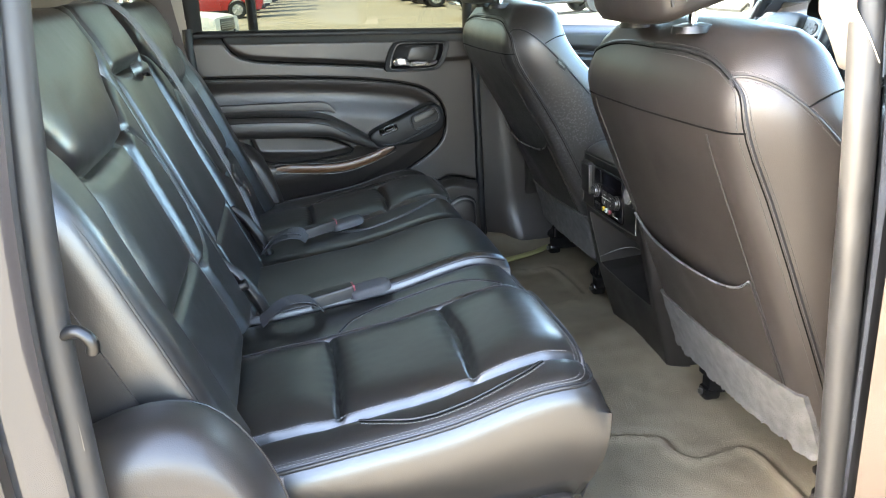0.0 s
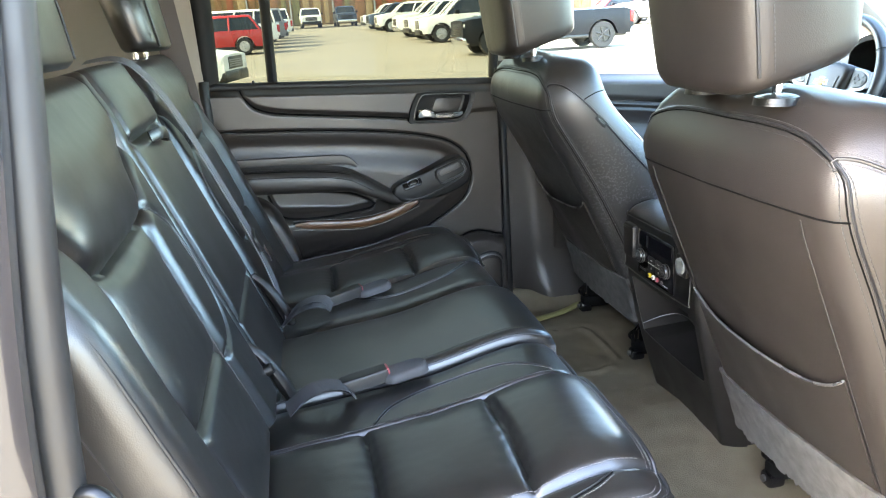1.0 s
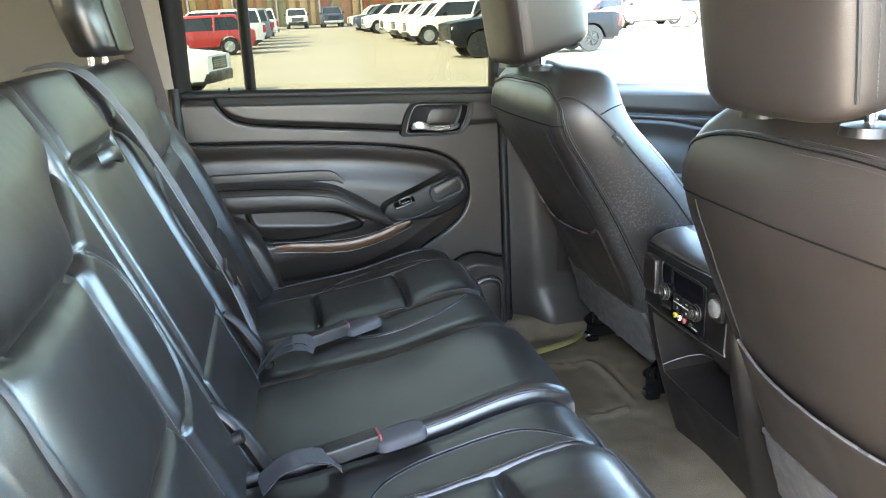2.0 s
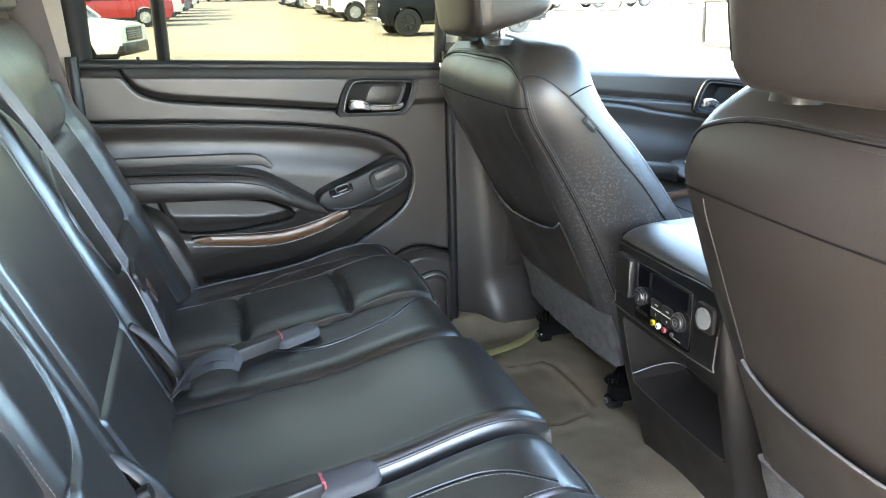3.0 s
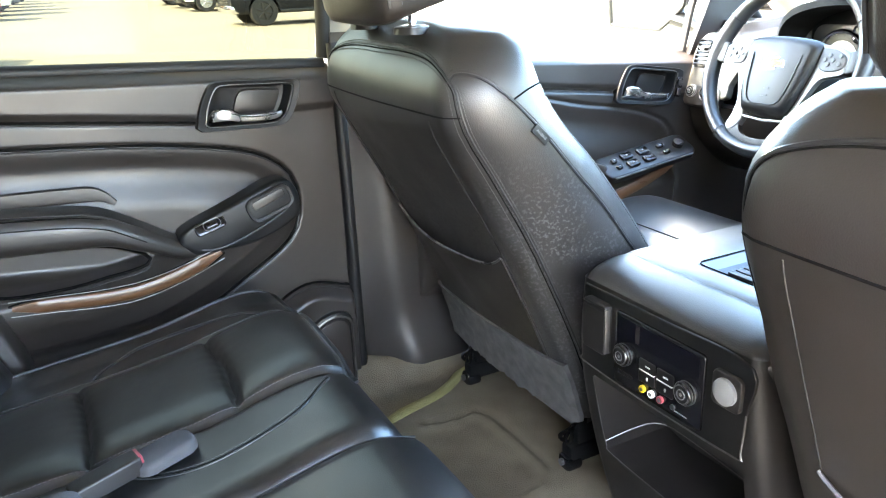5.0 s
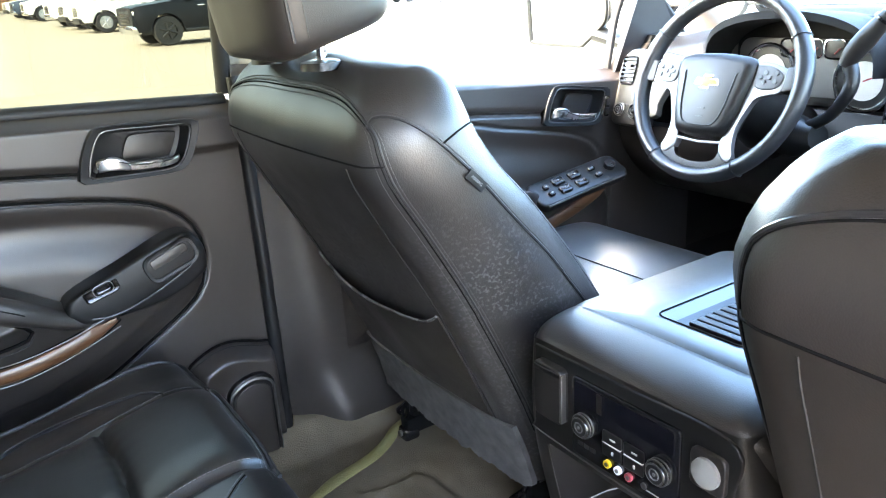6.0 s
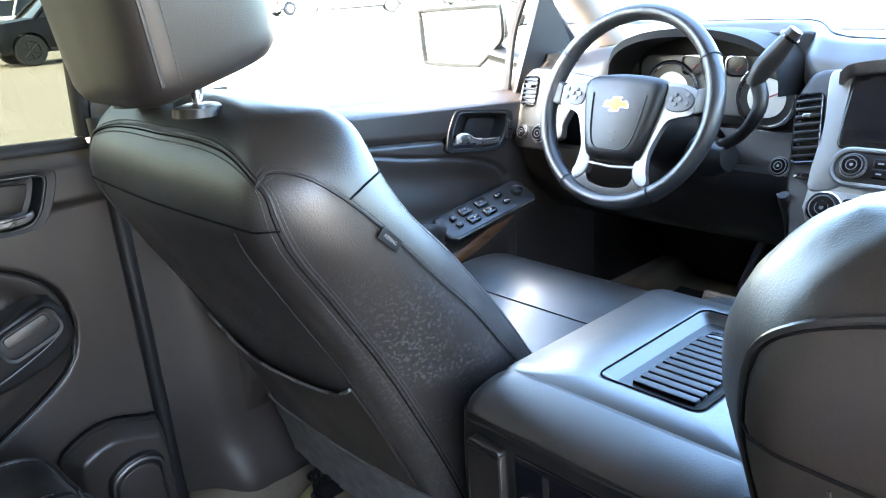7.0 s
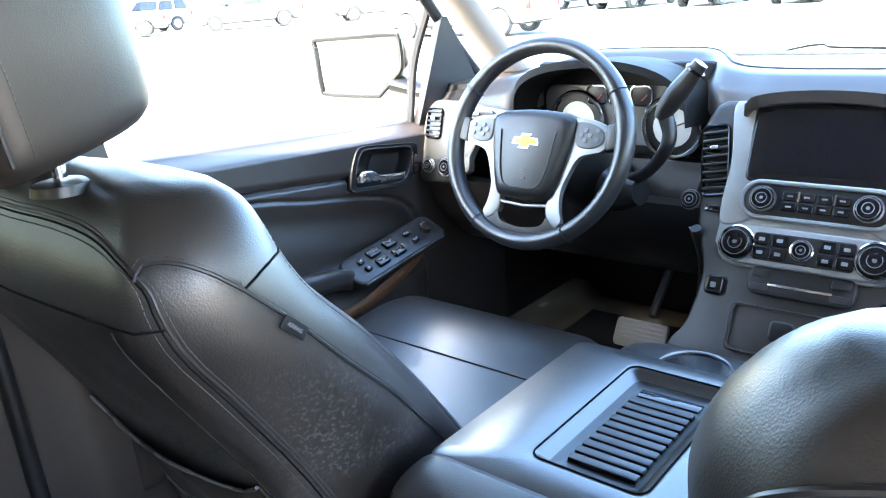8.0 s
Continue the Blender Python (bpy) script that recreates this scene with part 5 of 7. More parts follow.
    def ring(k, dy):
        return [(x, y + dy, z) for x, z in handle_outline(cx, cz, w * k, lean)]
    bm = bmesh.new()
    loft(bm, [ring(1.0, 0.008), ring(1.0, -0.004), ring(0.975, -0.008), ring(0.86, -0.006), ring(0.81, 0.0)], caps=False)
    bez = part("handle_bezel", bm, FR, parent, "gloss black handle surround", sharp=30)
    bowl = bmesh.new()
    loft(bowl, [ring(0.81, 0.0), ring(0.79, 0.006), ring(0.74, 0.026), ring(0.6, 0.030), ring(0.05, 0.030)], caps=False)
    part("recess", bowl, FR, bez, "black handle recess", sharp=30)
    # the surround has no metal rim: this wire draws its highlight
    part("bezel_rim", tube([np.array(p) for p in ring(0.83, -0.005) + ring(0.83, -0.005)[:1]], 0.0014, 8), STEEL, bez, "inner rim highlight of the surround, drawn as a steel wire")
    def at(x, z, dy):
        return (cx + x * w, y + dy, cz + z * w - lean * x * w)
    part("recess_flap", plate(spline([(-0.13, -0.05), (-0.09, 0.06), (-0.02, 0.105), (0.27, 0.095), (0.30, 0.07), (0.25, -0.06), (0.2, -0.10), (-0.10, -0.10), (-0.13, -0.05)], 40)[:-1] * w, 0.006, Matrix.Translation((cx, y + 0.026, cz)) @ Matrix.Rotation(math.atan(lean), 4, "Y") @ Matrix.Rotation(radians(90), 4, "X"), 0.002), PLASTIC, bez, "lighter flap behind the lever")
    grip = bmesh.new()
    rings = []
    for x, z, d, h, t in ((-0.375, -0.145, 0.006, 0.035, 0.010), (-0.35, -0.105, -0.003, 0.095, 0.012), (-0.29, -0.088, -0.009, 0.108, 0.013), (-0.20, -0.092, -0.011, 0.10, 0.013), (-0.13, -0.12, -0.010, 0.072, 0.011), (-0.05, -0.128, -0.009, 0.072, 0.010), (0.12, -0.128, -0.008, 0.066, 0.010), (0.235, -0.118, -0.004, 0.055, 0.009), (0.285, -0.10, 0.004, 0.035, 0.008)):
        mid = Vector(at(x, z, d))
        rings.append([mid + Vector((0, p[0], p[1])) for p in rrect(t, h * w, min(t, h * w) * 0.32, 4)])
    loft(grip, [list(r) for r in np.stack([spline(np.array([r[k] for r in rings]), 30) for k in range(len(rings[0]))], 1)])
    lever = part("door_handle", grip, HANDLE_SILVER, bez, "chrome door release lever", sharp=50)
    # black rod laid on the lever draws a shadow line; no real gap here
    part("handle_shadow_gap", tube([at(-0.2, -0.075, -0.0172), at(-0.05, -0.112, -0.0145), at(0.12, -0.113, -0.0135), at(0.22, -0.105, -0.009)], 0.0011, 6, smooth_n=16), FR, lever)
    return bez


handle_bezel(rear_door, *REAR_HANDLE)
# speaker grille in the pod
sp_m = Matrix.Translation((-0.172, 0.832, 0.70)) @ Matrix.Rotation(radians(90), 4, "X")
grille = part("speaker_grille", plate([(p[0], p[1]) for p in spline([(-0.052, -0.12), (-0.052, 0.03), (-0.035, 0.07), (0.01, 0.085), (0.045, 0.07), (0.05, 0.03), (0.05, -0.12)], 40)], 0.012, sp_m, 0.005), PLASTIC_DARK, rear_door, "dark speaker grille")
part("grille_mesh", plate([(p[0], p[1]) for p in spline([(-0.038, -0.11), (-0.038, 0.025), (-0.025, 0.055), (0.008, 0.066), (0.033, 0.055), (0.038, 0.025), (0.038, -0.11)], 40)], 0.014, sp_m, 0.002), VINYL, grille)
part("grille_rim", tube([sp_m @ Vector((x, z, 0.012)) for x, z in spline([(-0.046, -0.12), (-0.046, 0.03), (-0.03, 0.063), (0.008, 0.076), (0.04, 0.063), (0.045, 0.03), (0.045, -0.12)], 40)], 0.003, 6), STEEL, grille)

# window of the rear door: frame, divider, two panes
glass_y = lambda z: 0.945 - 0.19 * sm(1.25, 2.05, z)
part("window_frame", tube([(-0.975, 0.92, 1.36), (-0.965, glass_y(1.55) - 0.01, 1.55), (-0.95, glass_y(1.87) - 0.01, 1.87)], 0.026, 10, smooth_n=14, flat=1.2), FR, rear_door)
part("window_frame", tube([(-0.95, glass_y(1.87), 1.87), (-0.5, glass_y(1.88), 1.885), (-0.1, glass_y(1.87), 1.87)], 0.022, 10, smooth_n=14), FR, rear_door)
part("window_frame", tube([(-0.105, 0.92, 1.33), (-0.105, glass_y(1.6), 1.6), (-0.105, glass_y(1.87), 1.87)], 0.016, 10, smooth_n=14), FR, rear_door)
part("window_divider", tube([(-0.79, 0.925, 1.35), (-0.785, glass_y(1.6) - 0.005, 1.6), (-0.78, glass_y(1.87), 1.87)], 0.019, 10, smooth_n=14, flat=0.8), FR, rear_door, "black divider bar between the panes")
for xa, xb, zb, nm in ((-0.96, -0.795, 1.36, "quarter_pane"), (-0.78, -0.115, 1.34, "window_pane")):
    part(nm, sheet(lambda u, v: (u, glass_y(v), v), np.linspace(xa, xb, 5), np.linspace(zb - 0.08, 1.87, 8)), GLASS_TINT, rear_door, "yellowish tinted privacy glass")
part("lock_knob", tube([(-0.845, 0.895, 1.345), (-0.845, 0.895, 1.375)], 0.004, 8), PLASTIC_DARK, rear_door)

# ---- pillar between the doors ----
def pillar_fn(u, v):
    z = 0.53 + 0.85 * v
    x0 = -0.100 + 0.004 * v
    x1 = 0.13 + 0.17 * (1 - v) ** 1.2
    x = x0 + (x1 - x0) * u
    y = 0.895 - 0.05 * sm(0, 0.35, u) * (0.7 + 0.3 * (1 - v)) - 0.03 * sm(0.74, 0.60, z) * sm(0.05, 0.4, u)
    return (x, y, z)


pb = part("pillar_b_left", sheet(pillar_fn, np.linspace(0, 1, 26), np.linspace(0, 1, 40), close=(0, 0.06, 0)), VINYL)
tagged(pb, "dark grained lower trim of the door pillar", "car body", kind="structure")
tagged(part("pillar_b_upper_left", sheet(lambda u, v: (-0.095 + 0.14 * u, 0.905 - 0.03 * math.sin(math.pi * u) - 0.14 * sm(0.0, 1.1, v), 1.335 + 0.56 * v), np.linspace(0, 1, 14), np.linspace(0, 1, 10), close=(0, 0.05, 0)), HEADLINER), "light beige upper trim of the door pillar", "car body", kind="structure")
tagged(part("seal_left_rear", tube([(-0.978, 0.85, 0.70), (-0.982, 0.85, 1.0), (-0.985, 0.862, 1.25), (-0.985, 0.885, 1.38)], 0.015, 10, smooth_n=24), FR), "black rubber door seal", "door seal", kind="structure")
tagged(part("seal_left", tube([(-0.096, 0.862, 0.60), (-0.097, 0.860, 0.9), (-0.098, 0.864, 1.2), (-0.098, 0.88, 1.36)], 0.0135, 10, smooth_n=24), FR), "black rubber door seal", "door seal", kind="structure")
tagged(part("kick_trim_left", sheet(lambda u, v: (0.17 + 0.23 * u, 0.85 - 0.10 * v, 0.668 - 0.08 * v ** 1.6), np.linspace(0, 1, 24), np.linspace(0, 1, 10), close=(0, 0.03, -0.02)), PLASTIC), "dark plastic sill trim", "car body", kind="structure")
tagged(part("trim", tube([(-0.16, 0.625, 0.592), (-0.09, 0.648, 0.598), (0.0, 0.665, 0.604), (0.06, 0.70, 0.602), (0.10, 0.735, 0.60), (0.16, 0.76, 0.60)], [0.010, 0.016, 0.015, 0.014, 0.012, 0.008], 8, smooth_n=24, flat=0.35), material("faded yellow insulation", (0.22, 0.2, 0.08), 0.9, grain=300, bump=0.8, big=30)), "faded yellow-green underlay edge of the carpet", "carpet edge", kind="structure")


# ---- driver's door ----
def front_door_face(x, z):
    y = 0.885
    sill = 1.333 - 0.074 * x
    y += 0.05 * sm(sill - 0.03, sill + 0.003, z)
    line1 = 1.262 - 0.118 * x
    y -= groove(z - line1, 0.005, 0.009)
    y -= 0.008 * sm(line1, line1 + 0.02, z)
    d = inside(x, z, F_LOWER)
    y += 0.016 * sm(0, 0.05, d) * (1 - sm(0.05, 0.12, d)) * sm(-0.003, 0.004, d)
    y -= groove(d, 0.0045, 0.008)
    y -= 0.075 * sm(1.02, 0.93, z + 0.10 * (0.7 - x) * 0.3) * sm(0, 0.06, d)
    y += 0.03 * sm(0.86, 0.72, z) * sm(0, 0.05, d)
    y += 0.04 * sm(-0.003, 0.007, inside(x, z, FRONT_RECESS))
    return y


F_LOWER = [tuple(p) for p in spline([(0.0, 1.235), (0.39, 1.196), (0.55, 1.163), (0.70, 1.135), (0.79, 1.108), (0.845, 1.075), (0.88, 1.0), (0.88, 0.88), (0.84, 0.74), (0.5, 0.70), (0.0, 0.70)], 60)]
front_door = thing("front_door", "closed dark driver door with switch panel and walnut strip", "car door", "doors", at=(0.5, 0.95, 0.6))
part("door_panel", sheet(lambda u, v: (u, front_door_face(u, 0.60 + (0.733 - 0.074 * u) * v), 0.60 + (0.733 - 0.074 * u) * v), np.linspace(0.06, 1.22, 130), np.linspace(0, 1, 230), close=(0, 0.05, 0)), VINYL, front_door, sharp=80)
part("door_skin", sheet(lambda u, v: (u, 1.01 + 0.012 * math.sin(math.pi * (v - 0.5) / 0.85), v), np.linspace(-0.08, 1.45, 6), np.linspace(0.5, 1.18, 8), close=(0, -0.012, 0)), BODY, front_door, "black painted outer skin")
part("window_seal", tube([(0.05, 0.93, 1.318), (0.5, 0.93, 1.285), (0.96, 0.93, 1.25)], 0.010, 10, smooth_n=20), RUBBER, front_door)
handle_bezel(front_door, *FRONT_HANDLE)
lock_m = Matrix.Translation((0.862, 0.872, 1.178)) @ Matrix.Rotation(radians(8), 4, "Y") @ Matrix.Rotation(radians(90), 4, "X")
lp = part("lock_switch", plate(rrect(0.02, 0.052, 0.006), 0.006, lock_m, 0.002), GLOSS, front_door, "small lock switch")
for q in (-0.012, 0.012):
    part("lock_button", plate(rrect(0.012, 0.018, 0.003), 0.009, lock_m @ Matrix.Translation((0, q, 0)), 0.001), PLASTIC, lp)
fs_m = Matrix.Translation((0.705, 0.808, 1.022)) @ Matrix.Rotation(radians(-7), 4, "Y") @ Matrix.Rotation(radians(28), 4, "X")
fpod = part("switch_panel", plate(rrect(0.29, 0.082, 0.022), 0.02, fs_m @ Matrix.Translation((0, 0, -0.016)), 0.006), PLASTIC_DARK, front_door, "black window switch panel")
for k, (sx, sy, w, h) in enumerate(((-0.098, 0.012, 0.016, 0.014), (-0.098, -0.012, 0.016, 0.014), (-0.055, 0.016, 0.034, 0.022), (-0.055, -0.014, 0.034, 0.022), (-0.002, 0.016, 0.034, 0.022), (-0.002, -0.014, 0.034, 0.022), (0.055, 0.014, 0.022, 0.012), (0.058, -0.012, 0.02, 0.012))):
    btn = part("window_switch", plate(rrect(w, h, 0.004), 0.008, fs_m @ Matrix.Translation((sx, sy, 0.003)), 0.003), GLOSS, fpod)
    part("symbol", plate(rrect(0.006, 0.004, 0.001), 0.0085, fs_m @ Matrix.Translation((sx, sy, 0.003))), MARK, btn)
part("mirror_knob", tube([fs_m @ Vector((0.105, 0, 0.003)), fs_m @ Vector((0.105, 0, 0.016))], 0.014, 18), GLOSS, fpod, "round mirror knob")
part("panel_edge", tube([fs_m @ Vector((x, -0.04, 0.0)) for x in np.linspace(-0.13, 0.13, 8)], 0.003, 6), STEEL, fpod)
part("wood_strip", along([(0.45, 0.925), (0.58, 0.93), (0.70, 0.96), (0.80, 1.0)], 0.03, 0.006, lambda x, z: 0.802), WOODM, front_door, "polished walnut veneer strip")
fa = bmesh.new()
loft(fa, [[(x, 0.885 - w / 2 + p[0], z + p[1] - 0.25 * p[0]) for p in rrect(w, 0.046, 0.02, 6)] for x, z, w in ((0.12, 1.03, 0.09), (0.3, 1.025, 0.095), (0.45, 1.012, 0.098), (0.54, 0.998, 0.095), (0.575, 0.985, 0.085), (0.59, 0.975, 0.06))])
fa_part = part("armrest", fa, LEATHER_BACK, front_door, "black padded armrest", sharp=60)
part("seam", tube([(x, 0.885 - w + 0.006, z + 0.026) for x, z, w in ((0.12, 1.03, 0.09), (0.3, 1.025, 0.095), (0.45, 1.012, 0.098), (0.54, 0.998, 0.095))], 0.0016, 6), PIPING, fa_part)
part("map_pocket", along([(0.3, 0.72), (0.5, 0.715), (0.72, 0.73), (0.84, 0.80)], 0.05, 0.02, lambda x, z: 0.86), PLASTIC, front_door)
fp = part("window_pane", sheet(lambda u, v: (u, glass_y(v) + 0.005, v), np.linspace(0.02, 1.0, 5), np.linspace(1.25, 1.87, 8)), GLASS_CLEAR, front_door, "clear window glass")
fp.visible_shadow = False
part("window_frame", tube([(0.6, glass_y(1.86), 1.86), (0.3, glass_y(1.88), 1.885), (0.03, glass_y(1.88), 1.88)], 0.02, 10, smooth_n=14), FR, front_door)
part("window_frame", tube([(0.925, 0.93, 1.262), (0.955, glass_y(1.4), 1.40), (0.985, glass_y(1.52), 1.52)], 0.011, 8, smooth_n=10), FR, front_door, "black mirror-sail edge")
part("mirror_sail", sheet(lambda u, v: (0.93 + 0.055 * v + (0.30 - 0.28 * v) * u, 0.905 - 0.05 * v, 1.255 + 0.245 * v - 0.02 * u * (1 - v)), np.linspace(0, 1, 8), np.linspace(0, 1, 8), close=(0, 0.02, 0)), PLASTIC, front_door, "black triangular mirror sail")
part("window_frame", tube([(1.24, 0.90, 1.27), (1.0, 0.875, 1.49), (0.6, 0.80, 1.86)], 0.014, 8, smooth_n=16), FR, front_door)

# ---- wing mirror outside the driver's window ----
mirror_t = thing("wing_mirror", "black wing mirror with a large bright glass outside the driver window", "wing mirror", at=(1.05, 1.03, 1.3))
mm = Matrix.Translation((0.985, 1.145, 1.385)) @ Matrix.Rotation(radians(-72), 4, "Z") @ Matrix.Rotation(radians(90), 4, "X")
outline = [(-p[0], p[1]) for p in spline([(0.125, 0.055), (0.128, 0.07), (0.115, 0.076), (0.0, 0.078), (-0.10, 0.078), (-0.118, 0.07), (-0.12, 0.0), (-0.10, -0.028), (-0.055, -0.068), (-0.04, -0.074), (0.10, -0.066), (0.118, -0.055), (0.125, 0.055)], 70)][:-1]
housing_rings = [[mm @ Vector((x * k, y * k, z)) for x, y in outline] for k, z in ((0.99, 0.0), (1.05, -0.004), (1.07, -0.02), (1.05, -0.05), (0.95, -0.085), (0.75, -0.11), (0.4, -0.122))]
bm = bmesh.new()
loft(bm, housing_rings)
part("mirror_housing", bm, BODY, mirror_t, "black painted mirror housing")
part("mirror_rim", tube([mm @ Vector((x * 1.0, y * 1.0, 0.002)) for x, y in outline + outline[:1]], 0.0085, 8), PLASTIC_DARK, mirror_t)
part("mirror_glass", plate(outline, 0.003, mm @ Matrix.Diagonal((0.965, 0.955, 1, 1))), MIRROR, mirror_t, "mirror glass")
part("mirror_arm", tube([(1.03, 1.07, 1.34), (1.06, 1.0, 1.315), (1.08, 0.94, 1.29)], [0.04, 0.034, 0.04], 12, smooth_n=12, flat=0.6), PLASTIC_DARK, mirror_t)

# ---- centre console ----
console = thing("center_console", "black padded centre console with rear controls and a ribbed lid tray", "console", at=(0.25, 0, 0.6))
REAR = smooth_table([(0.58, 0.088), (0.70, 0.055), (0.80, 0.030), (0.92, 0.006), (1.0, 0.0), (1.06, 0.0)])
WIDE = smooth_table([(0.58, 0.172), (0.70, 0.188), (0.85, 0.192), (0.95, 0.186), (1.06, 0.176)])


def console_face(y, z):
    w = interp(WIDE, z)
    t = min(1, abs(y) / w)
    return (interp(REAR, z) + 0.004 + 0.05 * max(0, (t - 0.86) / 0.14) ** 2, y * 1.0, z)


# rear fascia with a through opening for the storage cubby
HOLE = (-0.150, 0.140, 0.745, 0.900)
zs = np.unique(np.r_[np.linspace(0.575, 0.745, 9), np.linspace(0.745, 0.900, 11), np.linspace(0.900, 1.058, 9)])
fascia = bmesh.new()
grid = {}
yline = np.unique(np.round(np.r_[np.linspace(-0.192, -0.150, 8), np.linspace(-0.150, 0.140, 18), np.linspace(0.140, 0.192, 9)], 5))


def slant(y):
    """The cubby's lower edge falls towards the middle, its left end stands taller."""
    return 0.02 * sm(0.10, 0.14, y)


for i, y in enumerate(yline):
    for j, z in enumerate(zs):
        k = interp(WIDE, z) / 0.192
        zz = z + (slant(y) * 0.5 if 0.735 < z < 0.75 else 0)
        grid[i, j] = fascia.verts.new(console_face(y * k, zz))
for i in range(len(yline) - 1):
    for j in range(len(zs) - 1):
        yc, zc = (yline[i] + yline[i + 1]) / 2, (zs[j] + zs[j + 1]) / 2
        if HOLE[0] < yc < HOLE[1] and HOLE[2] < zc < HOLE[3]:
            continue
        fascia.faces.new((grid[i, j], grid[i + 1, j], grid[i + 1, j + 1], grid[i, j + 1]))
fascia.edges.ensure_lookup_table()
loose_v = [v for v in fascia.verts if not v.link_faces]
for v in loose_v:
    fascia.verts.remove(v)
edges = [e for e in fascia.edges if len(e.link_faces) == 1 and all(HOLE[0] - 0.004 < v.co.y < HOLE[1] + 0.004 and HOLE[2] - 0.01 < v.co.z < HOLE[3] + 0.01 for v in e.verts)]
ext = bmesh.ops.extrude_edge_only(fascia, edges=edges)
inner_v = [g for g in ext["geom"] if isinstance(g, bmesh.types.BMVert)]
for v in inner_v:
    v.co.x += 0.012
    v.co.y *= 0.985
    v.co.z += 0.003 if v.co.z < 0.80 else -0.003
ext = bmesh.ops.extrude_edge_only(fascia, edges=[g for g in ext["geom"] if isinstance(g, bmesh.types.BMEdge) and all(v in inner_v for v in g.verts)])
deep = [g for g in ext["geom"] if isinstance(g, bmesh.types.BMVert)]
for v in deep:
    v.co.x += 0.10
    v.co.z += 0.012 if v.co.z < 0.80 else 0
    v.co.y *= 0.90
bmesh.ops.holes_fill(fascia, edges=[g for g in ext["geom"] if isinstance(g, bmesh.types.BMEdge) and all(v in deep for v in g.verts)], sides=200)
rear_shell = part("rear_fascia", fascia, PLASTIC, console, "black grained rear fascia with a storage cubby", sharp=50)
# thin steel tubes draw the glints on the cubby's worn plastic edges
part("cubby_edge", tube([console_face(y, z) for y, z in spline([(0.141, 0.896), (0.140, 0.80), (0.137, 0.768), (0.128, 0.753), (0.0, 0.745), (-0.13, 0.746), (-0.148, 0.752)], 50)], 0.0010, 8), STEEL, rear_shell, "worn lip of the cubby, its glint put in as a steel tube")
part("cubby_shelf", tube([(0.04, 0.139, 0.772), (0.085, 0.118, 0.794), (0.118, 0.10, 0.80), (0.13, 0.05, 0.795), (0.13, -0.13, 0.785)], 0.0009, 6, smooth_n=24), STEEL, rear_shell, "glint along the cubby's step, drawn as a steel tube")
# sides and core
for s in (1, -1):
    part("side_panel", sheet(lambda u, v: (0.05 + interp(REAR, 0.58 + 0.475 * v) + u * (0.37 - interp(REAR, 0.58 + 0.475 * v)), s * (interp(WIDE, 0.58 + 0.475 * v) - 0.004 + 0.004 * math.sin(math.pi * u)), 0.58 + 0.475 * v), np.linspace(0, 1, 14), np.linspace(0, 1, 14), close=(0, -s * 0.012, 0)), PLASTIC, console)
# padded rear cap rolling over from the fascia to the lid
def cap_fn(u, v):
    y = -0.181 + 0.362 * u
    a = v * math.pi / 2
    edge = max(0, abs(y) - 0.135) / 0.046
    x = 0.004 + 0.078 * (1 - math.cos(a)) + 0.03 * edge ** 2 * (1 - v)
    z = 1.052 + 0.030 * math.sin(a) - 0.022 * edge ** 2.2
    return (x, y, z)


part("rear_pad", sheet(cap_fn, np.linspace(0, 1, 40), np.linspace(0, 1, 16), close=(0.01, 0, -0.03)), LEATHER_BACK, console, "black padded cap", sharp=80)
part("lid_gap", box(0.066, 0.10, -0.172, 0.172, 1.03, 1.064, 0.003), GAP, console)
# lid with a sunk tray
LX, LW = 0.248, 0.334


def lid_ring(kx, ky, z, dx=0.0, r=0.014):
    return [(LX + dx + x, y, z + 0.004 * (1 - (y / 0.165) ** 2) * (1 if z > 1.06 else 0)) for x, y in rrect(LW * kx, 0.336 * ky, r, 7)]


def tray_ring(w, h, z, r=0.02):
    return [(0.256 + x, y, z) for x, y in rrect(w, h, r, 7)]


bm = bmesh.new()
loft(bm, [lid_ring(1, 1, 1.045), lid_ring(1, 1, 1.066), lid_ring(0.995, 0.992, 1.0735), lid_ring(0.975, 0.975, 1.0765, r=0.02), tray_ring(0.252, 0.146, 1.0795, 0.016), tray_ring(0.240, 0.132, 1.0795, 0.014), tray_ring(0.232, 0.124, 1.0755, 0.012), tray_ring(0.205, 0.094, 1.062, 0.010), tray_ring(0.192, 0.084, 1.060, 0.010)])
lid = part("lid", bm, LEATHER, console, "black padded armrest lid", sharp=50)
liner = bmesh.new()
loft(liner, [tray_ring(w, h, z, r) for w, h, z, r in ((0.214, 0.104, 1.0680, 0.011), (0.208, 0.097, 1.0650, 0.010), (0.19, 0.083, 1.0625, 0.010), (0.1, 0.03, 1.0623, 0.006), (0.004, 0.004, 1.0623, 0.001))], caps=False)
part("tray_liner", liner, PLASTIC_DARK, lid, "black plastic tray", sharp=40)
part("tray_seam", tube([Vector(p) for p in tray_ring(0.241, 0.133, 1.0797, 0.014) + tray_ring(0.241, 0.133, 1.0797, 0.014)[:1]], 0.0013, 6), GAP, lid)
for k in range(10):
    x = 0.176 + k * 0.0158
    part("rib", box(x - 0.0062, x + 0.0062, -0.0405, 0.0405, 1.057, 1.0675, 0.0018), PLASTIC, lid)
part("tray_end", box(0.333, 0.352, -0.040, 0.040, 1.057, 1.0645, 0.002), GLOSS, lid, "shiny end of the tray")
# rear control panel


def facing(y, z, out=0.0):
    """Pose on the fascia: x to the viewer's right (-y), y up, z out to the rear."""
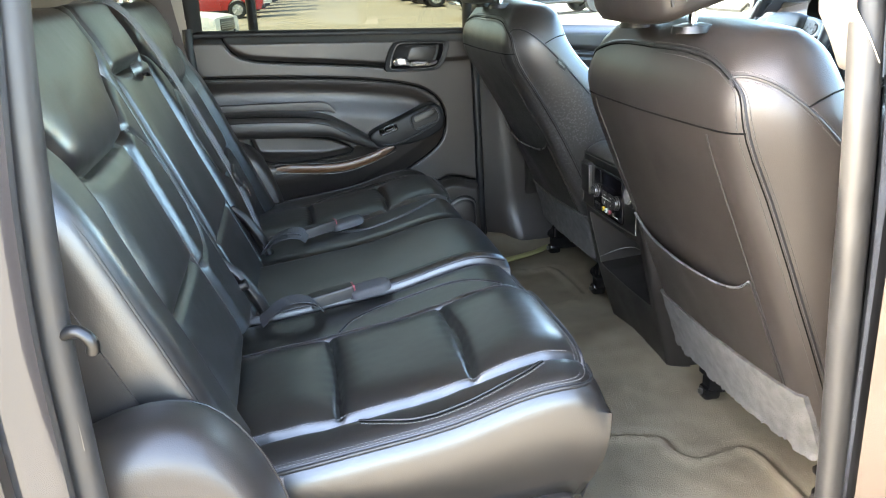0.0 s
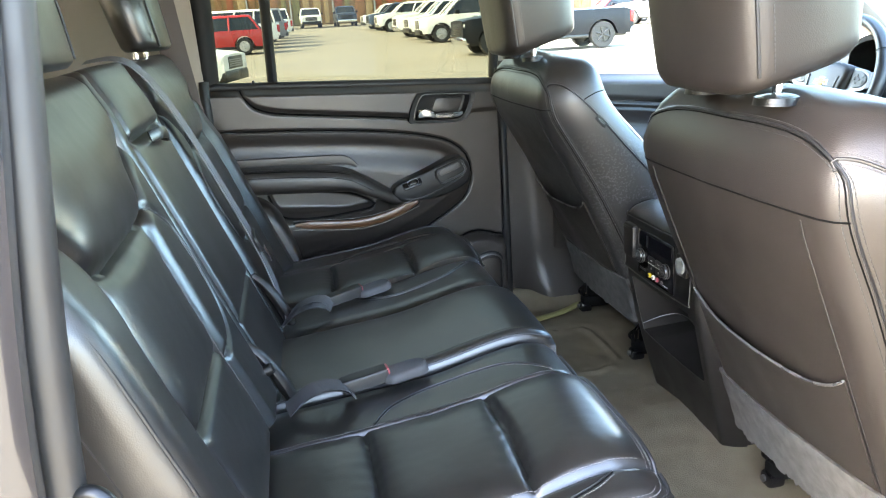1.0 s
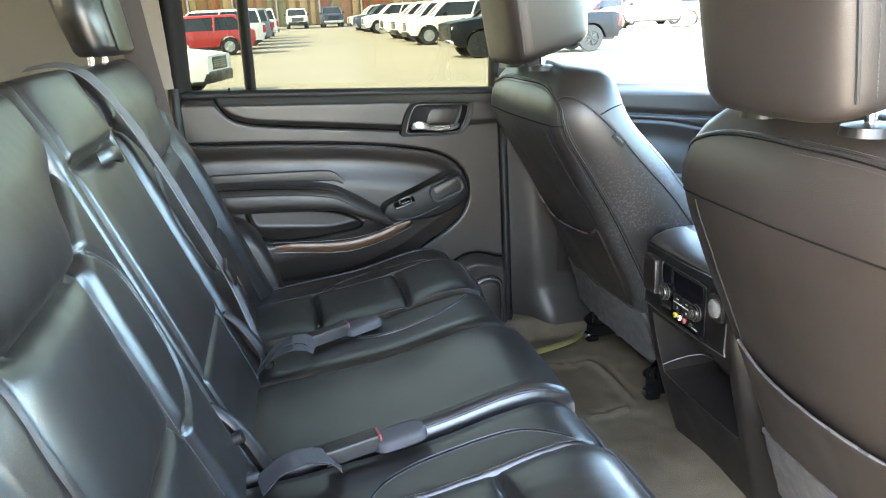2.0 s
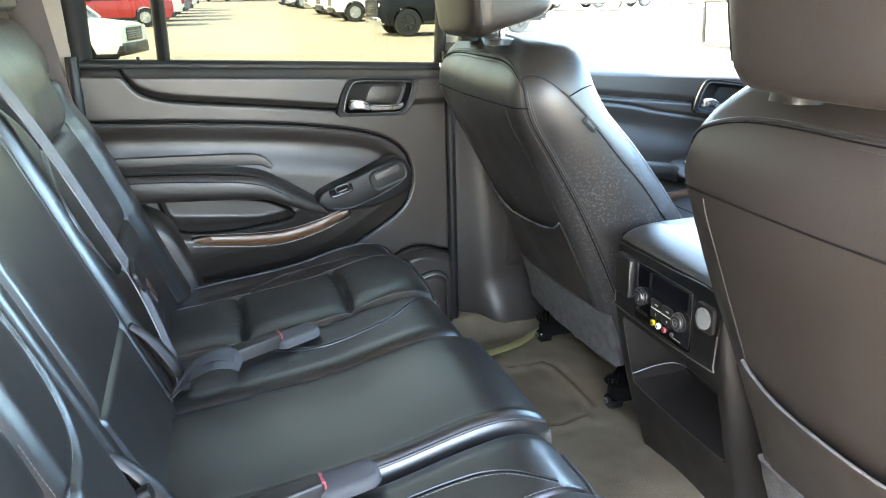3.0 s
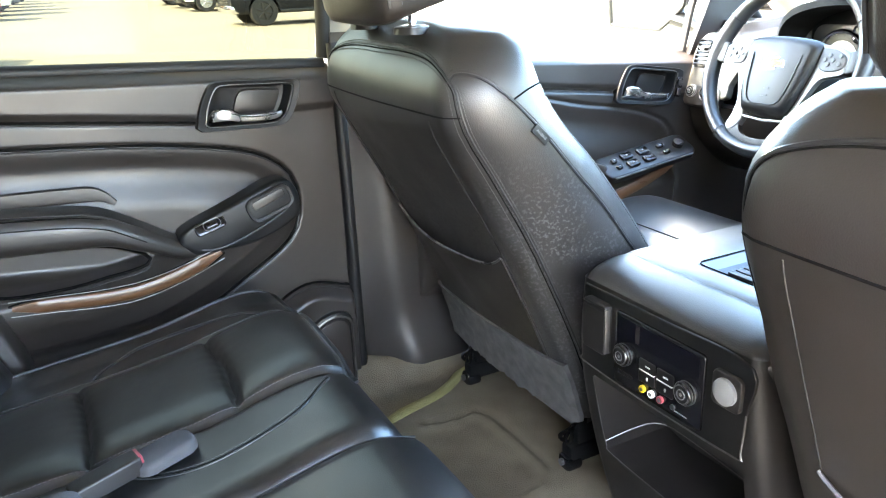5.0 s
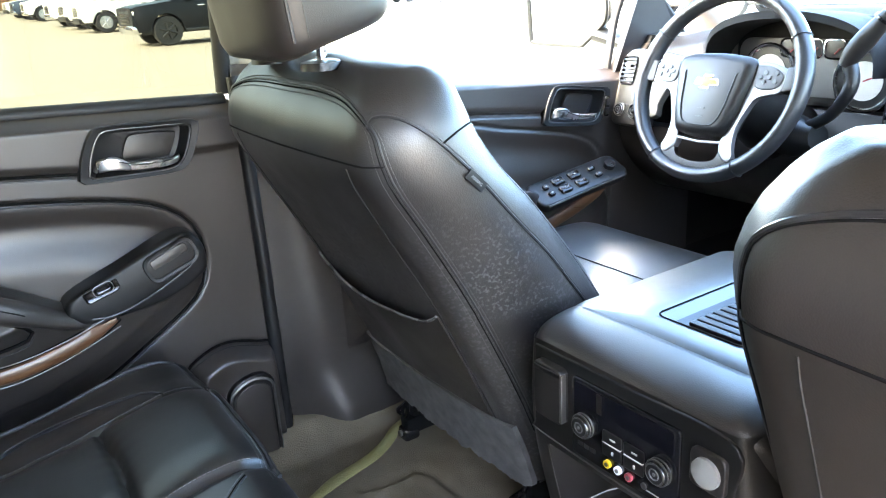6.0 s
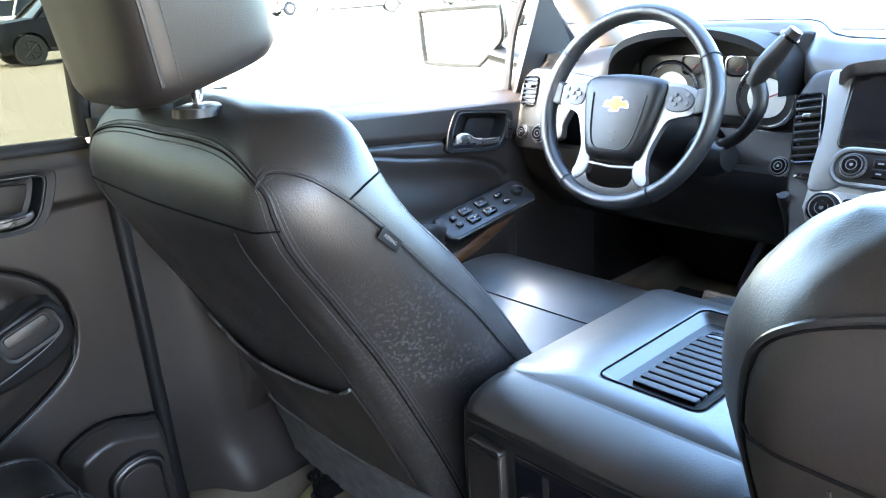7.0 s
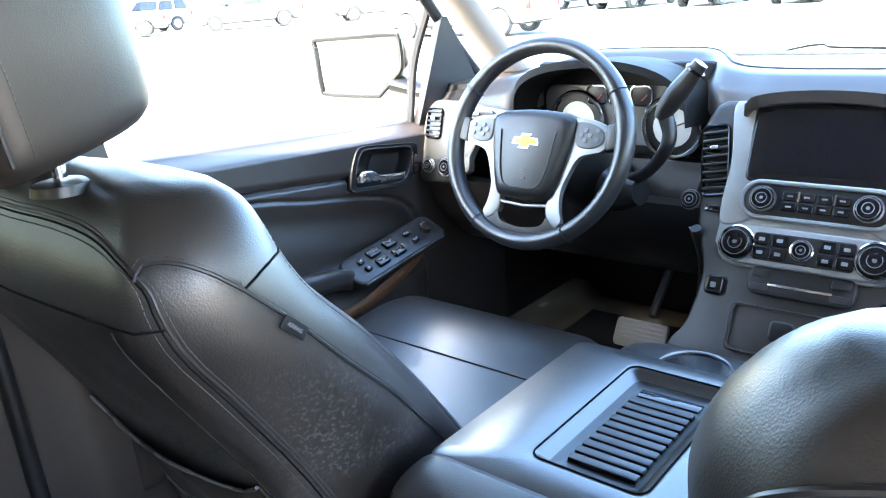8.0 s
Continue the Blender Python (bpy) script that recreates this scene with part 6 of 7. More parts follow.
    return Matrix(((0, 0, -1, console_face(y, z)[0] - out), (-1, 0, 0, y), (0, 1, 0, z), (0, 0, 0, 1)))


pm = facing(-0.002, 0.987, 0.0)
panel = part("control_panel", plate(spline([(-0.150, 0.064), (0.0, 0.066), (0.150, 0.064), (0.153, 0.0), (0.148, -0.058), (0.143, -0.0625), (0.0, -0.067), (-0.146, -0.063), (-0.153, -0.055), (-0.153, 0.0), (-0.150, 0.064)], 70)[:-1], 0.004, pm, 0.0015), PLASTIC_DARK, console, "smooth black control panel")
part("panel_line", tube([facing(-0.002, 0.987, 0.004) @ Vector((x, y, 0)) for x, y in spline([(-0.152, 0.0), (-0.153, -0.052), (-0.145, -0.063), (0.0, -0.067), (0.143, -0.063), (0.15, -0.055), (0.153, 0.0)], 50)], 0.0012, 6), STEEL, panel)
cm = facing(-0.008, 0.983, 0.004)
unit = part("climate_unit", plate(rrect(0.166, 0.108, 0.006), 0.004, cm, 0.0015), GLOSS, panel, "gloss black climate and media unit")
part("display_slot", plate(rrect(0.152, 0.03, 0.003), 0.0055, cm @ Matrix.Translation((0, 0.034, 0))), SCREEN, unit, "dark display window")
part("display_bar", plate(rrect(0.008, 0.026, 0.001), 0.0062, cm @ Matrix.Translation((-0.035, 0.034, 0))), PLASTIC, unit)


def knob_at(m, r, depth, parent, label, face=GLOSS, ring=SILVER):
    """Turned knob: dark skirt, bright ribbed ring, sunk face with a ring-shaped print."""
    k = part("knob", tube([m @ Vector((0, 0, 0)), m @ Vector((0, 0, depth * 0.8)), m @ Vector((0, 0, depth))], [r, r * 0.96, r * 0.86], 24), GLOSS, parent, label)
    for a in range(2):
        part("knob_ring", tube([m @ Vector((r * 0.985 * math.cos(b), r * 0.985 * math.sin(b), depth * (0.3 + 0.4 * a))) for b in np.linspace(0, 2 * math.pi, 29)], 0.0012, 6), ring, k, "bright ribbed ring")
    part("knob_ring", tube([m @ Vector((r * 0.80 * math.cos(b), r * 0.80 * math.sin(b), depth)) for b in np.linspace(0, 2 * math.pi, 29)], 0.0010, 6), STEEL, k, "bright ribbed ring")
    part("knob_face", tube([m @ Vector((0, 0, depth)), m @ Vector((0, 0, depth + 0.0012))], r * 0.74, 20), face, k)
    part("knob_mark", tube([m @ Vector((r * 0.42 * math.cos(b), r * 0.42 * math.sin(b), depth + 0.0013)) for b in np.linspace(0, 2 * math.pi, 21)], 0.0008, 6), POD_GREY, k)
    part("knob_mark", tube([m @ Vector((0, 0, depth + 0.001)), m @ Vector((0, 0, depth + 0.0018))], r * 0.14, 12), POD_GREY, k)
    return k


knob_at(facing(0.050, 0.979, 0.008), 0.0155, 0.012, unit, "steel ringed knob", face=FR, ring=STEEL)
knob_at(facing(-0.068, 0.977, 0.008), 0.0155, 0.012, unit, "steel ringed knob", face=FR, ring=STEEL)
for bx, bz in ((-0.014, -0.004), (0.020, -0.004), (-0.014, -0.022), (0.020, -0.022)):
    b = part("climate_button", plate(rrect(0.031, 0.016, 0.003), 0.0062, cm @ Matrix.Translation((bx, bz, 0)), 0.001), PLASTIC_DARK, unit)
    part("button_mark", plate(rrect(0.009, 0.0022, 0.0008) if bz > -0.01 else rrect(0.0032, 0.005, 0.0014), 0.0068, cm @ Matrix.Translation((bx + 0.002, bz, 0))), GAUGE, b)
for lx in (-0.014, 0.020):
    part("mark_line", plate(rrect(0.029, 0.0012, 0.0004), 0.0068, cm @ Matrix.Translation((lx, -0.0125, 0))), GAUGE, unit)
for k, mat in enumerate((YELLOW, WHITE_MARK, RED)):
    jm = cm @ Matrix.Translation((-0.02 + 0.017 * k, -0.040, 0.003))
    jack = part("video_jack", tube([jm @ Vector((0, 0, 0)), jm @ Vector((0, 0, 0.005))], 0.0052, 16), mat, unit, ("yellow", "white", "red")[k] + " jack socket")
    part("jack_hole", tube([jm @ Vector((0, 0, 0.0045)), jm @ Vector((0, 0, 0.006))], 0.0027, 10), STEEL, jack)
for k in range(3):
    part("small_print", plate(rrect(0.009, 0.006, 0.001), 0.0045, cm @ Matrix.Translation((-0.068 + 0.011 * k, -0.036, 0))), PLASTIC, unit)
part("small_print", plate(rrect(0.022, 0.0012, 0.0005), 0.0046, cm @ Matrix.Translation((0.05, -0.044, 0))), GAUGE, unit)
part("headphone_jack", tube([cm @ Vector((0.036, -0.04, 0.003)), cm @ Vector((0.036, -0.04, 0.006))], 0.004, 12), STEEL, unit)
# flap cover on one side, round power outlet on the other
fm_ = facing(0.112, 0.999, 0.004)
flap = part("outlet_flap", plate(rrect(0.052, 0.078, 0.008), 0.012, fm_, 0.003), PLASTIC, panel, "black outlet flap standing proud")
part("flap_hinge", box(-0.024, 0.024, 0.028, 0.034, 0.0115, 0.0135, 0.0008, m=fm_), PLASTIC_DARK, flap)
part("flap_edge", box(0.023, 0.0275, -0.034, 0.034, 0.004, 0.0128, 0.001, m=fm_), STEEL, flap)
om = facing(-0.128, 1.008, 0.004)
sock = part("power_outlet", plate(rrect(0.044, 0.046, 0.008), 0.006, om, 0.002), PLASTIC, panel, "round grey power outlet cover")
part("outlet_cover", tube([om @ Vector((0, 0, 0.004)), om @ Vector((0, 0, 0.010)), om @ Vector((0, 0, 0.0115))], [0.0175, 0.017, 0.014], 24), MARK, sock, "pale grey round cover")
# front half with cup holders, sloping up to the dashboard
part("front_tray", sheet(lambda u, v: (0.41 + 0.44 * u, -0.165 + 0.33 * v, 1.03 - 0.115 * sm(0.3, 0.62, u) - 0.02 * abs(2 * v - 1) ** 6), np.linspace(0, 1, 24), np.linspace(0, 1, 20), close=(0, 0, -0.05)), PLASTIC, console, "black cup holder tray")
for k, (cx_, cy_) in enumerate(((0.484, 0.028), (0.484, -0.078))):
    rim = [(cx_ + 0.05 * math.cos(a), cy_ + 0.05 * math.sin(a), 1.036) for a in np.linspace(0, 2 * math.pi, 33)]
    part("cup_rim", tube(rim, 0.0028, 8), STEEL, console, "bright cup holder rim")
    # no hollow: a flat black disc gives the well's shade
    part("cup_well", tube([(cx_, cy_, 1.0325), (cx_, cy_, 1.0345)], 0.047, 28), GLOSS, console, "black disc standing in for the shaded cup holder well")
for s in (1, -1):
    part("tray_trim", tube([(0.405, s * 0.172, 1.02), (0.5, s * 0.174, 0.985), (0.6, s * 0.175, 0.93), (0.71, s * 0.175, 0.908), (0.80, s * 0.175, 0.915), (0.866, s * 0.175, 0.943), (0.886, s * 0.175, 1.0), (0.88, s * 0.175, 1.05), (0.847, s * 0.178, 1.115)], 0.010, 10, smooth_n=40), PLASTIC, console)
    part("trim_line", tube([(0.405, s * 0.183, 1.02), (0.5, s * 0.185, 0.985), (0.6, s * 0.186, 0.93), (0.71, s * 0.186, 0.908), (0.80, s * 0.186, 0.915), (0.866, s * 0.186, 0.943), (0.886, s * 0.186, 1.0), (0.88, s * 0.186, 1.05), (0.847, s * 0.189, 1.115)], 0.002, 8, smooth_n=40), STEEL, console)
    part("front_side", sheet(lambda u, v: (0.42 + 0.45 * u, s * 0.18, 0.58 + (0.43 - 0.10 * sm(0.1, 0.5, u)) * v), np.linspace(0, 1, 10), np.linspace(0, 1, 6), close=(0, -s * 0.012, 0)), PLASTIC, console)

# ---- dashboard ----
dash = thing("dashboard", "black dashboard with satin silver trim and a large dark screen", "dashboard", at=(1.1, 0, 0.9))
SU = Vector((0.45, 0, 0.893)).normalized()
SN = Vector((-SU.z, 0, SU.x))
SO = Vector((0.84, 0, 1.10))


def stack(y, u, out=0.0):
    """Pose on the centre stack: x to the viewer's right (-y), y up the face, z out of it."""
    p = SO + SU * u + SN * out + Vector((0, y, 0))
    return Matrix(((0, SU.x, SN.x, p.x), (-1, SU.y, SN.y, p.y), (0, SU.z, SN.z, p.z), (0, 0, 0, 1)))


# upper pad, rolling from the windshield down to a lip
def dash_top(u, v):
    y = -0.93 + 1.86 * v
    hood = 0.030 * math.exp(-((y - 0.43) / 0.21) ** 6)
    mid = 0.0 * y
    x = 0.985 + 0.52 * u + 0.125 * math.exp(-((y - 0.44) / 0.205) ** 10) * (1 - u) - 0.03 * math.exp(-(y / 0.14) ** 6) * (1 - u)
    z = 1.352 + (0.004 * u) + (0.018 + hood) * math.sin(math.pi * min(1, u * 1.5 + 0.25)) - 0.03 * sm(0.1, 0, u) - 0.045 * sm(0.55, 0.93, abs(y)) * (1 - u * 0.7)
    return (x, y, z)


VS = np.linspace(0, 1, 80)
top_pad = part("upper_pad", sheet(dash_top, np.linspace(0, 1, 26), VS, close=(0, 0, -0.05)), VINYL, dash, "black grained upper pad", sharp=80)
part("pad_seam", tube([np.array(dash_top(0.2, v)) + (0, 0, 0.001) for v in np.linspace(0.2, 0.8, 40)], 0.0022, 6), PIPING, top_pad)
part("demister", box(1.44, 1.47, -0.4, 0.4, 1.345, 1.362, 0.004), PLASTIC_DARK, dash)
part("main_face", sheet(lambda u, v: (1.03 - 0.05 * math.sin(math.pi * v), -0.93 + 1.86 * u, 0.98 + (0.36 - 0.15 * sm(0.215, 0.208, abs(-0.49 + 1.86 * u - 0.88))) * v), np.linspace(0, 1, 187), np.linspace(0, 1, 10), close=(0.1, 0, 0)), PLASTIC_DARK, dash, "black lower dashboard")
# knee panel under the wheel
part("knee_panel", sheet(lambda u, v: (0.92 + 0.16 * (1 - v) ** 2, 0.20 + 0.68 * u, 0.93 + 0.2 * v), np.linspace(0, 1, 16), np.linspace(0, 1, 10), close=(0.05, 0, 0)), PLASTIC_DARK, dash, "black knee panel")
# binnacle hood and gauges
def hood(u, v):
    a = math.pi * u
    y = 0.44 + 0.195 * math.cos(a) * (1 + 0.04 * v)
    z = 1.275 + 0.115 * max(0.0, math.sin(a)) ** 0.6 - 0.012 * v
    return (0.945 + 0.17 * v - 0.025 * math.sin(a), y, z)


part("gauge_hood", sheet(hood, np.linspace(0, 1, 40), np.linspace(0, 1, 10), close=(0, 0, 0.016)), DASH_MATT, dash, "black hood over the gauges", sharp=70)
part("gauge_back", box(1.06, 1.09, 0.235, 0.645, 1.19, 1.385, 0.01), DASH_MATT, dash)
gface = part("gauge_face", plate(rrect(0.36, 0.125, 0.03), 0.006, Matrix(((0, 0, -1, 1.058), (-1, 0, 0, 0.44), (0, 1, 0, 1.275), (0, 0, 0, 1))), 0.002), POD_GREY, dash, "grey gauge cluster")


def dial(y, z, r, needle):
    m = Matrix(((0, 0, -1, 1.051), (-1, 0, 0, y), (0, 1, 0, z), (0, 0, 0, 1)))
    d = part("gauge", tube([m @ Vector((0, 0, 0)), m @ Vector((0, 0, 0.004))], r, 30), PLASTIC_DARK, gface, "round gauge with a bright rim")
    part("gauge_rim", tube([m @ Vector((r * math.cos(a), r * math.sin(a), 0.005)) for a in np.linspace(0, 2 * math.pi, 33)], r * 0.07 + 0.0012, 8), CHROME, d)
    part("dial_plate", tube([m @ Vector((0, 0, 0.004)), m @ Vector((0, 0, 0.0055))], r * 0.66, 24), GAUGE, d)
    part("needle", tube([m @ Vector((0, 0, 0.0065)), m @ Vector((r * 0.7 * math.cos(needle), r * 0.7 * math.sin(needle), 0.0065))], 0.0018, 6), RED, d, "red needle")


dial(0.535, 1.262, 0.062, 3.9)
dial(0.315, 1.255, 0.062, 0.4)
for k, y in enumerate((0.485, 0.433, 0.382)):
    m = Matrix(((0, 0, -1, 1.050), (-1, 0, 0, y), (0, 1, 0, 1.318), (0, 0, 0, 1)))
    g = part("small_gauge", plate(rrect(0.047, 0.04, 0.012), 0.004, m, 0.001), PLASTIC_DARK, gface)
    part("gauge_rim", tube([m @ Vector((x, z, 0.005)) for x, z in rrect(0.047, 0.04, 0.012) + rrect(0.047, 0.04, 0.012)[:1]], 0.0022, 6), CHROME, g)
    part("needle", tube([m @ Vector((0, -0.01, 0.0055)), m @ Vector((0.012, 0.002, 0.0055))], 0.0016, 6), RED, g)
# driver's side vent and light controls in silver trim
sv = Matrix.Translation((0.945, 0.765, 1.255)) @ Matrix(((0, 0.30, -0.95, 0), (-1, 0, 0, 0), (0, 0.95, 0.30, 0), (0, 0, 0, 1)))
trim_l = part("side_trim", plate(spline([(-0.115, -0.11), (-0.12, 0.0), (-0.105, 0.045), (-0.06, 0.058), (0.10, 0.042), (0.125, 0.03), (0.115, 0.005), (0.06, -0.02), (0.03, -0.07), (0.02, -0.11), (-0.115, -0.11)], 60)[:-1], 0.02, sv, 0.006), TRIM_BEIGE, dash, "pale beige-silver vent surround")


def vent(m, w, h, n, parent, vertical=True):
    v = part("vent_frame", cup(rrect(w, h, 0.01), rrect(w * 0.9, h * 0.93, 0.008), 0.02, m), GLOSS, parent, "black air vent")
    for k in range(n):
        z = -h * 0.44 + h * 0.88 * (k + 0.5) / n
        part("vent_slat", box(-w * 0.44, w * 0.44, z - 0.0022, z + 0.0022, 0.0, 0.0068, 0.001, m=m), PLASTIC, v)
    part("vent_tab", box(-w * 0.14, w * 0.14, h * 0.16 - 0.003, h * 0.16 + 0.003, 0.005, 0.013, 0.001, m=m), CHROME, v, "bright vent tab")
    return v


vent(sv @ Matrix.Translation((-0.085, 0.0, 0.02)), 0.045, 0.075, 6, trim_l)
vent(sv @ Matrix.Translation((0.03, 0.022, 0.018)), 0.12, 0.026, 3, trim_l)
low = part("light_panel", plate(rrect(0.125, 0.055, 0.02), 0.02, sv @ Matrix.Translation((-0.05, -0.11, 0.002)), 0.005), PLASTIC_DARK, dash, "black light switch panel")
knob_at(sv @ Matrix.Translation((-0.03, -0.10, 0.02)), 0.021, 0.016, low, "chrome ringed light knob")
knob_at(sv @ Matrix.Translation((-0.085, -0.10, 0.02)), 0.016, 0.012, low, "chrome ringed dimmer knob")
# centre stack
bezel = part("stack_body", plate(spline([(-0.215, 0.21), (-0.2, 0.245), (-0.16, 0.262), (0.16, 0.262), (0.2, 0.245), (0.215, 0.21), (0.195, 0.05), (0.165, -0.06), (0.175, -0.15), (0.18, -0.22), (-0.18, -0.22), (-0.175, -0.15), (-0.165, -0.06), (-0.195, 0.05), (-0.215, 0.21)], 80)[:-1], 0.06, stack(-0.008, 0, -0.07), 0.01), PLASTIC, dash, "black centre stack")
for s in (-1, 1):
    part("silver_pillar", plate([(s * x, y) for x, y in spline([(0.121, 0.250), (0.160, 0.248), (0.148, 0.15), (0.150, 0.06), (0.14, 0.03), (0.09, 0.05), (0.098, 0.105), (0.116, 0.15), (0.121, 0.250)], 60)[:-1]], 0.012, stack(-0.008, 0, -0.008), 0.004), SILVER, bezel, "satin silver stack trim")
    vent(stack(-0.008 - s * 0.178, 0.145, -0.006) @ Matrix.Rotation(radians(s * -10), 4, "Z"), 0.05, 0.135, 8, bezel)
    part("vent_wheel", box(-0.018, 0.018, 0.050, 0.062, 0, 0.006, 0.002, m=stack(-0.008 - s * 0.160, 0.0, -0.004)), GLOSS, bezel)
screen = part("screen_bezel", plate(rrect(0.235, 0.142, 0.012), 0.012, stack(-0.008, 0.182, -0.004), 0.004), GLOSS, bezel, "gloss black screen surround")
part("screen", plate(rrect(0.186, 0.116, 0.004), 0.0035, stack(-0.012, 0.183, 0.0062)), SCREEN, screen, "large dark screen switched off")
# hooded lip above the screen
part("screen_hood", sheet(lambda u, v: tuple(stack(0.135 - 0.27 * u - 0.008, 0.262 + 0.028 * math.sin(math.pi * min(1, u * 1.0)) ** 0.35 - 0.022 + 0.02 * v, 0.03 - 0.14 * v).translation), np.linspace(0, 1, 30), np.linspace(0, 1, 8), close=(0, 0, -0.02)), VINYL, dash, "padded hood above the screen", sharp=70)
part("silver_surround", plate(spline([(-0.15, 0.0), (-0.145, 0.06), (-0.12, 0.118), (0.0, 0.12), (0.12, 0.118), (0.145, 0.06), (0.15, 0.0), (0.12, -0.036), (0.0, -0.038), (-0.12, -0.036), (-0.15, 0.0)], 70)[:-1], 0.010, stack(-0.010, 0.0, -0.0095), 0.003), SILVER, bezel, "satin silver surround of the controls")
radio = part("radio_panel", plate(rrect(0.232, 0.056, 0.027, 10), 0.010, stack(-0.014, 0.08, 0.0), 0.003), PLASTIC_DARK, bezel, "dark radio controls with silver surround")
part("radio_rim", tube([stack(-0.014, 0.08, 0.010) @ Vector((x, y, 0)) for x, y in rrect(0.238, 0.062, 0.03, 10) + rrect(0.238, 0.062, 0.03, 10)[:1]], 0.0045, 8), SILVER, radio)
knob_at(stack(0.068, 0.08, 0.010), 0.021, 0.016, radio, "dark volume knob", ring=STEEL)
knob_at(stack(-0.095, 0.08, 0.010), 0.021, 0.016, radio, "dark tuning knob", ring=STEEL)
for k in range(4):
    for j in range(2):
        b = part("radio_button", plate(rrect(0.024, 0.015, 0.003), 0.006, stack(0.026 - 0.027 * k, 0.089 - 0.018 * j, 0.0085), 0.001), GLOSS, radio)
        part("button_mark", plate(rrect(0.009, 0.003, 0.0008), 0.0066, stack(0.026 - 0.027 * k, 0.089 - 0.018 * j, 0.0085)), MARK, b)
for x in (0.026 + 0.0, -0.03):
    part("bright_bar", plate(rrect(0.003, 0.018, 0.001), 0.0075, stack(x - 0.014, 0.089, 0.0085)), CHROME, radio)
hv = part("climate_panel", plate(rrect(0.285, 0.068, 0.034, 12), 0.012, stack(-0.010, 0.0, -0.002), 0.004), SILVER, bezel, "satin silver climate surround")
for y in (0.098, -0.118):
    knob_at(stack(y, 0.0, 0.008), 0.027, 0.015, hv, "large dark climate dial", ring=GLOSS)
    part("dial_rim", tube([stack(y, 0.0, 0.012) @ Vector((0.0285 * math.cos(a), 0.0285 * math.sin(a), 0)) for a in np.linspace(0, 2 * math.pi, 33)], 0.003, 8), CHROME, hv)
    part("dial_display", plate(rrect(0.018, 0.009, 0.001), 0.004, stack(y, 0.007, 0.0215)), SCREEN, hv)
cl = part("climate_buttons", plate(rrect(0.158, 0.048, 0.006), 0.008, stack(-0.010, 0.0, 0.006), 0.002), PLASTIC_DARK, hv)
knob_at(stack(-0.010, 0.0, 0.013), 0.0175, 0.012, cl, "fan knob", ring=CHROME)
for k, x in enumerate((-0.066, -0.037, 0.037, 0.066)):
    for j in (-1, 1):
        b = part("climate_button", plate(rrect(0.026, 0.02, 0.003), 0.004, stack(-0.010 - x, 0.0115 * j, 0.0125), 0.001), GLOSS, cl)
        part("button_mark", plate(rrect(0.010, 0.006, 0.001), 0.0046, stack(-0.010 - x, 0.0115 * j, 0.0125)), MARK, b)
cd = part("disc_slot", plate(rrect(0.168, 0.048, 0.014), 0.008, stack(-0.014, -0.057, -0.006), 0.003), PLASTIC_DARK, bezel, "dark disc slot and switch row")
part("slot_line", box(-0.05, 0.05, -0.008, -0.003, 0.006, 0.0105, 0.001, m=stack(-0.014, -0.057, -0.006)), CHROME, cd, "bright disc slot")
for k, (x, y) in enumerate(((-0.064, 0.012), (0.062, 0.012), (-0.064, -0.012), (0.062, -0.012))):
    part("slot_button", plate(rrect(0.03, 0.013, 0.003), 0.0105, stack(-0.014 - x, -0.057 + y, -0.006), 0.001), PLASTIC, cd)
cub = part("cubby", cup(rrect(0.20, 0.085, 0.012), rrect(0.188, 0.074, 0.01), 0.03, stack(-0.010, -0.142, -0.004)), VINYL, bezel, "dark storage cubby with outlets")
for y in (0.0, -0.06):
    part("outlet_cover", plate(rrect(0.04, 0.036, 0.009), 0.010, stack(y, -0.138, -0.002), 0.004), PLASTIC_DARK, cub, "black outlet cover")
for y in (0.128, -0.146):
    sb = part("seat_heat_button", plate(rrect(0.032, 0.034, 0.008), 0.010, stack(y, -0.078, -0.012), 0.003), GLOSS, bezel, "seat heater button")
    part("button_mark", plate(rrect(0.010, 0.010, 0.002), 0.0108, stack(y, -0.078, -0.012)), MARK, sb)
knob_at(stack(0.202, 0.069, -0.012), 0.018, 0.012, bezel, "round start button", ring=STEEL)

# ---- steering wheel ----
wheel = thing("steering_wheel", "black leather steering wheel with silver spokes", "steering wheel", at=(0.8, 0.445, 1.25))
WU = Vector((math.sin(radians(21)), 0, math.cos(radians(21))))
WN = Vector((-WU.z, 0, WU.x))
WC = Vector((0.735, 0.447, 1.268)) + WU * 0.008
wm = Matrix(((0, WU.x, WN.x, WC.x), (-1, WU.y, WN.y, WC.y), (0, WU.z, WN.z, WC.z), (0, 0, 0, 1)))
rings = []
for a in np.linspace(0, 2 * math.pi, 73)[:-1]:
    fat = 1 + 0.16 * math.exp(-((math.sin(a) - 0.25) / 0.35) ** 2) * abs(math.cos(a))
    rings.append([wm @ Vector(((0.184 + 0.0155 * fat * math.cos(b)) * math.cos(a), (0.184 + 0.0155 * fat * math.cos(b)) * math.sin(a), 0.019 * math.sin(b))) for b in np.linspace(0, 2 * math.pi, 15)[:-1]])
bm = bmesh.new()
loft(bm, rings + rings[:1], caps=False)
bmesh.ops.remove_doubles(bm, verts=bm.verts, dist=1e-5)
rim = part("wheel_rim", bm, WHEEL_LEATHER, wheel, "black leather rim")
for a in (radians(32), radians(148), radians(238), radians(302)):
    part("rim_seam", tube([wm @ Vector(((0.184 + 0.0178 * math.cos(b)) * math.cos(a), (0.184 + 0.0178 * math.cos(b)) * math.sin(a), 0.0212 * math.sin(b))) for b in np.linspace(0, 2 * math.pi, 17)], 0.0012, 6), PIPING, rim)
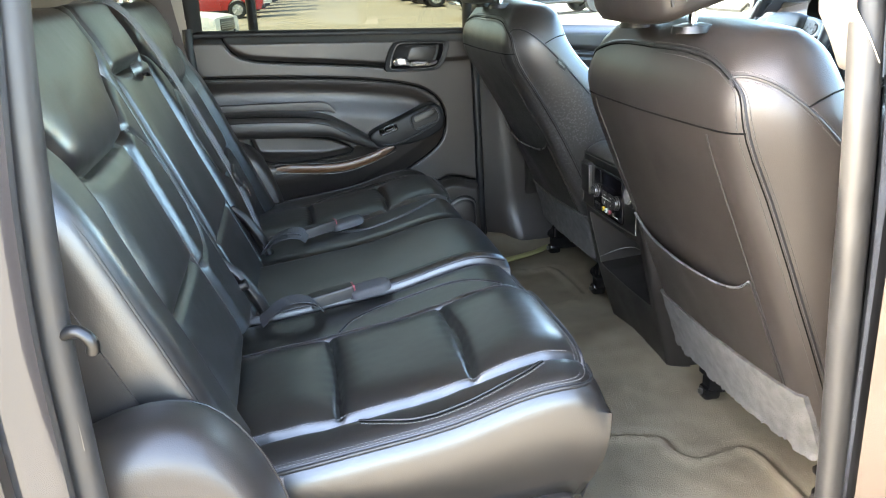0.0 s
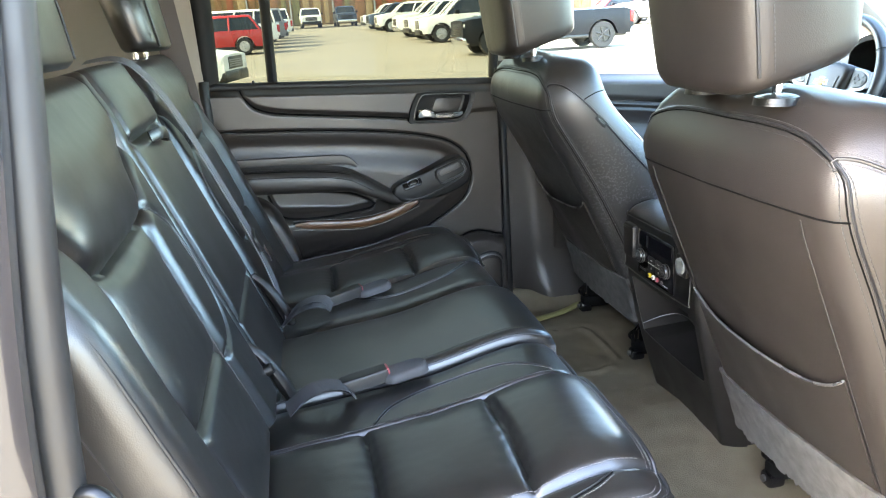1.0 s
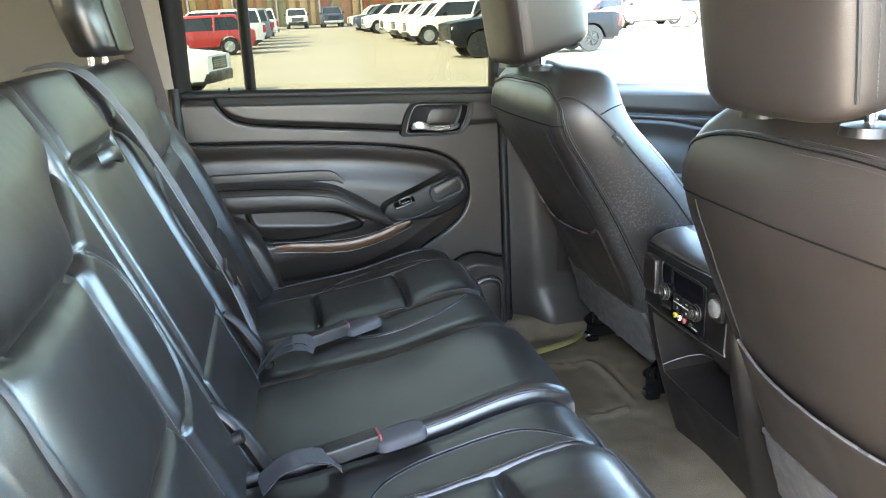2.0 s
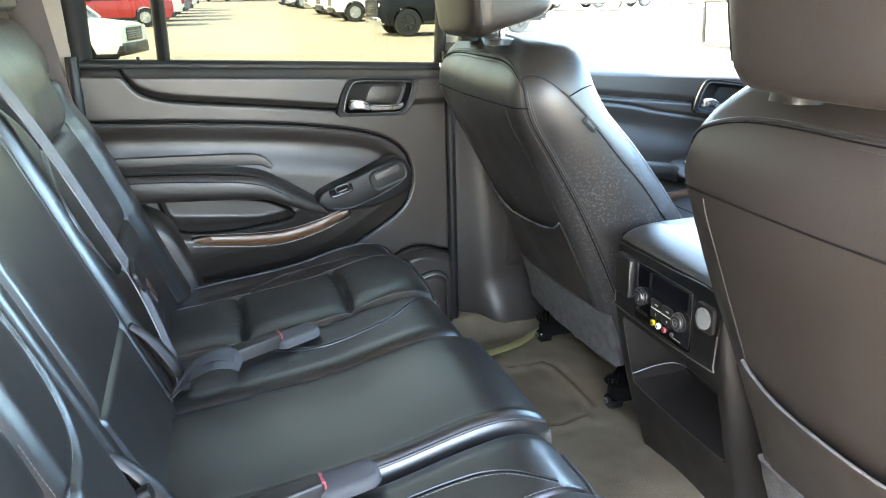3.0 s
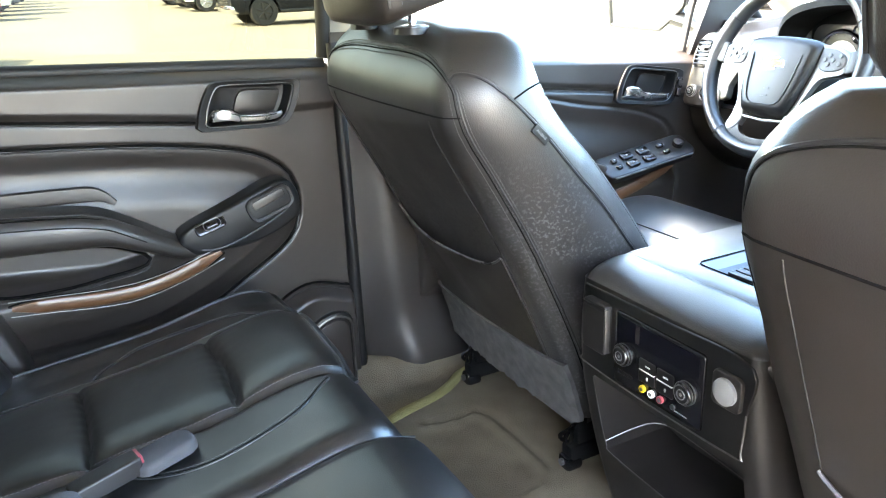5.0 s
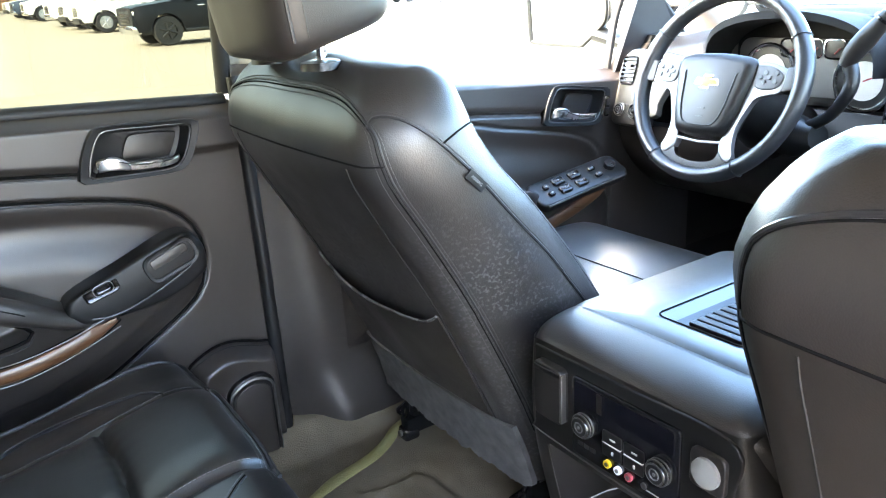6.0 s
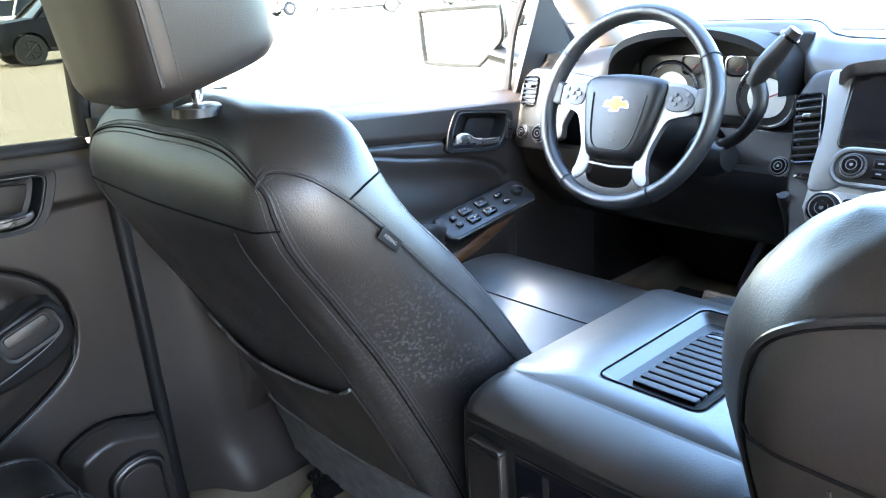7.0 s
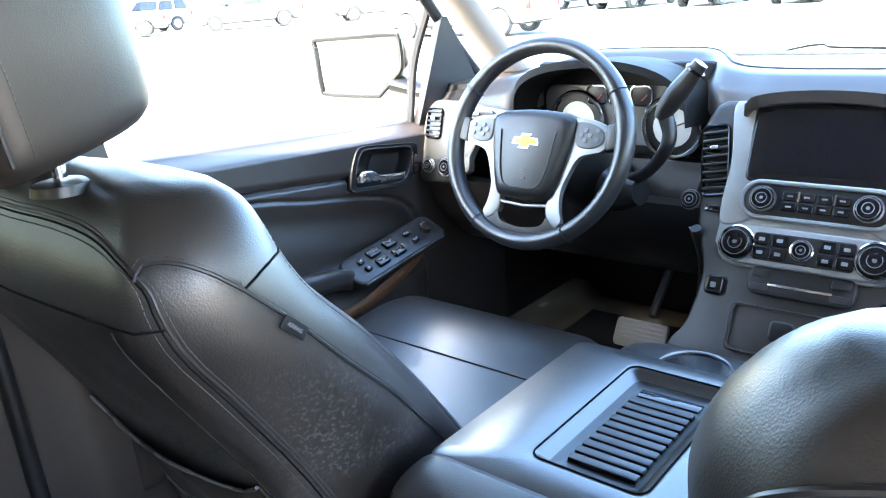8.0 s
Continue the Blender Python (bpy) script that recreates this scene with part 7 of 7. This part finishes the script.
thr = bmesh.new()
stitches([wm @ Vector((0.1695 * math.cos(a), 0.1695 * math.sin(a), 0.005)) for a in np.linspace(radians(35), radians(145), 60)], bm=thr)
tagged(part("stitching", thr, THREAD_DARK, rim), kind="stuff")
hubc = part("airbag_cover", plate(spline([(-0.085, 0.05), (-0.06, 0.058), (0.0, 0.062), (0.06, 0.058), (0.085, 0.05), (0.09, 0.03), (0.075, -0.05), (0.06, -0.095), (0.045, -0.104), (0.0, -0.106), (-0.045, -0.104), (-0.06, -0.095), (-0.075, -0.05), (-0.09, 0.03), (-0.085, 0.05)], 70)[:-1], 0.05, wm @ Matrix.Translation((0, 0, -0.025)), 0.02), PLASTIC, wheel, "black airbag cover")
part("hub_crease", tube([wm @ Vector((x, y, 0.0262)) for x, y in spline([(-0.06, 0.02), (-0.05, -0.05), (-0.035, -0.082), (0.0, -0.086), (0.035, -0.082), (0.05, -0.05), (0.06, 0.02)], 40)], 0.0012, 6), PIPING, hubc)
part("emblem", plate([(-0.024, -0.005), (-0.009, -0.005), (-0.011, -0.011), (0.007, -0.011), (0.009, -0.005), (0.026, -0.005), (0.023, 0.005), (0.009, 0.005), (0.011, 0.011), (-0.007, 0.011), (-0.009, 0.005), (-0.021, 0.005)], 0.003, wm @ Matrix.Translation((-0.004, 0.0, 0.024)), 0.0), GOLD, hubc, "small gold emblem")
part("emblem_frame", plate([(1.14 * x, 1.22 * y) for x, y in ((-0.024, -0.005), (-0.009, -0.005), (-0.011, -0.011), (0.007, -0.011), (0.009, -0.005), (0.026, -0.005), (0.023, 0.005), (0.009, 0.005), (0.011, 0.011), (-0.007, 0.011), (-0.009, 0.005), (-0.021, 0.005))], 0.002, wm @ Matrix.Translation((-0.004, 0.0, 0.024)), 0.0), CHROME, hubc)
for k in (-1, 1):
    part("label_bar", plate(rrect(0.016, 0.003, 0.001), 0.002, wm @ Matrix.Translation((0.0, -0.06 + 0.008 * k, 0.0248))), PLASTIC, hubc)
for s in (-1, 1):
    sp = part("spoke", plate([(s * x, y) for x, y in spline([(0.082, 0.05), (0.12, 0.048), (0.15, 0.036), (0.163, 0.02), (0.15, -0.004), (0.12, -0.012), (0.10, -0.022), (0.086, -0.05), (0.075, -0.085), (0.078, -0.12), (0.085, -0.14), (0.075, -0.15), (0.055, -0.135), (0.05, -0.11), (0.062, -0.08), (0.072, -0.04), (0.078, 0.0), (0.082, 0.05)], 80)[:-1]], 0.016, wm @ Matrix.Translation((0, 0, -0.008)), 0.004), SPOKE, wheel, "satin silver spoke")
    pod_ = part("button_pod", plate([(s * x, y) for x, y in spline([(0.09, 0.043), (0.118, 0.041), (0.142, 0.03), (0.148, 0.016), (0.14, 0.002), (0.118, -0.004), (0.096, 0.0), (0.09, 0.02), (0.09, 0.043)], 50)[:-1]], 0.004, wm @ Matrix.Translation((0, 0, 0.007)), 0.002), POD_GREY, sp, "grey button pod")
    for bx, by in ((0.112, 0.028), (0.112, 0.010), (0.103, 0.019), (0.121, 0.019), (0.135, 0.028), (0.135, 0.012)):
        part("wheel_button", tube([wm @ Vector((s * bx, by, 0.010)), wm @ Vector((s * bx, by, 0.0135))], 0.0042, 10), MARK, pod_)
    part("spoke_root", plate([(s * x, y) for x, y in ((0.15, 0.04), (0.178, 0.045), (0.182, 0.0), (0.15, -0.006))], 0.022, wm @ Matrix.Translation((0, 0, -0.012)), 0.004), PLASTIC, wheel)
part("lower_spoke", plate(spline([(-0.075, -0.135), (-0.06, -0.125), (-0.045, -0.150), (0.0, -0.158), (0.045, -0.150), (0.06, -0.125), (0.075, -0.135), (0.082, -0.165), (0.0, -0.186), (-0.082, -0.165), (-0.075, -0.135)], 60)[:-1], 0.016, wm @ Matrix.Translation((0, 0, -0.01)), 0.004), PLASTIC, wheel)
part("chrome_bar", tube([wm @ Vector((-0.055, -0.113, 0.004)), wm @ Vector((0.0, -0.117, 0.006)), wm @ Vector((0.055, -0.113, 0.004))], 0.003, 8), SILVER, wheel)
part("column", tube([WC - WN * 0.02, WC - WN * 0.12 - Vector((0, 0, 0.015)), WC - WN * 0.32 - Vector((0, 0, 0.05))], [0.05, 0.062, 0.08], 20), PLASTIC_DARK, wheel, "black steering column shroud")
shifter = thing("gear_lever", "black column gear lever with a tapered grip", "gear lever", at=(0.85, 0.25, 1.2))
part("lever", tube([(0.86, 0.335, 1.175), (0.85, 0.27, 1.215), (0.845, 0.238, 1.255), (0.85, 0.232, 1.285), (0.855, 0.243, 1.315)], [0.014, 0.012, 0.0115, 0.013, 0.014], 12, smooth_n=24), PLASTIC_DARK, shifter)
grip = part("grip", tube([(0.852, 0.248, 1.31), (0.853, 0.236, 1.335), (0.856, 0.205, 1.375), (0.858, 0.184, 1.402), (0.8585, 0.181, 1.406)], [0.014, 0.019, 0.0195, 0.0165, 0.013], 16, smooth_n=24), PLASTIC, shifter, "black grained grip")
part("grip_ring", tube([(0.857, 0.192, 1.392), (0.8575, 0.189, 1.396)], 0.0178, 18), GLOSS, grip)
part("boot", tube([(0.875, 0.36, 1.165), (0.865, 0.33, 1.165), (0.855, 0.29, 1.17)], [0.045, 0.04, 0.026], 14, smooth_n=10), PLASTIC_DARK, shifter)
stalk = thing("turn_stalk", "black turn signal stalk on the steering column", "control stalk", at=(0.83, 0.55, 1.27))
part("lever", tube([(0.86, 0.50, 1.25), (0.84, 0.57, 1.265), (0.83, 0.62, 1.275)], [0.008, 0.009, 0.012], 10, smooth_n=10), PLASTIC, stalk)
# pedals
for nm, y, w, lbl in (("brake_pedal", 0.465, 0.14, "wide ribbed brake pedal"), ("accelerator_pedal", 0.30, 0.06, "narrow accelerator pedal")):
    ped = thing(nm, lbl + " in the dark footwell", "pedal", at=(1.3, y, 0.6))
    pmx = Matrix.Translation((1.22, y, 0.68)) @ Matrix(((0, 0.5, -0.866, 0), (-1, 0, 0, 0), (0, 0.866, 0.5, 0), (0, 0, 0, 1)))
    pad = part("pedal_pad", plate(rrect(w, 0.075, 0.012), 0.014, pmx, 0.004), POD_GREY, ped)
    for k in range(6):
        part("tread", box(-w * 0.44, w * 0.44, -0.028 + 0.011 * k, -0.022 + 0.011 * k, 0.013, 0.017, 0.001, m=pmx), POD_GREY, pad)
    part("pedal_arm", tube([(1.28, y, 0.71), (1.42, y, 0.85), (1.5, y, 1.05)], 0.012, 8, smooth_n=10), STEEL, ped)
# floor mats
def mat_fn(cx, cy, w, d):
    def fn(u, v):
        x, y = cx - w / 2 + w * u, cy - d / 2 + d * v
        e = min(u, 1 - u, v, 1 - v)
        return (x, y, floor_at(x, y) + 0.004 + 0.008 * sm(0, 0.05, e) - 0.003 * math.exp(-((e - 0.07) / 0.015) ** 2) + 0.003 * noise.noise(Vector((x * 6, y * 6, 7))))
    return fn


for cy_ in (0.48,):
    tagged(part("floor_mat", sheet(mat_fn(1.08, cy_, 0.86, 0.58), np.linspace(0, 1, 24), np.linspace(0, 1, 24), close=(0, 0, -0.004)), FOOT_MAT), "black carpet mat in the driver footwell", "floor mat")
# wiper at the foot of the windshield
wip = thing("wiper", "black wiper arm lying at the foot of the windshield", "wiper", at=(1.56, 0.1, 1.33))
part("wiper_arm", tube([(1.535, 0.30, 1.342), (1.545, 0.23, 1.362), (1.55, 0.17, 1.37), (1.55, 0.12, 1.362), (1.545, -0.35, 1.352)], 0.006, 8, smooth_n=30), PLASTIC_DARK, wip)
part("wiper_blade", tube([(1.53, 0.32, 1.338), (1.53, -0.42, 1.345)], 0.005, 8), RUBBER, wip)
# striker loop and latch on the doorway's rear edge
strk = thing("door_striker", "dark steel striker loop on the doorway's rear edge", "door striker", at=(-0.95, -0.93, 1.16))
part("loop", tube([(-0.955, -0.93, 1.18), (-0.93, -0.938, 1.188), (-0.917, -0.942, 1.178), (-0.918, -0.94, 1.166)], 0.0065, 10, smooth_n=24), PLASTIC_DARK, strk)
part("plate", box(-0.965, -0.945, -0.94, -0.925, 1.06, 1.165, 0.003), STEEL, strk)

# ---- the lot outside ----
def lot_z(x, y):
    """The lot rises gently away from the driver's side."""
    up = 0.018 * max(0.0, y - 8) if y < 150 else 0.018 * 142
    return up - 0.006 * min(60.0, max(0.0, x)) * sm(4, 20, math.hypot(x, y))


GROUND = material("pale dusty asphalt", (0.2, 0.185, 0.148), 0.95, spec=0.2, grain=14, bump=0.35, big=0.22, color2=(0.27, 0.25, 0.206), vary=0.12)
steps = np.r_[np.linspace(-600, -90, 10), np.linspace(-80, 80, 41), np.linspace(90, 600, 10)]
ysteps = np.r_[np.linspace(-600, -60, 8), np.linspace(-50, 160, 54), np.linspace(180, 600, 8)]
ground = part("ground", sheet(lambda u, v: (u, v, lot_z(u, v)), steps, ysteps), GROUND)
tagged(ground, "pale dusty asphalt of a sunlit parking lot", "ground", kind="structure")

TYRE = material("tyre rubber", (0.02, 0.02, 0.02), 0.8, big=20)
RIM = material("alloy rim", (0.5, 0.5, 0.5), 0.35, metal=0.8, big=20)
RIM_DARK = material("black alloy rim", (0.03, 0.03, 0.03), 0.35, metal=0.3, big=20)
CARGLASS = material("dark car glass", (0.02, 0.024, 0.026), 0.06, big=2, rough_vary=0.02)
LAMP = material("lamp lens", (0.7, 0.7, 0.68), 0.15, big=10)
TAIL = material("red tail lens", (0.4, 0.015, 0.012), 0.2, big=10)


def paint(name, color):
    return material(name, color, 0.3, big=2, rough_vary=0.04, coat=0.3)


WHITE_P, RED_P, BLUE_P, GREY_P, BLACK_P, SILVER_P = paint("white paint", (0.75, 0.75, 0.73)), paint("red paint", (0.42, 0.02, 0.02)), paint("dark blue paint", (0.03, 0.05, 0.09)), paint("grey paint", (0.16, 0.17, 0.19)), material("black paint", (0.004, 0.005, 0.008), 0.4, spec=0.25, big=2), paint("silver paint", (0.45, 0.46, 0.47))


def wheel_part(parent, x, y, r, w, rim):
    """A tyre with a dished, spoked rim on its outer side."""
    s = 1 if y > 0 else -1
    prof = [(r * 0.62, -w / 2), (r * 0.95, -w / 2), (r, -w * 0.36), (r, w * 0.36), (r * 0.95, w / 2), (r * 0.62, w / 2)]
    rings = [[(x + q * math.cos(a), y + s * d, r + q * math.sin(a)) for q, d in prof] for a in np.linspace(0, 2 * math.pi, 29)[:-1]]
    bm = bmesh.new()
    loft(bm, rings + rings[:1], caps=False)
    bmesh.ops.remove_doubles(bm, verts=bm.verts, dist=1e-4)
    wheel_ob = part("wheel", bm, TYRE, parent)
    bm = bmesh.new()
    loft(bm, [[(x + q * math.cos(a), y + s * d, r + q * math.sin(a)) for a in np.linspace(0, 2 * math.pi, 25)[:-1]] for q, d in ((r * 0.66, w * 0.1), (r * 0.66, w * 0.46), (r * 0.60, w * 0.48), (r * 0.57, w * 0.30), (r * 0.1, w * 0.30))])
    part("rim", bm, rim, wheel_ob)
    for k in range(6):
        a = k * math.pi / 3 + 0.3
        part("spoke", tube([(x + r * 0.08 * math.cos(a), y + s * w * 0.42, r + r * 0.08 * math.sin(a)), (x + r * 0.6 * math.cos(a), y + s * w * 0.44, r + r * 0.6 * math.sin(a))], [r * 0.10, r * 0.07], 6), rim, wheel_ob)


def vehicle(name, label, kind, colour, rim, group="parked vehicles"):
    """A parked vehicle, nose towards +x, standing at the origin: body shell with arches, cabin with windows, wheels, lamps."""
    L, W, belt, roof, r = {"pickup": (5.8, 2.0, 1.22, 1.9, 0.42), "suv": (5.2, 2.0, 1.2, 1.88, 0.40), "crossover": (4.6, 1.84, 1.02, 1.66, 0.36)}[kind]
    car = thing(name, label, "car", group)
    h, w = L / 2, W / 2
    axf, axr = h - 0.95, -h + 1.1
    low = 0.42 if kind != "crossover" else 0.33
    # lower body: stations along the length, lifted over each wheel
    def under(x):
        z = low
        for a in (axf, axr):
            d = abs(x - a)
            if d < r * 1.16:
                z = max(z, r + math.sqrt((r * 1.16) ** 2 - d * d))
        return z
    def top(x):
        if kind == "pickup":
            return belt - 0.04 + 0.05 * sm(-h, -h + 0.3, x) if x < 0.6 else belt + 0.02 - 0.10 * sm(h - 1.4, h, x)
        return belt - 0.14 * sm(h - 1.7, h, x) ** 1.2
    xs = np.unique(np.round(np.r_[-h, -h + 0.05, -h + 0.15, np.linspace(-h + 0.3, h - 0.3, 60), h - 0.15, h - 0.05, h], 4))
    rings = []
    for x in xs:
        k = 1 - 0.10 * sm(h - 0.5, h, abs(x)) ** 2
        z0, z1 = under(x), top(x) - 0.05 * sm(h - 0.25, h, abs(x))
        zz = np.linspace(z0, z1, 7)
        out = [w * k * (0.965 + 0.035 * math.sin(math.pi * min(1, max(0, (z - low) / (z1 - low))))) for z in zz]
        ring = [(x, o, z) for o, z in zip(out, zz)] + [(x, w * k * 0.86, z1 + 0.02), (x, 0, z1 + 0.04), (x, -w * k * 0.86, z1 + 0.02)] + [(x, -o, z) for o, z in zip(out[::-1], zz[::-1])] + [(x, -w * k * 0.5, z0), (x, w * k * 0.5, z0)]
        rings.append(ring)
    bm = bmesh.new()
    loft(bm, rings)
    body = part("body", bm, colour, car, sharp=35)
    # cabin: glasshouse ring and roof
    x0, x1, fx, rx = {"pickup": (-0.75, 1.75, 0.85, 0.12), "suv": (-h + 0.12, 1.45, 0.75, 0.18), "crossover": (-h + 0.25, 1.35, 0.8, 0.5)}[kind]
    zb = belt - 0.03
    def cab(t, inset, grow=0.0):
        z = zb + (roof - zb) * t
        a, b, c = x0 + rx * t - grow, x1 - fx * t + grow, w * (0.93 - 0.17 * t) - inset
        return [(p[0] + (a + b) / 2, p[1], z) for p in rrect(b - a, 2 * c, 0.12, 4)]
    bm = bmesh.new()
    loft(bm, [cab(0, 0), cab(0.5, -0.01), cab(0.86, 0)])
    part("glasshouse", bm, CARGLASS, car, "dark window band")
    bm = bmesh.new()
    loft(bm, [cab(0.84, -0.012, 0.01), cab(0.93, 0.0), cab(0.985, 0.06, -0.05), cab(1.0, 0.2, -0.2)])
    part("roof", bm, colour, car)
    posts = {"pickup": (-0.0, 0.5, 1.0), "suv": (0.02, 0.27, 0.55, 1.0), "crossover": (0.04, 0.42, 1.0)}[kind]
    for s in (1, -1):
        for q in posts:
            lo, hi = x0 + (x1 - x0) * q, x0 + rx * 0.9 + (x1 - fx * 0.9 - x0 - rx * 0.9) * q
            part("window_pillar", tube([(lo, s * (w * 0.935), zb), ((lo + hi) / 2, s * w * 0.865, (zb + roof) / 2), (hi, s * w * 0.79, zb + (roof - zb) * 0.9)], 0.045, 6), colour, car)
        part("headlamp", box(h - 0.28, h - 0.02, s * w * 0.72 - 0.18, s * w * 0.72 + 0.18, belt - 0.36, belt - 0.2, 0.03), LAMP, car)
        part("tail_lamp", box(-h - 0.01, -h + 0.12, s * w * 0.86 - 0.08, s * w * 0.86 + 0.08, belt - 0.45, belt - 0.1, 0.03), TAIL, car, "red tail lamp")
        part("wing_mirror", box(x1 - 0.62, x1 - 0.42, s * (w + 0.1) - 0.1, s * (w + 0.1) + 0.1, belt, belt + 0.18, 0.04), BLACK_P, car)
        part("sill", box(axr + r * 1.2, axf - r * 1.2, s * w * 0.93 - 0.06, s * w * 0.93 + 0.06, low - 0.07, low + 0.04, 0.02), PLASTIC_DARK, car)
        for q in (0.36, 0.66):
            xq = x0 + (x1 - x0) * q
            part("door_handle", box(xq - 0.1, xq + 0.1, s * w * 1.0 - 0.012, s * w * 1.0 + 0.012, belt - 0.16, belt - 0.12, 0.008), CHROME if kind != "crossover" else colour, car)
    part("bumper", box(h - 0.22, h + 0.03, -w * 0.9, w * 0.9, low - 0.05, low + 0.2, 0.05), CHROME if kind == "pickup" else PLASTIC_DARK, car)
    part("bumper", box(-h - 0.04, -h + 0.2, -w * 0.9, w * 0.9, low, low + 0.22, 0.05), CHROME if kind == "pickup" else PLASTIC_DARK, car)
    gr = part("grille", box(h - 0.1, h + 0.012, -w * 0.55, w * 0.55, low + 0.22, belt - 0.2, 0.02), PLASTIC_DARK, car)
    for q in range(4):
        z = low + 0.28 + q * (belt - low - 0.55) / 3.2
        part("grille_bar", box(h - 0.02, h + 0.022, -w * 0.52, w * 0.52, z - 0.012, z + 0.012, 0.004), SILVER if kind != "pickup" else GLOSS, gr)
    part("underside", box(-h + 0.2, h - 0.2, -w * 0.8, w * 0.8, low - 0.08, low + 0.12, 0.02), PLASTIC_DARK, car)
    for x in (axf, axr):
        for s in (1, -1):
            wheel_part(car, x, s * (w - 0.14), r, 0.26, rim)
    return car


def parked(x, y, turn):
    return pose(x, y, lot_z(x, y) - 0.005, 0, 0, turn)


pick_black = vehicle("pickup_truck", "dark blue-black crew cab pickup parked in the lot", "pickup", BLACK_P, RIM_DARK)
pick_white = vehicle("pickup_truck", "white crew cab pickup parked in the lot", "pickup", WHITE_P, RIM)
suv_white = vehicle("suv", "large white off-road vehicle parked in the lot", "suv", WHITE_P, RIM)
suv_grey = vehicle("suv", "dark grey off-road vehicle parked in the lot", "suv", GREY_P, RIM)
cross_red = vehicle("crossover_car", "red crossover car parked in the lot", "crossover", RED_P, RIM)
cross_white = vehicle("crossover_car", "white crossover car parked close by in the lot", "crossover", WHITE_P, RIM)
cross_grey = vehicle("crossover_car", "grey crossover car parked in the lot", "crossover", SILVER_P, RIM)
pick_blue = vehicle("pickup_truck", "blue crew cab pickup parked in the lot", "pickup", BLUE_P, RIM)
# the lane's right-hand row, noses to the lane
pick_black.matrix_basis = parked(7.8, 24.2, 180)
suv_white.matrix_basis = parked(7.9, 34.2, 178)
copy_thing(suv_white, parked(8.0, 38.2, 181))
pick_white.matrix_basis = parked(8.3, 42.2, 180)
copy_thing(pick_white, parked(8.5, 52.6, 179))
pick_blue.matrix_basis = parked(8.4, 57.0, 180)
copy_thing(suv_white, parked(8.2, 62.0, 182))
# left-hand row, tails to the lane
cross_white.matrix_basis = parked(-4.05, 17.3, -14)
cross_red.matrix_basis = parked(-3.55, 34.4, 181)
copy_thing(suv_white, parked(-3.4, 38.8, 180))
suv_grey.matrix_basis = parked(-3.0, 43.2, 179)
copy_thing(pick_white, parked(-3.2, 47.6, 180))
copy_thing(suv_white, parked(-2.6, 52.2, 182))
cross_grey.matrix_basis = parked(-2.8, 57.0, 180)
copy_thing(suv_white, parked(-9.6, 41.0, 0))
# far row across the lane's end
for k, (src, x) in enumerate(((suv_white, -1.5), (suv_white, 2.2), (pick_blue, 5.6), (suv_white, -5.2), (cross_grey, -9.0), (pick_white, 12.5), (suv_grey, 16.5), (suv_white, 20.4))):
    copy_thing(src, parked(x, 78.0 + 0.4 * (k % 3), -90))
# beyond the driver's window
copy_thing(cross_red, parked(19.6, 44.6, 180))
copy_thing(suv_white, parked(25.0, 44.0, 178))
for k, (src, x, y) in enumerate(((pick_white, 20.4, 39.8), (pick_white, 27.2, 36.8), (suv_white, 33.2, 32.6), (pick_white, 38.0, 27.6), (suv_white, 37.6, 22.9), (pick_white, 37.4, 18.4), (suv_grey, 37.0, 14.2), (pick_white, 37.2, 9.9), (suv_white, 37.6, 5.4), (suv_grey, 37.8, 1.0), (suv_white, 38.0, -3.6))):
    copy_thing(src, parked(x, y, 147 if k < 3 else 178 - 3 * (k % 2)))
copy_thing(pick_white, parked(20.7, 16.2, 92))
cone = thing("traffic_cone", "orange traffic cone standing on the lot", "traffic cone")
cone.location = (24.9, 24.7, lot_z(24.9, 24.7))
cx_, cy_, cz_ = cone.location
part("cone", tube([(cx_, cy_, cz_ + 0.03), (cx_, cy_, cz_ + 0.7)], [0.16, 0.035], 14), material("orange plastic", (0.75, 0.13, 0.02), 0.5, big=10), cone)
part("cone_base", box(cx_ - 0.2, cx_ + 0.2, cy_ - 0.2, cy_ + 0.2, cz_, cz_ + 0.04, 0.01), RUBBER, cone)

# warehouse at the lane's end: timber-coloured wall panels between pale posts
CLAD = material("weathered timber cladding", (0.28, 0.15, 0.07), 0.8, grain=3, bump=0.2, big=0.7, color2=(0.42, 0.27, 0.13), vary=0.3)
hall = thing("warehouse", "long low warehouse clad in brown timber panels", "building", at=(0, 92, lot_z(0, 92)))
zb = lot_z(0, 92)
random.seed(4)
part("wall", box(-70, 80, 92.2, 93, zb - 0.5, zb + 9, 0.05), CLAD, hall)
part("roof_edge", box(-70.5, 80.5, 91.6, 93.5, zb + 9, zb + 9.6, 0.05), SILVER_P, hall)
TONES = [material("timber panel " + n, c, 0.8, grain=5, bump=0.2, big=0.9, vary=0.25) for n, c in (("brown", (0.3, 0.15, 0.07)), ("tan", (0.42, 0.29, 0.15)), ("red", (0.33, 0.11, 0.06)), ("olive", (0.24, 0.21, 0.1)))]
for k in range(64):
    x = -34 + k * 1.2
    wd = random.uniform(0.5, 1.05)
    part("panel", box(x, x + wd, 92.02, 92.2, zb + random.uniform(0, 0.4), zb + random.uniform(6, 8.8), 0.02), TONES[random.randrange(4)], hall)
for k in range(16):
    x = -33 + k * 4.8
    part("post", box(x - 0.09, x + 0.09, 91.7, 91.95, zb, zb + 9, 0.02), SILVER_P, hall)
